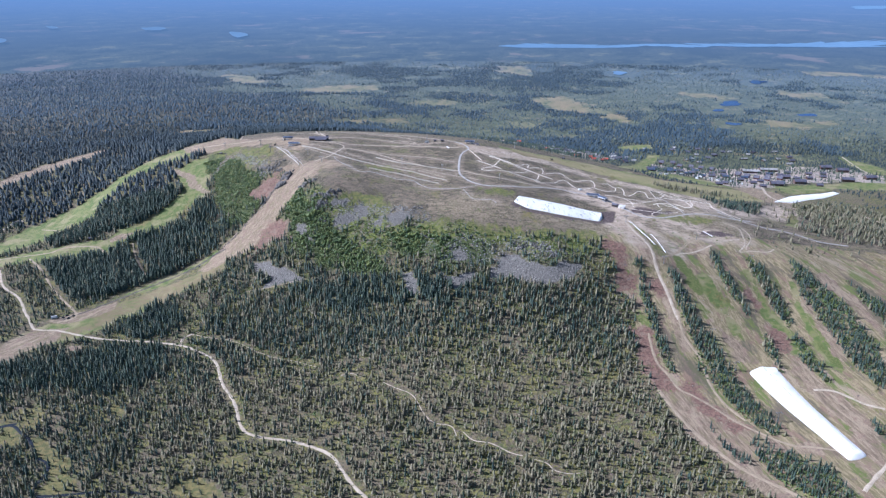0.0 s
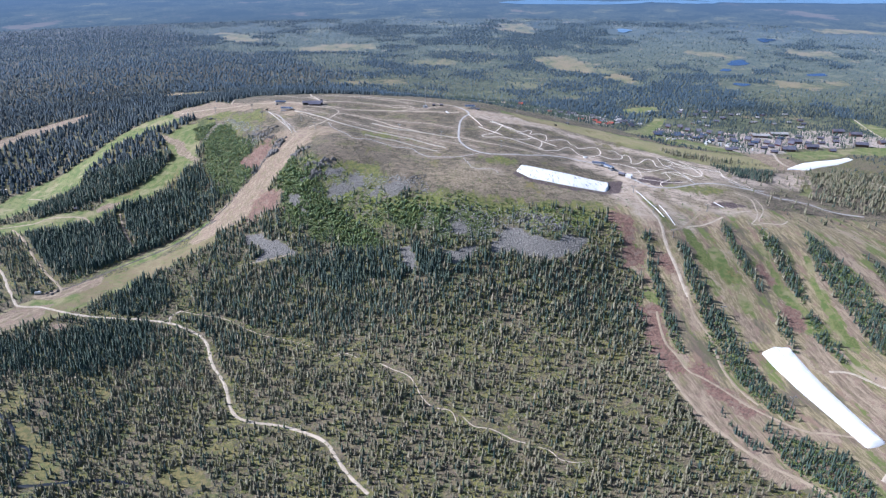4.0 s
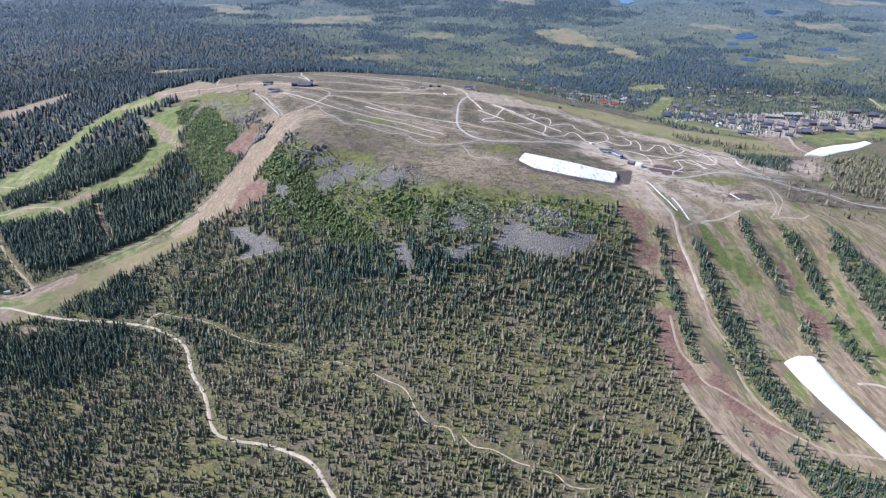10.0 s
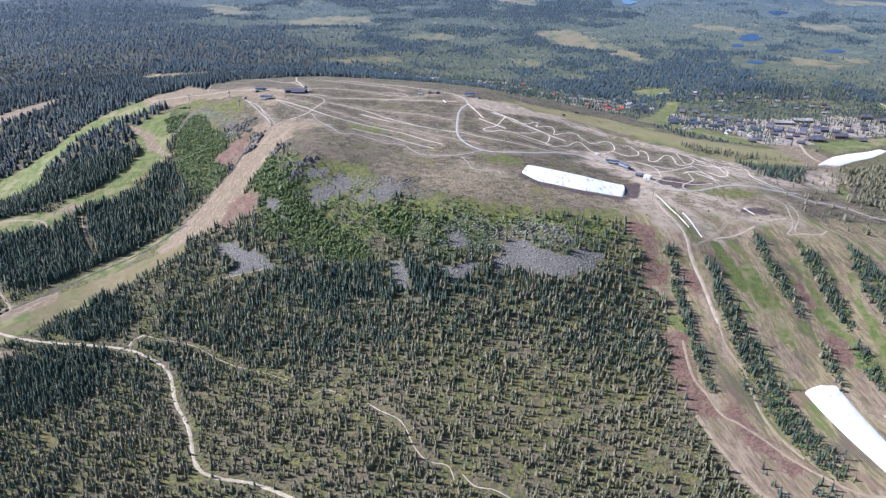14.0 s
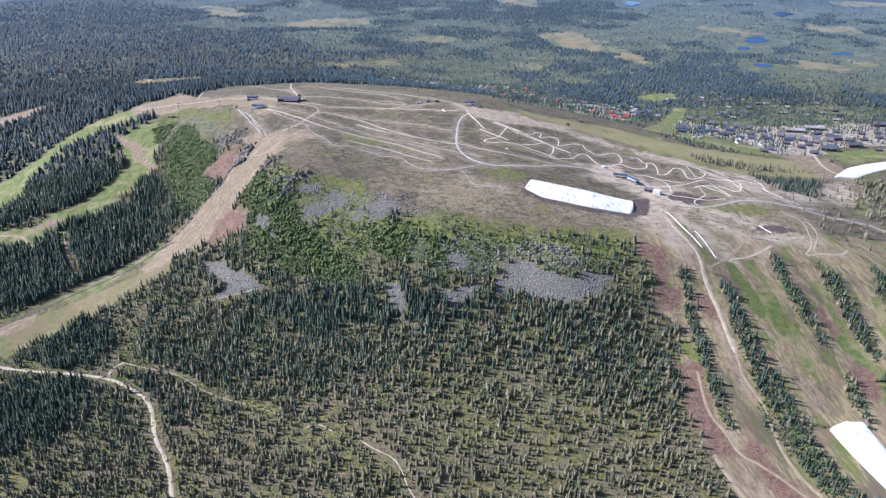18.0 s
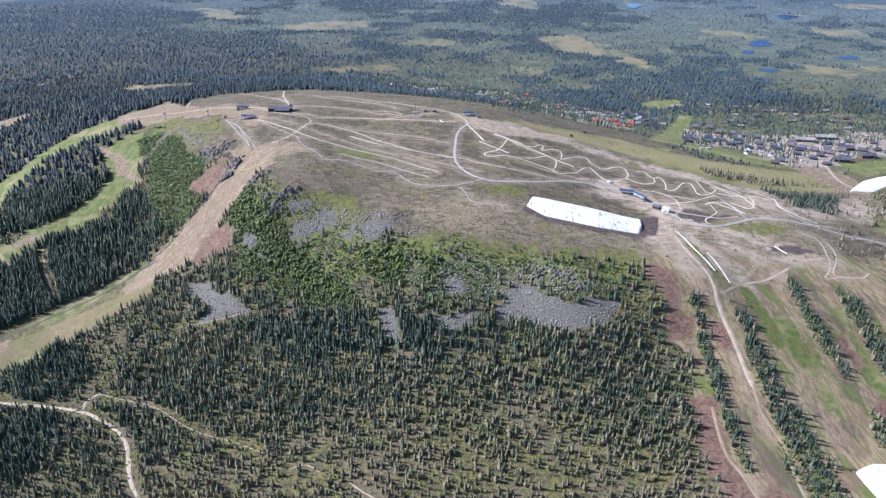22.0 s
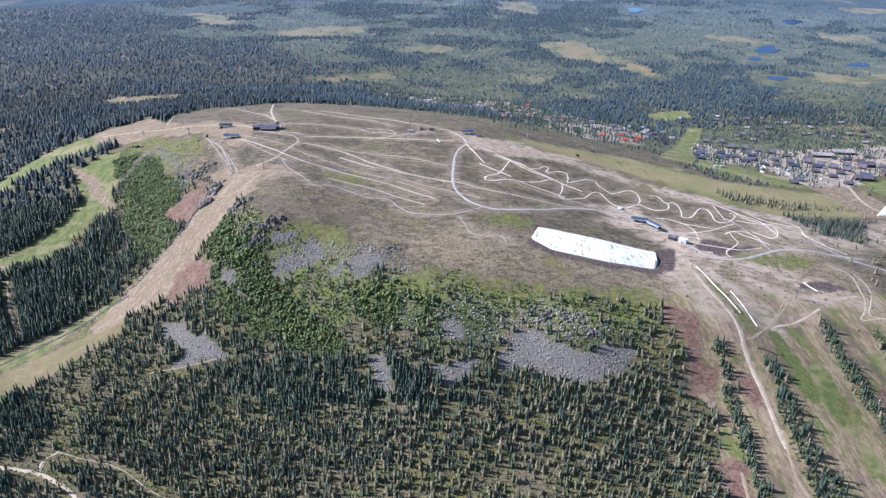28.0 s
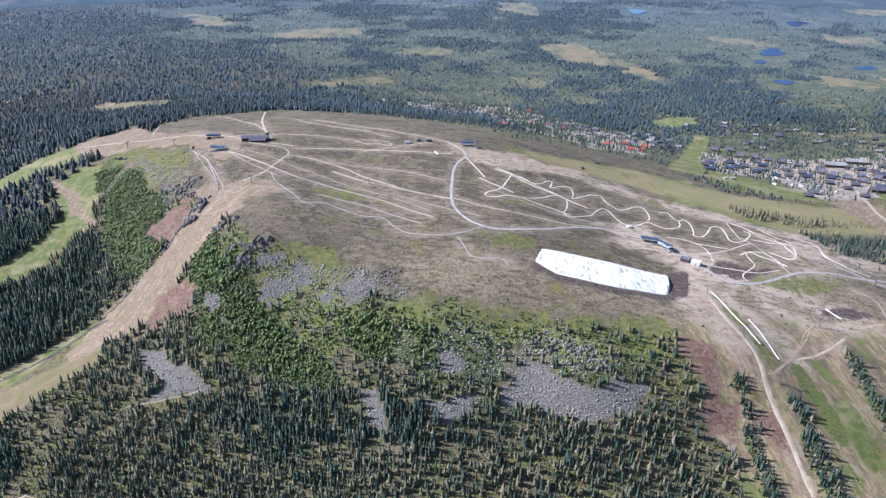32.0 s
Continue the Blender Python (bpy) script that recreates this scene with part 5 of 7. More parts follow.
def bush_shape(rng, clumps=4):
    """A leafy bush: clumps of odd size with gaps between them."""
    v, f = [], []
    for i in range(clumps):
        c = np.array([rng.normal(0, 0.28), rng.normal(0, 0.28), rng.uniform(0.25, 0.68)])
        r = rng.uniform(0.24, 0.42)
        base = len(v)
        v.append(tuple(c + (0, 0, r * 1.1)))
        v.append(tuple(c - (0, 0, r)))
        for s in range(4):
            b = 2 * math.pi * s / 4 + rng.uniform(0, 0.6)
            k = r * rng.uniform(0.7, 1.35)
            v.append((c[0] + k * math.cos(b), c[1] + k * math.sin(b), c[2] + rng.normal(0, 0.1) * r * 3))
        for s in range(4):
            f += [(base, base + 2 + s, base + 2 + (s + 1) % 4), (base + 1, base + 2 + (s + 1) % 4, base + 2 + s)]
    return np.array(v), np.array(f)


def stone_shape(rng):
    v = np.array([(1, 0, 0), (-1, 0, 0), (0, 1, 0), (0, -1, 0), (0, 0, 1), (0, 0, -1), (0.6, 0.6, 0.5), (-0.6, 0.6, 0.45), (-0.6, -0.6, 0.5), (0.6, -0.6, 0.45)], float)
    v = v * rng.uniform(0.65, 1.2, (10, 3))
    f = np.array([(0, 2, 6), (2, 1, 7), (1, 3, 8), (3, 0, 9), (4, 0, 6), (4, 6, 2), (4, 2, 7), (4, 7, 1), (4, 1, 8), (4, 8, 3), (4, 3, 9), (4, 9, 0), (5, 2, 0), (5, 1, 2), (5, 3, 1), (5, 0, 3)])
    return v, f


def scattered(name, label, category, shapes, x, y, tall, wide, material, rng, sink=0.0, kind="stuff"):
    """Many of the given shapes at x, y, joined in one mesh."""
    vs, fs, ts, n0 = [], [], [], 0
    z = height(x, y) - sink
    pick = rng.integers(0, len(shapes), len(x))
    for k, (v, f) in enumerate(shapes):
        i = np.nonzero(pick == k)[0]
        if not len(i):
            continue
        a = rng.uniform(0, 2 * math.pi, len(i))
        ca, sa = np.cos(a)[:, None], np.sin(a)[:, None]
        px = (v[None, :, 0] * ca - v[None, :, 1] * sa) * wide[i, None] + x[i, None]
        py = (v[None, :, 0] * sa + v[None, :, 1] * ca) * wide[i, None] + y[i, None]
        pz = v[None, :, 2] * tall[i, None] + z[i, None]
        vs.append(np.stack([px, py, pz], -1).reshape(-1, 3))
        fs.append((f[None] + (np.arange(len(i)) * len(v))[:, None, None]).reshape(-1, 3) + n0)
        ts.append(np.repeat(rng.uniform(0, 1, len(i)), len(v)))
        n0 += len(i) * len(v)
    return solid(name, np.vstack(vs), np.vstack(fs), material, label, category, kind, np.concatenate(ts))


RNG = np.random.default_rng(7)


def candidates(x0, x1, y0, y1, gap):
    gx, gy = np.meshgrid(np.arange(x0, x1, gap), np.arange(y0, y1, gap))
    x, y = gx.ravel(), gy.ravel()
    return x + RNG.uniform(-0.5, 0.5, len(x)) * gap, y + RNG.uniform(-0.5, 0.5, len(y)) * gap


WAY_CELLS = set()
for ob in list(scene.objects):
    if ob.name.startswith(("road", "trail")):
        for v in ob.data.vertices:
            for dx in (-1, 0, 1):
                for dy in (-1, 0, 1):
                    WAY_CELLS.add((int(v.co.x // 2.5) + dx, int(v.co.y // 2.5) + dy))


# ground trodden bare beside the ways of the open top
worn_cells = set()
for ob in list(scene.objects):
    if ob.name.startswith(("road", "trail")):
        for v in ob.data.vertices:
            if v.co.y > 930 and v.co.x > -330:
                for dx in (-1, 0, 1):
                    for dy in (-1, 0, 1):
                        worn_cells.add((int(v.co.x // 4) + dx, int(v.co.y // 4) + dy))
ground_me = bpy.data.objects["ground"].data
worn = np.zeros(len(ground_me.vertices), np.float32)
ground_me.attributes["worn"].data.foreach_get("value", worn)
for i in np.nonzero((GY > 925) & (GY < 1480) & (GX > -335) & (GX < 560))[0]:
    if (int(GX[i] // 4), int(GY[i] // 4)) in worn_cells:
        worn[i] = max(worn[i], 0.22)
ground_me.attributes["worn"].data.foreach_set("value", worn)


def off_ways(x, y):
    return np.array([(int(a // 2.5), int(b // 2.5)) not in WAY_CELLS for a, b in zip(x, y)], bool)


def keep_clear(x, y):
    """1 on open ground where no wood grows."""
    out = np.zeros(x.shape)
    for k in ("heath", "slope", "grass", "soil", "red", "scree", "bog", "town", "rim"):
        out = np.maximum(out, mask(k, x, y))
    return out


SPRUCES = [spruce_shape(RNG, 4, 6, 0.17) for _ in range(5)]
SLIM = [spruce_shape(RNG, 4, 6, 0.15) for _ in range(5)]
PINES = [spruce_shape(RNG, 4, 6, 0.235, 0.1) for _ in range(6)]
FAR_TREES = [spruce_shape(RNG, 2, 5, 0.23) for _ in range(4)]
BUSHES = [bush_shape(RNG, 3) for _ in range(8)]

# the near forest, thick on the steep belt, open on the flat
x, y = candidates(-800, 760, 385, 1230, 2.5)
clear, dark = keep_clear(x, y), mask("dark_wood", x, y)
strip, right = mask("strip", x, y), mask("right_wood", x, y)
lush, birch = mask("lush", x, y), mask("birch", x, y)
belt = smooth(740, 830, y + 0.15 * np.abs(x)) * (np.abs(x) < 330)
thick = 0.25 + 0.11 * belt + 0.16 * blots(x, y, 60, 4) + 0.16 * blots(x, y, 17, 5)
thick = np.where((x < -330) & (y < 830), 0.37 + 0.2 * blots(x, y, 30, 6), thick)
thick = thick * (1 - np.maximum(0.86 * lush, 0.93 * birch)) * (1 - 0.7 * mask("stony", x, y))
chance = np.maximum(thick * (clear < 0.45), 0.46 * dark * (mask("grass", x, y) < 0.4) * (mask("soil", x, y) < 0.4) * (birch < 0.5))
chance = np.maximum(chance, np.maximum(0.5 * strip, 0.26 * right))
chance = np.maximum(chance, 0.02 * mask("scatter", x, y))
chance = np.maximum(chance, 0.2 * mask("sparse", x, y))
chance = np.maximum(chance, 0.08 * mask("bog", x, y) * (y < 700))
take = (RNG.uniform(0, 1, len(x)) < chance) & (mask("scree", x, y) < 0.5) & (mask("rim", x, y) < 0.5)
take &= off_ways(x, y) | (RNG.uniform(0, 1, len(x)) < 0.05)
x, y, dark, strip, belt = x[take], y[take], dark[take], strip[take], belt[take]
slim = RNG.uniform(0, 1, len(x)) < np.clip(0.08 + 0.25 * np.clip(blots(x, y, 45, 8), 0, 1) + 0.45 * smooth(-250, -420, x) + dark + 0.45 * belt + 0.9 * strip + 0.35 * mask("lush", x, y), 0, 0.94)
tall = 3.6 + 7.2 * RNG.beta(1.5, 1.7, len(x)) + 2.5 * dark + 2.5 * dark * (x < -400) * (y > 900) + 1.2 * belt - 1.0 * strip
tall *= 0.72 + 0.28 * smooth(210, 120, base_height(x, y))
# a stretch of single trees in the middle of the open wood
single = (np.abs(x - 5) < 70) & (y > 640) & (y < 735)
idx = np.nonzero(single)[0][:300]
single = np.zeros(len(x), bool)
single[idx] = True
TREE_LIST = [(float(x[i]), float(y[i]), float(tall[i]), bool(slim[i])) for i in idx]
k = slim & ~single
scattered("spruce_wood", "dark green spruces standing close on the fell side", "trees", SLIM + SPRUCES[:2], x[k], y[k], tall[k] * 1.12, tall[k] * 1.1, SPRUCE, RNG, 0.2)
k = ~slim & ~single
scattered("pine_wood", "grey-green pines in open forest over heather", "trees", PINES, x[k], y[k], tall[k], tall[k], PINE, RNG, 0.2)
# thin stems under the open pines
stem = np.array([(0.018, 0, 0), (-0.009, 0.016, 0), (-0.009, -0.016, 0), (0, 0, 0.85)]), np.array([(0, 1, 3), (1, 2, 3), (2, 0, 3)])
scattered("pine_stems", "thin grey pine trunks among heather", "trunks", [stem], x[k], y[k], tall[k], tall[k], BARK, RNG, 0.2)

# bushes: birch on the steep faces, junipers between the pines and on the rim
x, y = candidates(-520, 620, 395, 1290, 2.2)
b, l = mask("birch", x, y), mask("lush", x, y)
chance = np.maximum(0.84 * b + 0.35 * b * blots(x, y, 14, 7), 0.38 * l + 0.55 * l * blots(x, y, 24, 9))
chance = np.maximum(chance, (0.12 + 0.26 * smooth(700, 830, y)) * (keep_clear(x, y) < 0.4) * (1 + wave(x, y, 30, 6)) * (y < 1010))
chance = np.maximum(chance, 0.42 * mask("strip", x, y) * (y < 1000))
chance = np.maximum(chance, 0.03 * mask("moss", x, y))
chance = np.maximum(chance, 0.02 * mask("heath", x, y) * (y < 1010) * (1 + blots(x, y, 25, 8)))
chance *= (1 - 0.8 * mask("stony", x, y))
chance *= (mask("scree", x, y) < 0.4) * (mask("soil", x, y) < 0.35) * (mask("red", x, y) < 0.6)
take = RNG.uniform(0, 1, len(x)) < chance
x, y, b = x[take], y[take], b[take]
size = RNG.uniform(0.7, 1.7, len(x)) + 0.8 * mask("strip", x, y) + (3.3 * b + 2.0 * mask("lush", x, y)) * RNG.beta(1.1, 2.3, len(x))
scattered("birch_scrub", "leafy green birch and juniper bushes on the slopes", "bushes", BUSHES, x, y, size * 1.35, size * 1.1, BIRCH, RNG, 0.25)

# woods round the foot and behind the fell
x, y = candidates(-1700, 1700, 900, 2250, 6.6)
inner = (np.abs(x) < 790) & (y < 1228)
clear = keep_clear(x, y)
thin = 1 - smooth(1750, 2250, y)
east = smooth(-250, 150, x)
stand = 1.6 * blots(x, y, 150, 1) + 0.7 * blots(x, y, 40, 15)
chance = (0.70 - 0.15 * east + (0.12 + 0.35 * east) * np.clip(stand, -1, 1)) * (clear < 0.35) * ~inner * thin
chance = np.maximum(chance, 0.42 * mask("strip", x, y) * (y > 1228))
chance = np.maximum(chance, 0.7 * mask("sparse", x, y) * (y > 1228))
take = (RNG.uniform(0, 1, len(x)) < chance) & off_ways(x, y) & (np.abs(x) < 0.66 * y + 300)
x, y, east, stand = x[take], y[take], east[take], stand[take]
tall = RNG.uniform(5.0, 9.5, len(x)) + 2.0 * (y < 1500) * (x < -150) + 2.5 * (y < 1750) * (x < -150)
tall *= np.where((x > -150) & (y < 1800), 0.75, 1.0)
pale = RNG.uniform(0, 1, len(x)) < east * np.clip(0.45 - 0.7 * stand, 0, 1) * (y > 1480)
k = ~pale
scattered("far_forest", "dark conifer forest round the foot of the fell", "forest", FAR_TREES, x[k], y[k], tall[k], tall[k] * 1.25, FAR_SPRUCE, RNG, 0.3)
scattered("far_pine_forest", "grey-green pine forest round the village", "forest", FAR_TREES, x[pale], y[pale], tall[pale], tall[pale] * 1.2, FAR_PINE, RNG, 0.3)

# the wide woods of the plain: dark spruce stands and paler pine heath, with clearings
x, y = candidates(-3300, 3300, 1650, 4560, 9.5)
k = np.abs(x) < 0.66 * y + 250
x, y = x[k], y[k]
stand = blots(x, y * 1.0, 420, 2) + 0.8 * blots(x, y, 130, 3) + 0.3 * blots(x, y, 45, 12)
upland = mask("dense", x, y)
chance = (0.27 + 0.68 * smooth(-0.15, 0.28, stand)) * (1 - upland) + (0.62 + 0.25 * blots(x, y, 70, 13)) * upland
chance *= smooth(1750, 2250, y + 300 * (stand > 0.2)) * (1 - 0.5 * smooth(3500, 4560, np.hypot(x, y))) * (mask("bog", x, y) < 0.3 + 0.5 * blots(x, y, 60, 14)) * (keep_clear(x, y) < 0.9)
chance *= (mask("town", x, y) < 0.4) * (mask("grass", x, y) < 0.4)
for p in PONDS:
    chance = np.where(inside(p, x, y + 40) > -60, 0.0, chance)
take = RNG.uniform(0, 1, len(x)) < chance
x, y, stand, upland = x[take], y[take], stand[take], upland[take]
tall = RNG.uniform(6.0, 11.0, len(x))
dark = RNG.uniform(0, 1, len(x)) < np.clip(0.12 + 0.9 * smooth(0.0, 0.4, stand) + 0.6 * upland, 0, 1)
tall *= np.where(dark, 1.1, 0.85)
CONES = [spruce_shape(RNG, 1, 4, 0.3) for _ in range(4)]
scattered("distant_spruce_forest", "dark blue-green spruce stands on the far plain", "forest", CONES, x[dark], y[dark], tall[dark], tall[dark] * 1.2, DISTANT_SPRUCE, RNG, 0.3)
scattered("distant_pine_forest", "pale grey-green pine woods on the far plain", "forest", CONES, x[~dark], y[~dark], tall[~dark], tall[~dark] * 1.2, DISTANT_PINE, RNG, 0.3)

x, y = candidates(-460, 460, -40, 386, 6.6)
take = RNG.uniform(0, 1, len(x)) < 0.62 + 0.3 * wave(x, y, 40, 3)
x, y = x[take], y[take]
tall = RNG.uniform(4.0, 8.5, len(x))
scattered("plain_pine_forest", "open grey-green pine forest on the flat land", "forest", FAR_TREES, x, y, tall, tall * 1.2, PINE, RNG, 0.3)

# low heather and crowberry tufts over the open top
x, y = candidates(-400, 640, 900, 1480, 3.6)
hth = mask("heath", x, y)
chance = hth * np.clip(0.12 + 0.7 * blots(x, y, 26, 16) + 0.3 * blots(x, y, 9, 17), 0, 0.8) * (1 - mask("worn", x, y)) * (mask("soil", x, y) < 0.3) * (mask("dirt", x, y) < 0.3) * (mask("grass", x, y) < 0.4)
take = (RNG.uniform(0, 1, len(x)) < chance) & off_ways(x, y)
x, y = x[take], y[take]
TUFTS = [bush_shape(RNG, 1) for _ in range(6)]
size = RNG.uniform(0.5, 1.5, len(x)) * RNG.choice([0.7, 1, 1.5], len(x))
scattered("heather_tufts", "low dark heather and crowberry tufts on the heath", "heather", TUFTS, x, y, size * 0.55, size * 1.3, HEATHER, RNG, 0.15)

# ---- boulders ----
STONES = [stone_shape(RNG) for _ in range(8)]
x, y = candidates(-330, 260, 780, 1130, 1.35)
x, y = x + RNG.normal(0, 0.7, len(x)), y + RNG.normal(0, 0.7, len(y))
m = mask("scree", x, y)
take = RNG.uniform(0, 1, len(x)) < 0.62 * smooth(0.3, 0.9, m) + 0.05 * (m > 0.05) + 0.03 * mask("lush", x, y) 
x, y = x[take], y[take]
size = RNG.uniform(0.3, 0.85, len(x)) * RNG.choice([0.8, 1, 1, 1.7], len(x))
scattered("boulder_field", "grey angular boulders of bare scree on the slope", "boulders", STONES, x, y, size * 0.7, size, STONE, RNG, 0.1)
x, y = candidates(-440, 260, 800, 1330, 2.0)
m = mask("stony", x, y)
take = (RNG.uniform(0, 1, len(x)) < 0.85 * m * (1 + wave(x, y, 7, 2))) & (mask("scree", x, y) < 0.4)
x, y = x[take], y[take]
size = RNG.uniform(0.5, 1.2, len(x)) * RNG.choice([0.8, 1, 1.5], len(x))
scattered("rim_rocks", "pale lichen-covered rocks along the edge of the heath", "rocks", STONES, x, y, size * 0.9, size, PALE_STONE, RNG, 0.15)
x, y = candidates(-260, 560, 640, 1200, 6.0)
take = (RNG.uniform(0, 1, len(x)) < 0.10) & (mask("soil", x, y) < 0.3)
x, y = x[take], y[take]
size = RNG.uniform(0.3, 0.9, len(x))
scattered("loose_stones", "pale lichen-grey stones lying about the heath", "stones", STONES, x, y, size * 0.6, size, STONE, RNG, 0.1)


STONE_MESHES = []
for v, f in STONES:
    ob = solid("boulder", v, f, CRAG)
    STONE_MESHES.append(ob.data)
    bpy.data.objects.remove(ob)


def outcrop(cx, cy, count, reach, big, seed):
    rng = np.random.default_rng(seed)
    ob = thing("rock_outcrop", "dark craggy rock outcrop on the fell's rim", "rock", cx, cy, 0, 0, "rim crags")
    base = ob.matrix_world.translation
    for k in range(count):
        x, y, size = rng.normal(cx, reach), rng.normal(cy, reach * 0.6), rng.uniform(0.5, 1.0) * big * (1.55 if cx < -150 else 1.2)
        st = new("boulder", STONE_MESHES[int(rng.integers(0, len(STONE_MESHES)))])
        st.parent = ob
        st.matrix_basis = Matrix.Translation(Vector((x, y, h(x, y) - 0.3 * size)) - base) @ Euler((rng.normal(0, 0.3), rng.normal(0, 0.3), rng.uniform(0, 6))).to_matrix().to_4x4() @ Matrix.Diagonal((size * 0.9, size * 0.9, size * 1.5, 1))


for i, (cx, cy, n, reach, big) in enumerate([
        (-222, 1092, 16, 5, 2.4), (-211, 1094, 12, 4, 2.2), (-182, 1047, 22, 6, 2.6), (-168, 1051, 16, 5, 2.2), (-186, 1030, 18, 5, 2.4),
        (-261, 1140, 20, 4, 2.6), (-268, 1125, 22, 4, 2.8), (-258, 1152, 12, 3, 2.0), (-300, 1190, 24, 9, 2.0), (-283, 1199, 18, 7, 1.8),
        (96, 925, 14, 4, 1.9), (108, 914, 16, 5, 1.9), (123, 910, 18, 5, 2.0), (138, 905, 18, 5, 2.0), (150, 894, 20, 5, 2.2), (160, 901, 12, 4, 1.8),
        (9, 923, 12, 3, 1.6), (-75, 1004, 10, 3, 1.5), (-37, 1005, 16, 6, 1.4),
        (-200, 1048, 16, 4, 2.4), (-188, 1033, 18, 4, 2.6), (-197, 1026, 14, 4, 2.2), (-223, 1090, 14, 4, 2.2), (-180, 1008, 10, 4, 1.8), (-420, 1314, 10, 4, 2.0),
        (-311, 1192, 18, 5, 2.2), (-295, 1182, 16, 5, 2.2), (-280, 1171, 12, 4, 1.8), (-293, 1104, 14, 4, 2.0), (-48, 1001, 20, 6, 1.6), (104, 913, 14, 4, 2.2)]):
    outcrop(cx, cy, n, reach, big, 50 + i)

BANK = [(-263, 1157), (-271, 1136), (-278, 1120), (-286, 1106), (-297, 1095), (-315, 1085), (-329, 1073), (-347, 1064), (-372, 1050), (-395, 1030), (-430, 1000), (-458, 966), (-486, 933), (-509, 903)]
p = np.array(BANK, float)
s = np.concatenate([[0], np.cumsum(np.hypot(*np.diff(p, axis=0).T))])
t = s[-1] * RNG.uniform(0, 1, 620) ** 1.3
x, y = np.interp(t, s, p[:, 0]) + RNG.normal(0, 1.1, 620), np.interp(t, s, p[:, 1]) + RNG.normal(0, 1.1, 620)
size = RNG.uniform(0.5, 1.3, 620) * np.interp(t, [0, s[-1]], [1.3, 0.55])
scattered("rock_bank", "dark broken rock bank beside the earthen ski run", "rock", STONES, x, y, size, size, CRAG, RNG, 0.2)


# ---- single trees, each with trunk and crown ----
def tree_makers():
    protos = {}
    for slim_kind in (True, False):
        for v in range(4):
            r = np.random.default_rng(100 + v + 10 * slim_kind)
            crown = spruce_shape(r, 9, 10, 0.14) if slim_kind else spruce_shape(r, 8, 10, 0.22, 0.1)
            root = new("spruce_tree" if slim_kind else "pine_tree")
            root.empty_display_size = 0.1
            bm = bmesh.new()
            tube(bm, (0, 0, -0.03), (0, 0, 0.93), 0.018, 0.004, 7)
            for k in range(6):
                a, z = 2.4 * k, 0.25 + 0.1 * k
                tube(bm, (0, 0, z), (0.12 * math.cos(a), 0.12 * math.sin(a), z + 0.03), 0.005, 0.002, 4)
            part("trunk", bm, BARK, root, "grey bark trunk")
            c = solid("crown", *crown, SPRUCE if slim_kind else PINE, "", "")
            c.parent = root
            tagged(root, "slim dark green spruce in heather" if slim_kind else "grey-green pine standing in open heather", "tree", "trees of the open wood")
            protos[slim_kind, v] = root
    return protos


PROTOS = tree_makers()
used = set()
for i, (tx, ty, tt, sl) in enumerate(TREE_LIST):
    key = (sl, i % 4)
    m = pose(tx, ty, h(tx, ty) - 0.1, 0, 0, (i * 77) % 360)
    if key in used:
        ob = copy_thing(PROTOS[key], m)
    else:
        used.add(key)
        ob = PROTOS[key]
        ob.matrix_world = m
    ob.scale = (tt, tt, tt * (1.1 if sl else 1.0))


# ---- snow stores under white covers ----
def covered_pile(label, outline, top, ribs, cover=TARP):
    p = np.array(outline, float)
    q = np.roll(p, -1, axis=0)
    pts = np.vstack([a + (b - a) * np.linspace(0, 1, max(2, int(np.hypot(*(b - a)) / 1.4)), endpoint=False)[:, None] for a, b in zip(p, q)])
    for _ in range(4):
        pts = (np.roll(pts, 1, axis=0) + 2 * pts + np.roll(pts, -1, axis=0)) / 4
    c = pts.mean(0)
    axis = np.linalg.svd(pts - c, full_matrices=False)[2][0]
    along = (pts - c) @ axis
    reach = np.abs(along).max()
    spine = c + np.outer(np.clip(along, -0.92 * reach, 0.92 * reach), axis)
    n, rings = len(pts), [0.0, 0.06, 0.14, 0.24, 0.36, 0.5, 0.66, 0.82, 0.94]
    v, f = [], []
    for s in rings:
        xy = pts + (spine - pts) * s
        rise = top * (1 - (1 - min(1.0, s / 0.8)) ** 1.5)
        run = (xy - c) @ axis
        crease = (0.16 + 0.30 * smooth(0.35, 0.9, np.abs(run) / reach)) * np.sin(run * 2 * math.pi / ribs) ** 6 * min(1, s * 6) + 0.22 * wave(xy[:, 0], xy[:, 1], 4, 3) * min(1, s * 4)
        v.append(np.column_stack([xy, height(xy[:, 0], xy[:, 1]) + rise + crease - (0.3 if s == 0 else 0)]))
    v = np.vstack(v)
    for r in range(len(rings) - 1):
        for i in range(n):
            a, b = r * n + i, r * n + (i + 1) % n
            f += [(a, b, b + n), (a, b + n, a + n)]
    last = (len(rings) - 1) * n
    for i in range(n // 2 - 1):
        f += [(last + i, last + i + 1, last + n - 2 - i), (last + i, last + n - 2 - i, last + n - 1 - i)]
    ob = solid("snow_store", v, np.array(f), cover, label, "snow store")
    ob.data.polygons.foreach_set("use_smooth", np.ones(len(f), bool))
    return ob


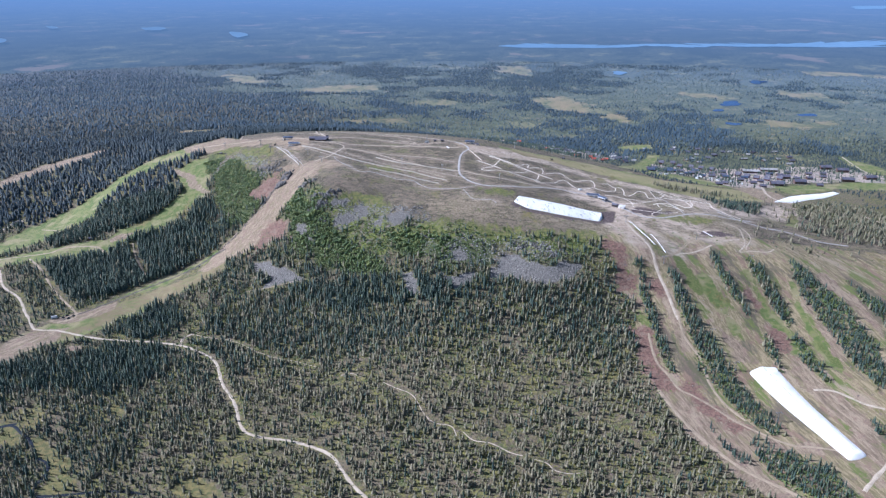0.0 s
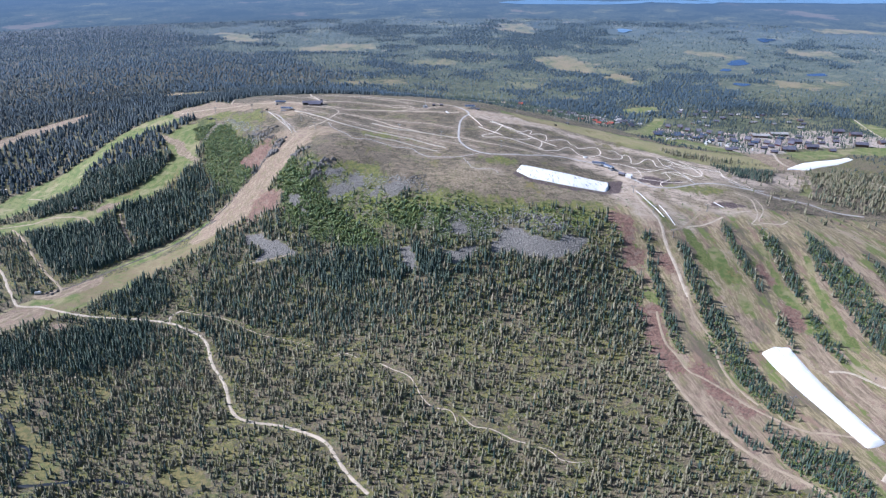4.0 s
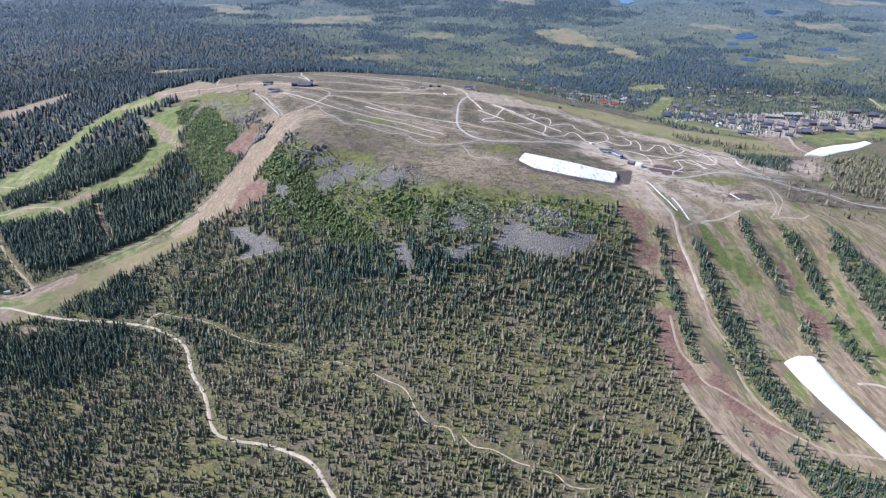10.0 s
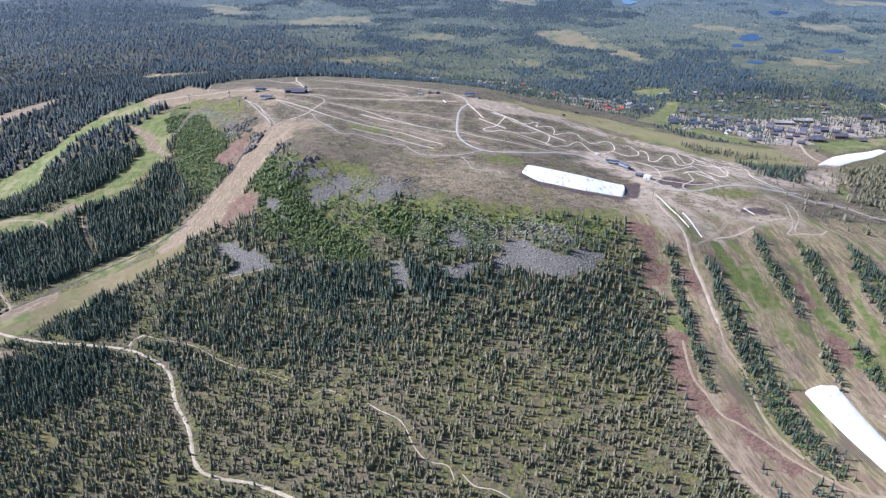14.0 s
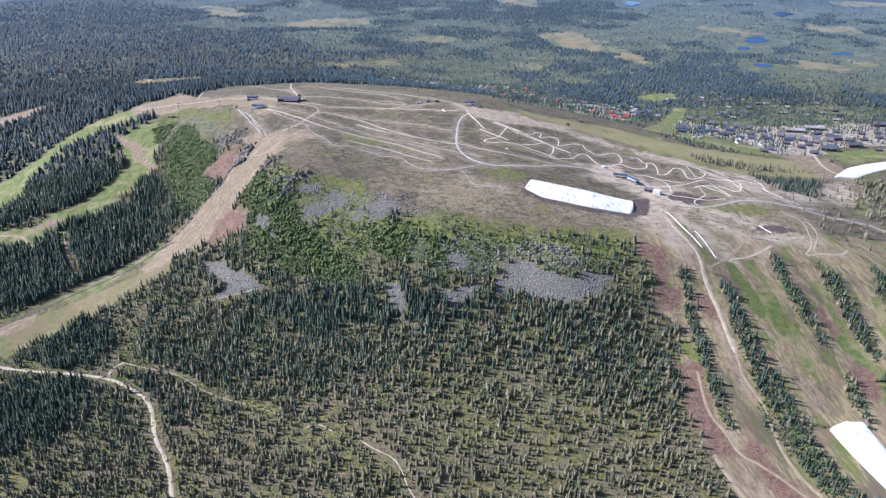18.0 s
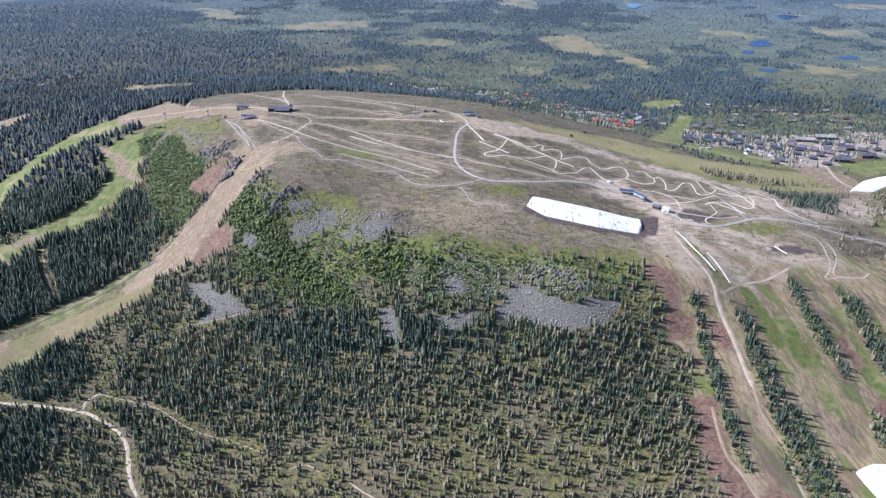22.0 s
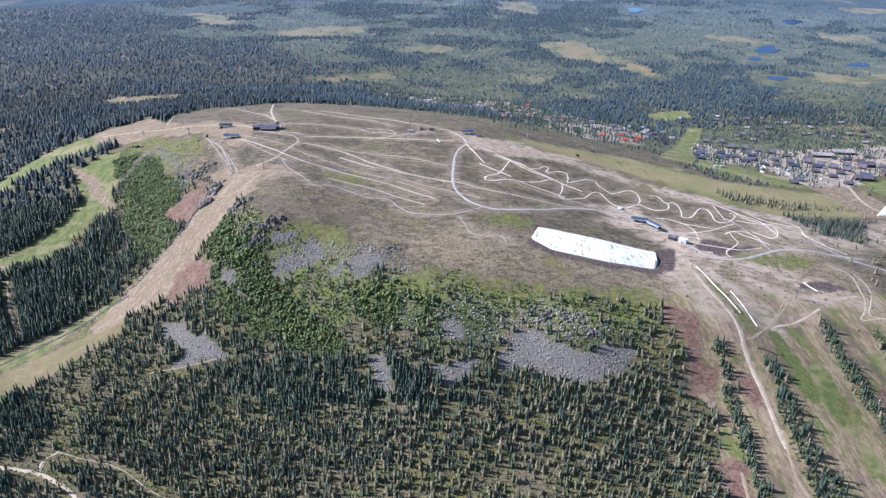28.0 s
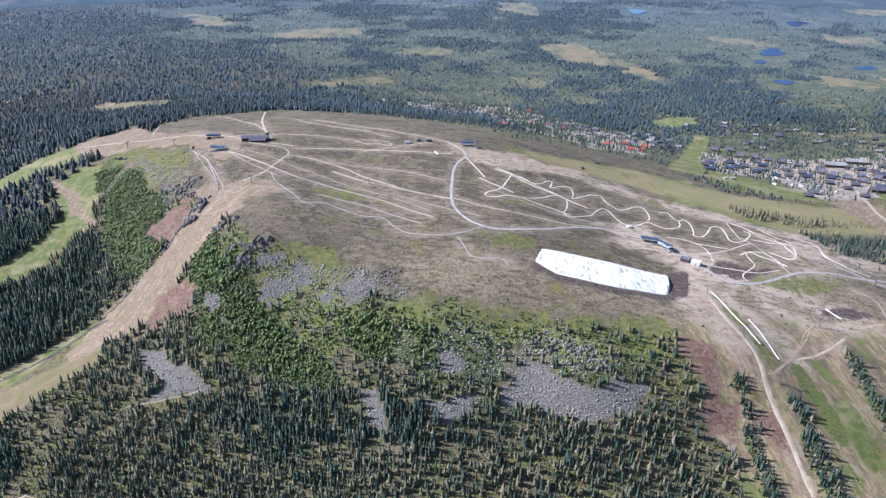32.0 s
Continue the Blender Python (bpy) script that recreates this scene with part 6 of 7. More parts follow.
covered_pile("long snow store under white wrinkled covers on the heath", [(103, 1015), (122, 998), (150, 991), (179, 985), (226, 985), (233, 1000), (237, 1022), (204, 1028), (171, 1034), (132, 1039), (113, 1041)], 3.0, 4.5, CREASED)
covered_pile("narrow snow store under smooth white covers on the ski slope", [(350, 718), (367, 723), (384, 724), (399, 655), (415, 582), (405, 578), (394, 577), (372, 648)], 3.0, 22.0)
covered_pile("low white-covered snow store beside the village slope", [(582, 1208), (640, 1278), (700, 1325), (765, 1362), (780, 1355), (722, 1302), (662, 1255), (622, 1217)], 1.6, 9.0)


# ---- houses ----
def gabled(bm, w, d, z0, eave, ridge):
    v = [bm.verts.new(c) for c in ((-w / 2, -d / 2, z0), (w / 2, -d / 2, z0), (w / 2, d / 2, z0), (-w / 2, d / 2, z0), (-w / 2, -d / 2, eave), (w / 2, -d / 2, eave), (w / 2, d / 2, eave), (-w / 2, d / 2, eave), (-w / 2, 0, ridge), (w / 2, 0, ridge))]
    for q in ((3, 2, 1, 0), (0, 1, 5, 4), (2, 3, 7, 6), (1, 2, 6, 9, 5), (3, 0, 4, 8, 7), (4, 5, 9, 8), (6, 7, 8, 9)):
        bm.faces.new([v[i] for i in q])
    return bm


def roof_slabs(w, d, eave, ridge, over=0.7, thick=0.28):
    bm = bmesh.new()
    w, drop = w + 2 * over, (ridge - eave) / (d / 2) * over
    for s in (-1, 1):
        lo, hi = (s * (d / 2 + over), eave - drop), (0, ridge)
        c = [(-w / 2, *lo), (w / 2, *lo), (w / 2, *hi), (-w / 2, *hi)]
        v = [bm.verts.new((a, b, z + e)) for e in (0.03, thick) for a, b, z in c]
        for q in ((3, 2, 1, 0), (4, 5, 6, 7), (0, 1, 5, 4), (1, 2, 6, 5), (2, 3, 7, 6), (3, 0, 4, 7)):
            bm.faces.new([v[i] for i in (q if s > 0 else q[::-1])])
    return bm


def house(name, label, category, x, y, turn, w, d, eave, ridge, wall, roof, group="", panes=4):
    ob = thing(name, label, category, x, y, turn, 0.4, group)
    part("wall", gabled(bmesh.new(), w, d, -1.5, eave, ridge), wall, ob)
    top = part("roof", roof_slabs(w, d, eave, ridge), roof, ob)
    part("chimney", boxed(w * 0.15, -0.4, ridge - 0.6, w * 0.15 + 0.8, 0.4, ridge + 1.0), GREY_ROOF, top)
    for k in range(panes):
        px = -w / 2 + w * (k + 0.5) / panes
        part("window", boxed(px - 0.7, -d / 2 - 0.06, 1.0, px + 0.7, -d / 2 + 0.06, 2.3), GLASS, ob)
    part("door", boxed(w / 2 - 0.06, -0.5, 0.1, w / 2 + 0.06, 0.5, 2.2), BROWN_WOOD, ob)
    return ob


KINDS = {}


def cottage(x, y, turn, kind):
    """A village house of one of a few kinds."""
    if kind not in KINDS:
        name, label, w, d, eave, ridge, wall, roof = {
            "red": ("house", "red timber row house with steep dark roof", 11, 9, 4.6, 8.6, RED_WOOD, DARK_ROOF),
            "blue": ("house", "long house with blue-grey sheet roof beside a car park", 14, 8, 3.6, 5.8, BROWN_WOOD, BLUE_ROOF),
            "dark": ("house", "brown timber house with a dark roof", 12, 8, 3.6, 6.2, BROWN_WOOD, DARK_ROOF),
            "hall": ("hall", "wide grey-roofed village hall", 36, 18, 5.0, 7.0, BROWN_WOOD, GREY_ROOF),
            "redroof": ("house", "cottage with a bright red roof among trees", 10, 8, 3.0, 5.4, RED_WOOD, RED_ROOF),
            "cabin": ("cabin", "small brown log cabin with grey roof among trees", 9, 7.5, 2.8, 5.0, BROWN_WOOD, GREY_ROOF),
            "hotel": ("hotel", "large dark-roofed hotel wing at the slope", 24, 13, 6.0, 9.5, BROWN_WOOD, DARK_ROOF)}[kind]
        KINDS[kind] = house(name, label, name, x, y, turn, w, d, eave, ridge, wall, roof, "village houses", 6 if w > 18 else 4)
    else:
        copy_thing(KINDS[kind], pose(x, y, h(x, y) - 0.4, 0, 0, turn))


for x, y in [(515, 1656), (543, 1659), (547, 1618), (569, 1608), (588, 1594), (607, 1580)]:
    cottage(x, y, -30, "red")
for x, y in [(461, 1536), (437, 1470), (503, 1555), (480, 1497), (499, 1520), (524, 1495), (558, 1548), (549, 1478)]:
    cottage(x, y, -20 + (x % 3) * 8, "blue")
for x, y in [(572, 1483), (606, 1507), (634, 1419), (618, 1444), (634, 1373), (652, 1540), (534, 1343), (739, 1529), (760, 1494), (774, 1424), (555, 1368), (812, 1549)]:
    cottage(x, y, -25 + (x % 5) * 5, "dark")
for x, y in [(653, 1496), (668, 1482), (684, 1468), (640, 1512), (700, 1500), (720, 1486)]:
    cottage(x, y, -40, "red")
for x, y in [(690, 1566), (740, 1590)]:
    cottage(x, y, -10, "hall")
for x, y in [(735, 1502), (745, 1450), (865, 1484), (885, 1618), (909, 1589), (680, 1413), (931, 1515)]:
    cottage(x, y, -15 + (y % 4) * 6, "hotel")
for x, y in [(301, 1595), (340, 1629), (336, 1572), (356, 1575), (378, 1636), (130, 1695), (221, 1775), (258, 1779), (217, 2052), (197, 1829)]:
    cottage(x, y, (x * 7) % 60 - 30, "redroof")
for x, y in [(332, 1729), (351, 1714), (377, 1710), (318, 1741), (532, 1872), (265, 1928), (294, 1918), (76, 2029), (103, 2048), (-44, 1900), (-15, 1984), (36, 1951), (121, 1918), (178, 1931), (-89, 1946)]:
    cottage(x, y, (x * 7) % 60 - 30, "cabin")
for x, y in [(470, 1560), (445, 1510), (520, 1530), (540, 1512), (585, 1520), (600, 1480), (560, 1575), (625, 1560), (640, 1480), (700, 1440), (660, 1445), (790, 1500), (830, 1520), (770, 1560), (720, 1540), (850, 1560)]:
    cottage(x, y, -28 + (x % 7) * 5, "blue" if (x + y) % 20 == 0 else "dark")
rng = np.random.default_rng(21)
for i in range(80):
    s = rng.uniform(0, 1)
    cottage(float(-100 + 560 * s + rng.normal(0, 15)), float(2010 - 330 * s + rng.normal(0, 60)), float(rng.uniform(-40, 40)), "cabin" if i % 3 else "dark")
for i in range(26):
    cottage(float(rng.uniform(560, 880)), float(rng.uniform(1640, 1900)), float(rng.uniform(-40, 40)), "cabin" if i % 3 else "dark")


# pines standing between the houses
taken = set()
for ob in scene.objects:
    if ob.parent is None and ob.name.split(".")[0] in ("house", "cabin", "hall", "hotel", "snow_store"):
        cx, cy = ob.matrix_world.translation[:2]
        for dx in range(-2, 3):
            for dy in range(-2, 3):
                taken.add((int(cx // 6) + dx, int(cy // 6) + dy))
x, y = candidates(-200, 1000, 1280, 2150, 5.0)
chance = (0.27 + 0.10 * (y > 1700)) * mask("town", x, y) * np.clip(1 + 1.3 * blots(x, y, 40, 9), 0, 2)
chance = np.where((x > 480) & (y < 1560), chance * 0.55, chance)
take = (RNG.uniform(0, 1, len(x)) < chance) & off_ways(x, y) & np.array([(int(a // 6), int(b // 6)) not in taken for a, b in zip(x, y)])
x, y = x[take], y[take]
tall = RNG.uniform(5.0, 10.0, len(x))
scattered("village_pines", "tall dark pines between the village houses", "trees", SPRUCES + PINES[:2], x, y, tall, tall * 1.1, SPRUCE, RNG, 0.3)


# ---- summit lodge and lift stations ----
def lodge():
    ob = thing("lodge", "long dark timber summit lodge with sheet roofs", "lodge", -233, 1309, 4, 0.5)
    part("wall", gabled(bmesh.new(), 34, 9, -1.5, 4.6, 6.6), DARK_WOOD, ob, "dark timber main range")
    part("roof", roof_slabs(34, 9, 4.6, 6.6, 0.9, 0.35), DARK_ROOF, ob, "dark sheet roof")
    wing = part("wing", gabled(bmesh.new(), 20, 7, -1.5, 3.4, 4.8), BROWN_WOOD, ob, "low brown front wing")
    wing.location = (4, -8.2, 0)
    wroof = part("wing_roof", roof_slabs(20, 7, 3.4, 4.8, 0.8, 0.3), DARK_ROOF, ob, "dark felt wing roof")
    wroof.location = (4, -8.2, 0)
    part("tower", boxed(13.5, 1, 0, 17.5, 6, 8.6, bevel=0.1), DARK_WOOD, ob, "square dark stair tower")
    for k in range(8):
        part("window", boxed(-15.5 + 2.0 * k, -4.56, 1.4, -14.1 + 2.0 * k, -4.44, 3.2), GLASS, ob)
    for k in range(7):
        part("window", boxed(-4.6 + 2.6 * k, -11.78, 0.9, -2.7 + 2.6 * k, -11.64, 2.5), GLASS, ob)
    part("door", boxed(-7.2, -4.6, 0, -5.8, -4.4, 2.2), BROWN_WOOD, ob)
    part("chimney", boxed(-8, -0.5, 6.2, -7, 0.5, 8.0), GREY_ROOF, ob)
    part("terrace", boxed(-16, -12, -0.6, -6.4, -4.7, 0.3), FENCE_WOOD, ob, "weathered board terrace")


def lift_station(label, x, y, turn, long, wide, shell, skirt):
    ob = thing("lift_station", label, "lift station", x, y, turn, 0.3, "chairlift stations")
    bm = bmesh.new()
    n, prev = 10, None
    for i in range(n + 1):
        a = math.pi * i / n
        yy, zz = -wide / 2 * math.cos(a), 4.4 + 1.7 * math.sin(a) ** 0.8
        row = [bm.verts.new(c) for c in ((-long / 2 + 1.2 * (1 - math.sin(a)), yy, zz), (long / 2 - 0.3, yy, zz))]
        if prev:
            bm.faces.new((prev[0], prev[1], row[1], row[0]))
        prev = row
    bm.normal_update()
    bmesh.ops.solidify(bm, geom=bm.faces[:], thickness=0.3)
    part("roof", bm, shell, ob, "curved roof shell")
    part("skirt", boxed(-long / 2 + 1, -wide / 2 + 0.2, 3.3, long / 2 - 0.8, -wide / 2 + 0.6, 4.5, bevel=0.1), skirt, ob, "blue side panel")
    part("skirt", boxed(-long / 2 + 1, wide / 2 - 0.6, 3.3, long / 2 - 0.8, wide / 2 - 0.2, 4.5, bevel=0.1), skirt, ob, "blue side panel")
    part("nose", boxed(long / 2 - 1.6, -wide / 2 + 0.3, 3.2, long / 2 + 0.5, wide / 2 - 0.3, 5.6, bevel=0.5), WHITE_SHELL, ob, "white rounded end cap")
    part("platform", boxed(-long / 2, -wide / 2 - 0.5, -1.2, long / 2 + 1, wide / 2 + 0.5, 0.25), GREY_ROOF, ob, "grey concrete platform")
    part("booth", boxed(long / 2 - 6, wide / 2 + 0.7, -0.6, long / 2 - 2.6, wide / 2 + 3.4, 2.9, bevel=0.08), DARK_WOOD, ob, "dark timber booth")
    for sx in (-0.3, 0.3):
        bm = bmesh.new()
        tube(bm, (sx * long, 0, -0.8), (sx * long, 0, 4.4), 0.55, 0.42, 10)
        part("column", bm, STEEL, ob)
    bm = bmesh.new()
    tube(bm, (-long / 2 + 2.6, 0, 3.3), (-long / 2 + 2.6, 0, 3.6), 2.2, 2.2, 20)
    part("bull_wheel", bm, STEEL, ob)


lodge()
lift_station("curved lift station with dark blue roof on the summit", -295, 1332, 176, 19, 7, BLUE_ROOF, DARK_WOOD)
lift_station("curved lift station with white-edged blue roof by a lodge", -273, 1276, -6, 20, 7.5, BLUE_ROOF, WHITE_SHELL)
lift_station("curved blue and white lift station at a gravel junction", 46, 1299, 3, 18, 8, BLUE_ROOF, WHITE_SHELL)
lift_station("long blue lift station beside the big snow store", 235, 1088, -19, 20, 6, BLUE_ROOF, WHITE_SHELL)
lift_station("short blue lift station at a bend by the snow store", 248, 1077, -58, 17, 6, BLUE_ROOF, WHITE_SHELL)


def hut(label, x, y, turn, w, d, wall_h, wall, roof, flat=False):
    ob = thing("hut", label, "hut", x, y, turn, 0.2)
    if flat:
        part("wall", boxed(-w / 2, -d / 2, -0.8, w / 2, d / 2, wall_h, bevel=0.05), wall, ob)
        part("roof", boxed(-w / 2 - 0.2, -d / 2 - 0.2, wall_h, w / 2 + 0.2, d / 2 + 0.2, wall_h + 0.25), roof, ob)
    else:
        part("wall", gabled(bmesh.new(), w, d, -0.8, wall_h, wall_h + d * 0.25), wall, ob)
        part("roof", roof_slabs(w, d, wall_h, wall_h + d * 0.25, 0.35, 0.2), roof, ob)
    part("door", boxed(-0.5, -d / 2 - 0.06, 0.0, 0.5, -d / 2 + 0.05, 2.0), BROWN_WOOD, ob)
    part("window", boxed(w / 4 - 0.5, -d / 2 - 0.06, 1.0, w / 4 + 0.5, -d / 2 + 0.05, 1.9), GLASS, ob)


hut("dark timber shed with a dark roof by the lift", 263, 1052, -35, 9, 6, 3.2, DARK_WOOD, DARK_ROOF)
hut("white box container beside a dark shed", 272, 1046, -35, 9, 6, 4.2, WHITE_SHELL, WHITE_SHELL, True)
hut("white equipment hut at the foot of the mast", -33, 1309, 0, 7, 5, 3.0, WHITE_SHELL, GREY_ROOF, True)
hut("small dark hut on the summit heath", -18, 1318, 10, 4.5, 3.5, 2.6, DARK_WOOD, DARK_ROOF)
hut("small dark hut beside gravel on the summit", -4, 1316, -8, 5.5, 4, 3.0, DARK_WOOD, DARK_ROOF)
hut("pale wooden hut near the junction", 60, 1292, 5, 6, 4, 2.6, FENCE_WOOD, DARK_ROOF)
hut("brown timber hut between two grassy ski runs", -595, 1128, 15, 7, 5, 2.8, BROWN_WOOD, DARK_ROOF)
hut("small dark hut on the far heath run", 226, 1330, 0, 5, 4, 2.8, DARK_WOOD, DARK_ROOF)


def radio_mast(x, y, tall):
    ob = thing("radio_mast", "slender steel lattice radio mast on the summit", "mast", x, y)
    legs = [(0.55 * math.cos(a), 0.55 * math.sin(a)) for a in (0.3, 2.4, 4.5)]
    for lx, ly in legs:
        bm = bmesh.new()
        tube(bm, (lx, ly, -0.5), (lx * 0.6, ly * 0.6, tall), 0.11, 0.08, 5)
        part("leg", bm, STEEL, ob)
    bm = bmesh.new()
    for k in range(24):
        z0, z1 = k * tall / 24, (k + 1) * tall / 24
        for i in range(3):
            a, b = legs[i], legs[(i + 1) % 3]
            tube(bm, (*a, z0), (*b, z1), 0.05, 0.05, 4)
    part("bracing", bm, STEEL, ob)
    for k in range(3):
        bm = bmesh.new()
        a = 0.9 + 2.09 * k
        tube(bm, (0, 0, tall * 0.8), (16 * math.cos(a), 16 * math.sin(a), -0.4), 0.03, 0.03, 4)
        part("guy_wire", bm, STEEL, ob)
    for k in range(2):
        part("antenna", boxed(0.5, -0.2 + k, tall - 4 - 5 * k, 0.9, 0.2 + k, tall - 2 - 5 * k, bevel=0.05), WHITE_SHELL, ob)


radio_mast(-33, 1315, 36)


def lift_pylon(x, y, turn, tall):
    ob = thing("lift_pylon", "grey steel chairlift pylon with cross arm and sheaves", "pylon", x, y, turn, 0.0, "lift pylons")
    bm = bmesh.new()
    tube(bm, (0, 0, -0.5), (0, 0, tall), 0.42, 0.26, 10)
    part("shaft", bm, STEEL, ob)
    part("cross_arm", boxed(-3.0, -0.22, tall - 0.2, 3.0, 0.22, tall + 0.25, bevel=0.05), STEEL, ob)
    for s in (-2.8, 2.8):
        beam = part("sheave_beam", boxed(s - 0.18, -2.0, tall - 0.75, s + 0.18, 2.0, tall - 0.3), STEEL, ob)
        for k in range(4):
            part("sheave", tube(bmesh.new(), (s - 0.24, -1.5 + k, tall - 0.85), (s + 0.24, -1.5 + k, tall - 0.85), 0.26, 0.26, 10), RUBBER, beam, "black rubber-lined wheel")
    bm = bmesh.new()
    for s in (-0.2, 0.2):
        tube(bm, (s, -0.5, 0.6), (s, -0.5, tall), 0.04, 0.04, 4)
    for k in range(int(tall / 0.6)):
        tube(bm, (-0.2, -0.5, 0.7 + 0.6 * k), (0.2, -0.5, 0.7 + 0.6 * k), 0.03, 0.03, 4)
    part("ladder", bm, STEEL, ob)
    part("footing", boxed(-0.9, -0.9, -1.2, 0.9, 0.9, 0.25, bevel=0.08), GREY_ROOF, ob, "concrete footing")
    return ob


PYLON = lift_pylon(277, 926, 8, 10)
for x, y, turn in [(359, 956, -20), (291, 879, 8), (266, 993, 8), (302, 825, 8), (88, 1107, -55), (-72, 1182, -58), (-206, 1169, 20), (134, 1343, -40), (213, 1393, -40), (-237, 1215, 20),
                   (-244, 1167, 20), (337, 723, 10), (324, 771, 10), (352, 640, 10), (-313, 1262, 80), (-345, 1320, 80), (-420, 1345, 80), (225, 1320, -40), (-4, 1145, -58), (418, 905, -20), (470, 850, -20)]:
    copy_thing(PYLON, pose(x, y, h(x, y), 0, 0, turn))


# ---- snow fences, pipes ----
def fence(pts, gap, rail):
    p = np.array(pts, float)
    s = np.concatenate([[0], np.cumsum(np.hypot(*np.diff(p, axis=0).T))])
    n = max(2, int(s[-1] / gap))
    t = np.linspace(0, s[-1], n + 1)
    x, y = np.interp(t, s, p[:, 0]), np.interp(t, s, p[:, 1])
    z = height(x, y)
    ob = new("snow_fence")
    ob.empty_display_size = 0.1
    ob.matrix_world = pose(float(x[0]), float(y[0]), float(z[0]))
    tagged(ob, "weathered grey board snow fence across the heath", "fence", "snow fences")
    o = Vector((x[0], y[0], z[0]))
    bm = bmesh.new()
    tube(bm, (0, 0, -0.3), (0, 0, 1.6), 0.09, 0.08, 6)
    first = part("post", bm, FENCE_WOOD, ob)
    for i in range(n + 1):
        c = first if i == 0 else first.copy()
        if i:
            scene.collection.objects.link(c)
        c.location = Vector((x[i], y[i], z[i])) - o
    for i in range(n):
        a, b = Vector((x[i], y[i], z[i])) - o, Vector((x[i + 1], y[i + 1], z[i + 1])) - o
        d, up = b - a, Vector((0, 0, 1))
        side = Vector((-d.y, d.x, 0)).normalized() * 0.05
        for k in range(rail):
            bm = bmesh.new()
            z0 = 0.25 + 1.3 * k / rail
            v = [bm.verts.new(q + up * zz + sd) for sd in (side, -side) for q, zz in ((a, z0), (b, z0), (b, z0 + 1.25 / rail), (a, z0 + 1.25 / rail))]
            for q in ((0, 1, 2, 3), (7, 6, 5, 4), (0, 4, 5, 1), (1, 5, 6, 2), (2, 6, 7, 3), (3, 7, 4, 0)):
                bm.faces.new([v[j] for j in q])
            part("board", bm, FENCE_WOOD, ob)


for pts in ([(-257, 1264), (-159, 1190), (-51, 1135), (3, 1100)], [(-124, 1142), (-75, 1123), (-9, 1088)], [(43, 1255), (64, 1202)], [(57, 1198), (95, 1167)],
            [(81, 1232), (120, 1201), (181, 1157)], [(99, 1156), (156, 1129)], [(-306, 1281), (-244, 1170)], [(-119, 1219), (-71, 1185), (15, 1142)]):
    fence(pts, 5.0, 2)


def white_pipe(pts, r):
    p = np.array(pts, float)
    n = max(6, int(np.hypot(*(p[-1] - p[0])) / 2.5))
    t = np.linspace(0, 1, n)
    x, y = np.interp(t, np.linspace(0, 1, len(p)), p[:, 0]) + 0.5 * wave(t * 60, t * 0, 9), np.interp(t, np.linspace(0, 1, len(p)), p[:, 1])
    z = height(x, y) + r * 0.85
    ob = new("white_pipe")
    ob.empty_display_size = 0.1
    ob.matrix_world = pose(float(x[0]), float(y[0]), float(z[0]))
    tagged(ob, "long white wrapped pipe lying on worn ground", "pipe", "white pipes")
    o = Vector((x[0], y[0], z[0]))
    for i in range(n - 1):
        bm = bmesh.new()
        tube(bm, Vector((x[i], y[i], z[i])) - o, Vector((x[i + 1], y[i + 1], z[i + 1])) - o, r, r * 0.96, 8)
        part("section", bm, WHITE_SHELL, ob)


white_pipe([(272, 998), (281, 958), (290, 920)], 0.5)
white_pipe([(293, 956), (298, 930), (301, 905)], 0.42)
white_pipe([(378, 984), (387, 970)], 0.55)
white_pipe([(4, 1275), (8, 1266)], 0.8)


# ---- vehicles ----
def vehicle(name, label, x, y, turn, long, wide, tall, paint, cab=0.62, group=""):
    ob = thing(name, label, name.replace("_", " "), x, y, turn, 0.0, group)
    part("body", boxed(-long / 2, -wide / 2, 0.35, long / 2, wide / 2, tall * 0.58, bevel=0.12), paint, ob)
    part("cabin", boxed(-long / 2 * cab - 0.2, -wide / 2 + 0.1, tall * 0.56, long / 2 * cab, wide / 2 - 0.1, tall, bevel=0.18), paint if tall > 2 else GLASS, ob)
    for sx in (-0.32, 0.32):
        for sy in (-1, 1):
            bm = bmesh.new()
            tube(bm, (sx * long, sy * (wide / 2 - 0.1), 0.33), (sx * long, sy * (wide / 2 + 0.05), 0.33), 0.33, 0.33, 12)
            part("wheel", bm, RUBBER, ob)
    return ob


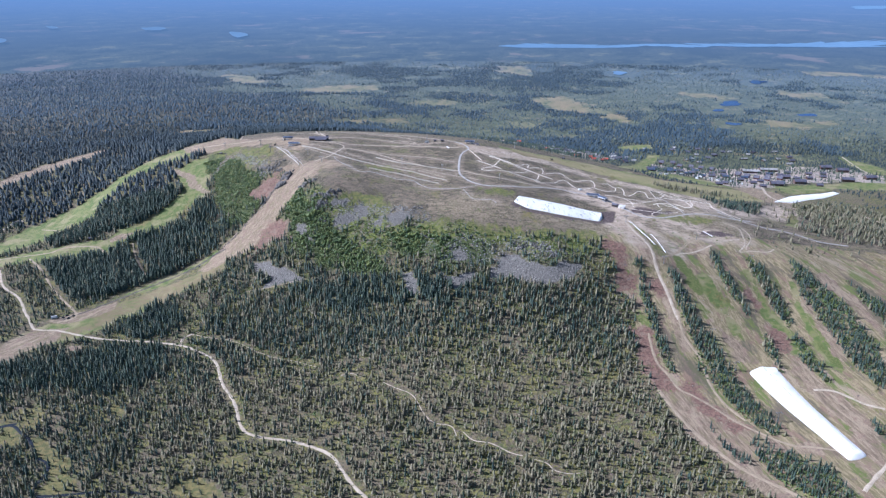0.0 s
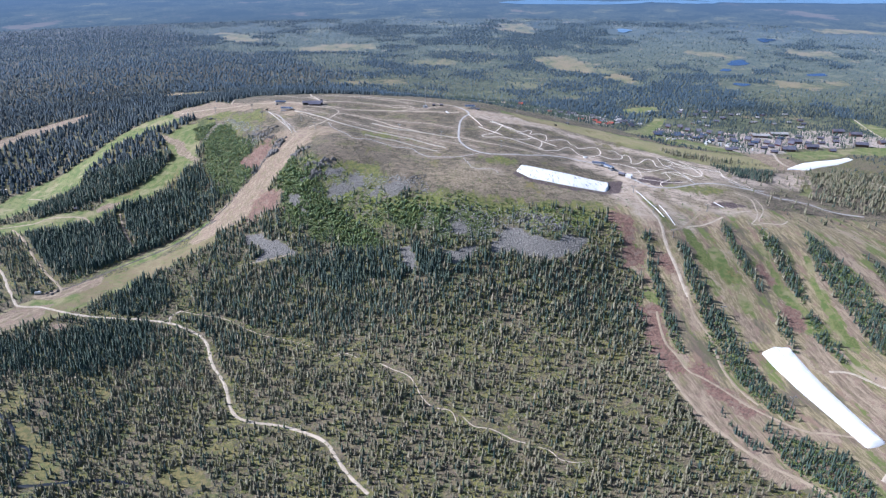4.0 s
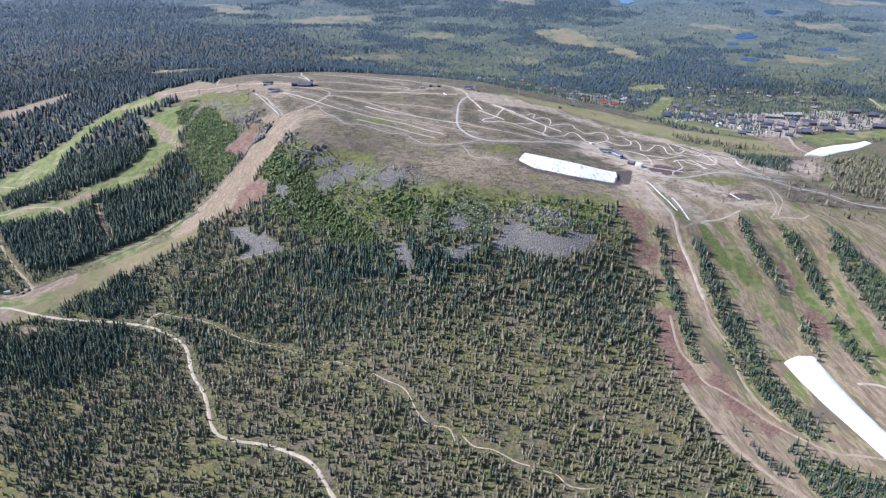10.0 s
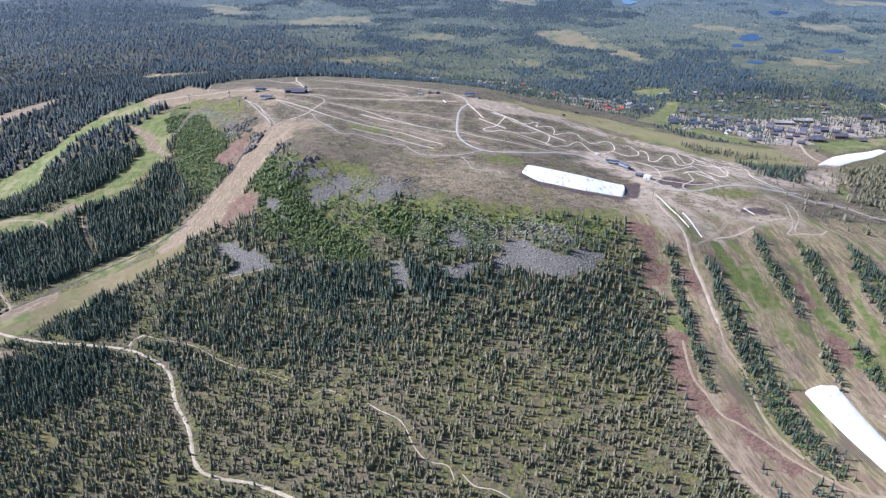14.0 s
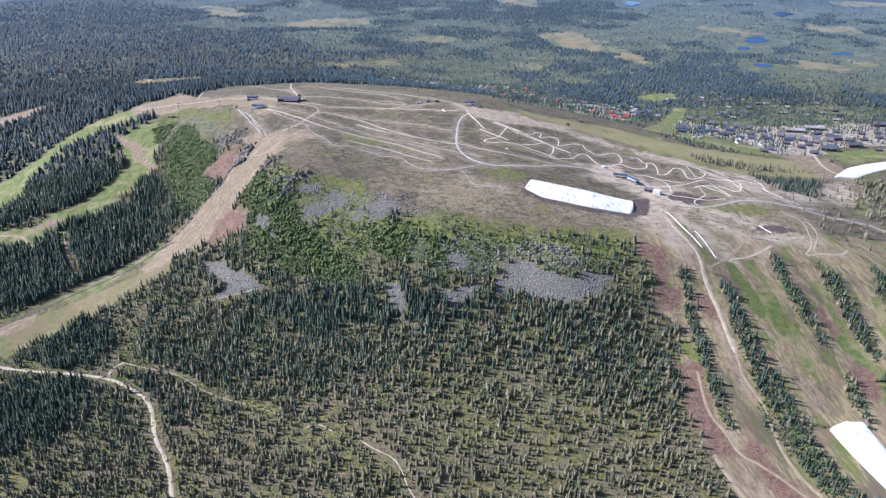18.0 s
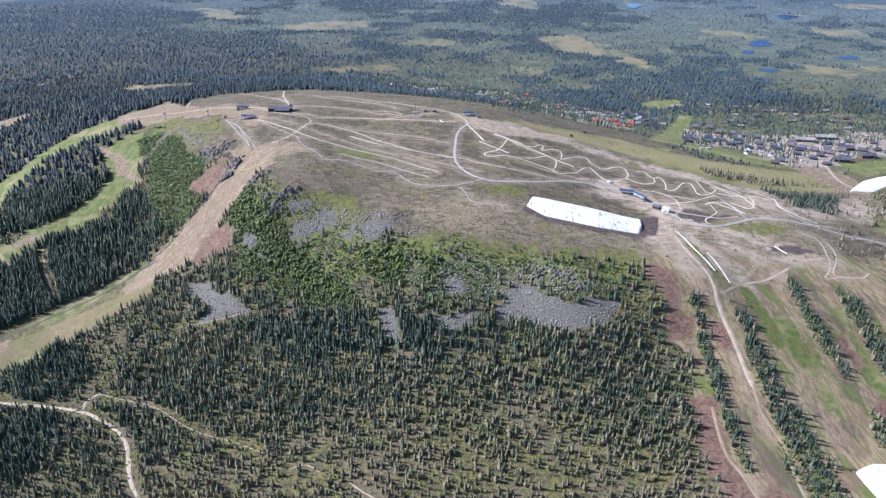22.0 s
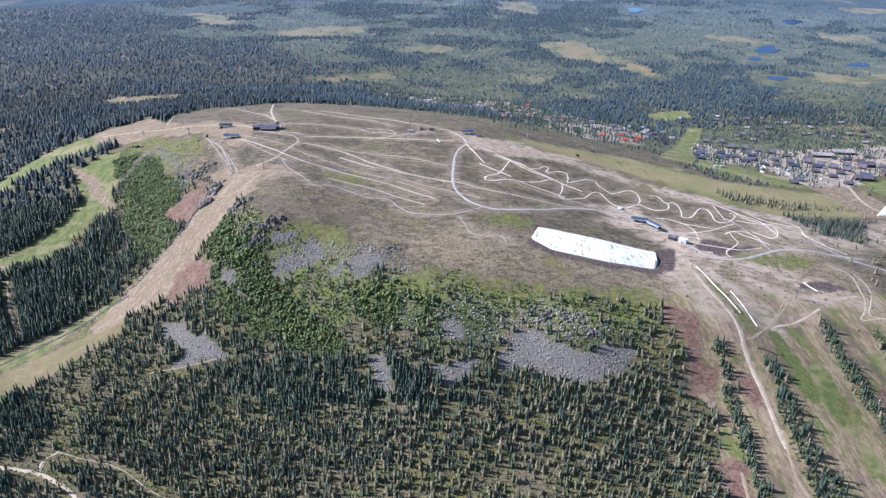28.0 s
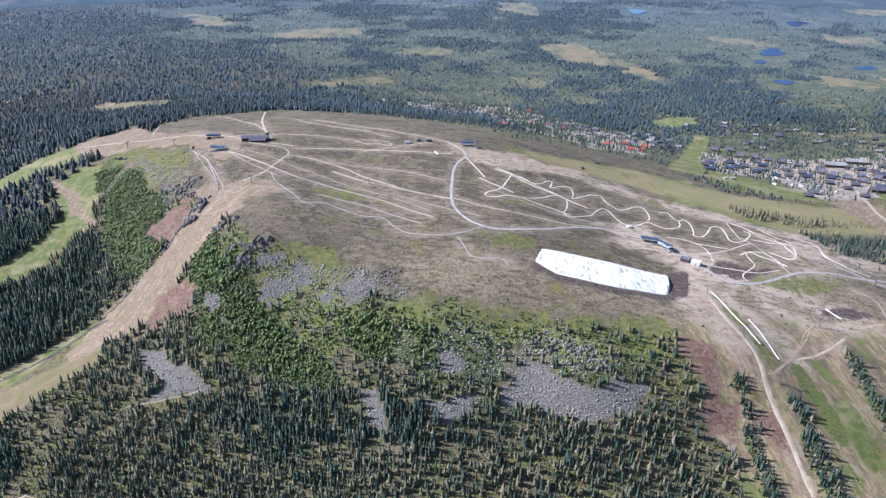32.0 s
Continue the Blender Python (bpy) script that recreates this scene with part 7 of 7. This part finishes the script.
vehicle("van", "white van parked in a gravel yard at the forest edge", -541, 890, 15, 8.0, 3.0, 3.4, CAR_LIGHT, 0.9)
for x, y, t in [(-530, 892, 70), (-527, 897, 60), (-522, 890, 65), (-518, 897, 75)]:
    vehicle("car", "dark car parked in a gravel yard", x, y, t, 4.5, 1.9, 1.55, CAR_DARK, 0.55, "parked cars")
camper = vehicle("camper_van", "white camper parked on the village car park", 435, 1396, 20, 7.5, 2.6, 3.1, CAR_LIGHT, 0.92, "campers")
for i, (x, y) in enumerate([(449, 1405), (524, 1434), (537, 1452), (555, 1443), (572, 1442), (542, 1406), (556, 1408), (590, 1420), (598, 1387), (510, 1398), (495, 1448)]):
    copy_thing(camper, pose(x, y, h(x, y), 0, 0, (i * 53) % 180))


def groomer(x, y, turn):
    ob = thing("tracked_machine", "dark tracked digging machine parked on bare ground", "machine", x, y, turn)
    for s in (-1.1, 1.1):
        part("track", boxed(-2.0, s - 0.35, 0.0, 2.0, s + 0.35, 0.9, bevel=0.25), RUBBER, ob)
    part("body", boxed(-1.7, -1.1, 0.85, 1.3, 1.1, 1.9, bevel=0.12), CAR_DARK, ob)
    part("cab", boxed(-0.2, -0.8, 1.8, 1.2, 0.8, 3.2, bevel=0.15), GLASS, ob)
    bm = bmesh.new()
    tube(bm, (1.2, 0, 1.6), (3.4, 0, 3.6), 0.22, 0.18, 6)
    tube(bm, (3.4, 0, 3.6), (4.6, 0, 1.2), 0.18, 0.14, 6)
    part("boom", bm, CAR_DARK, ob)
    part("bucket", boxed(4.2, -0.5, 0.5, 5.1, 0.5, 1.3, bevel=0.12), STEEL, ob)


groomer(-313, 1298, 30)
groomer(198, 1287, 200)
tank = thing("water_tank", "low round white tank on the heath", "tank", 221, 1122)
bm = bmesh.new()
tube(bm, (0, 0, -0.4), (0, 0, 1.7), 3.2, 3.1, 24)
part("shell", bm, WHITE_SHELL, tank)
bm = bmesh.new()
tube(bm, (0, 0, 1.7), (0, 0, 2.2), 3.1, 0.6, 24)
part("lid", bm, PALE_WALL, tank)
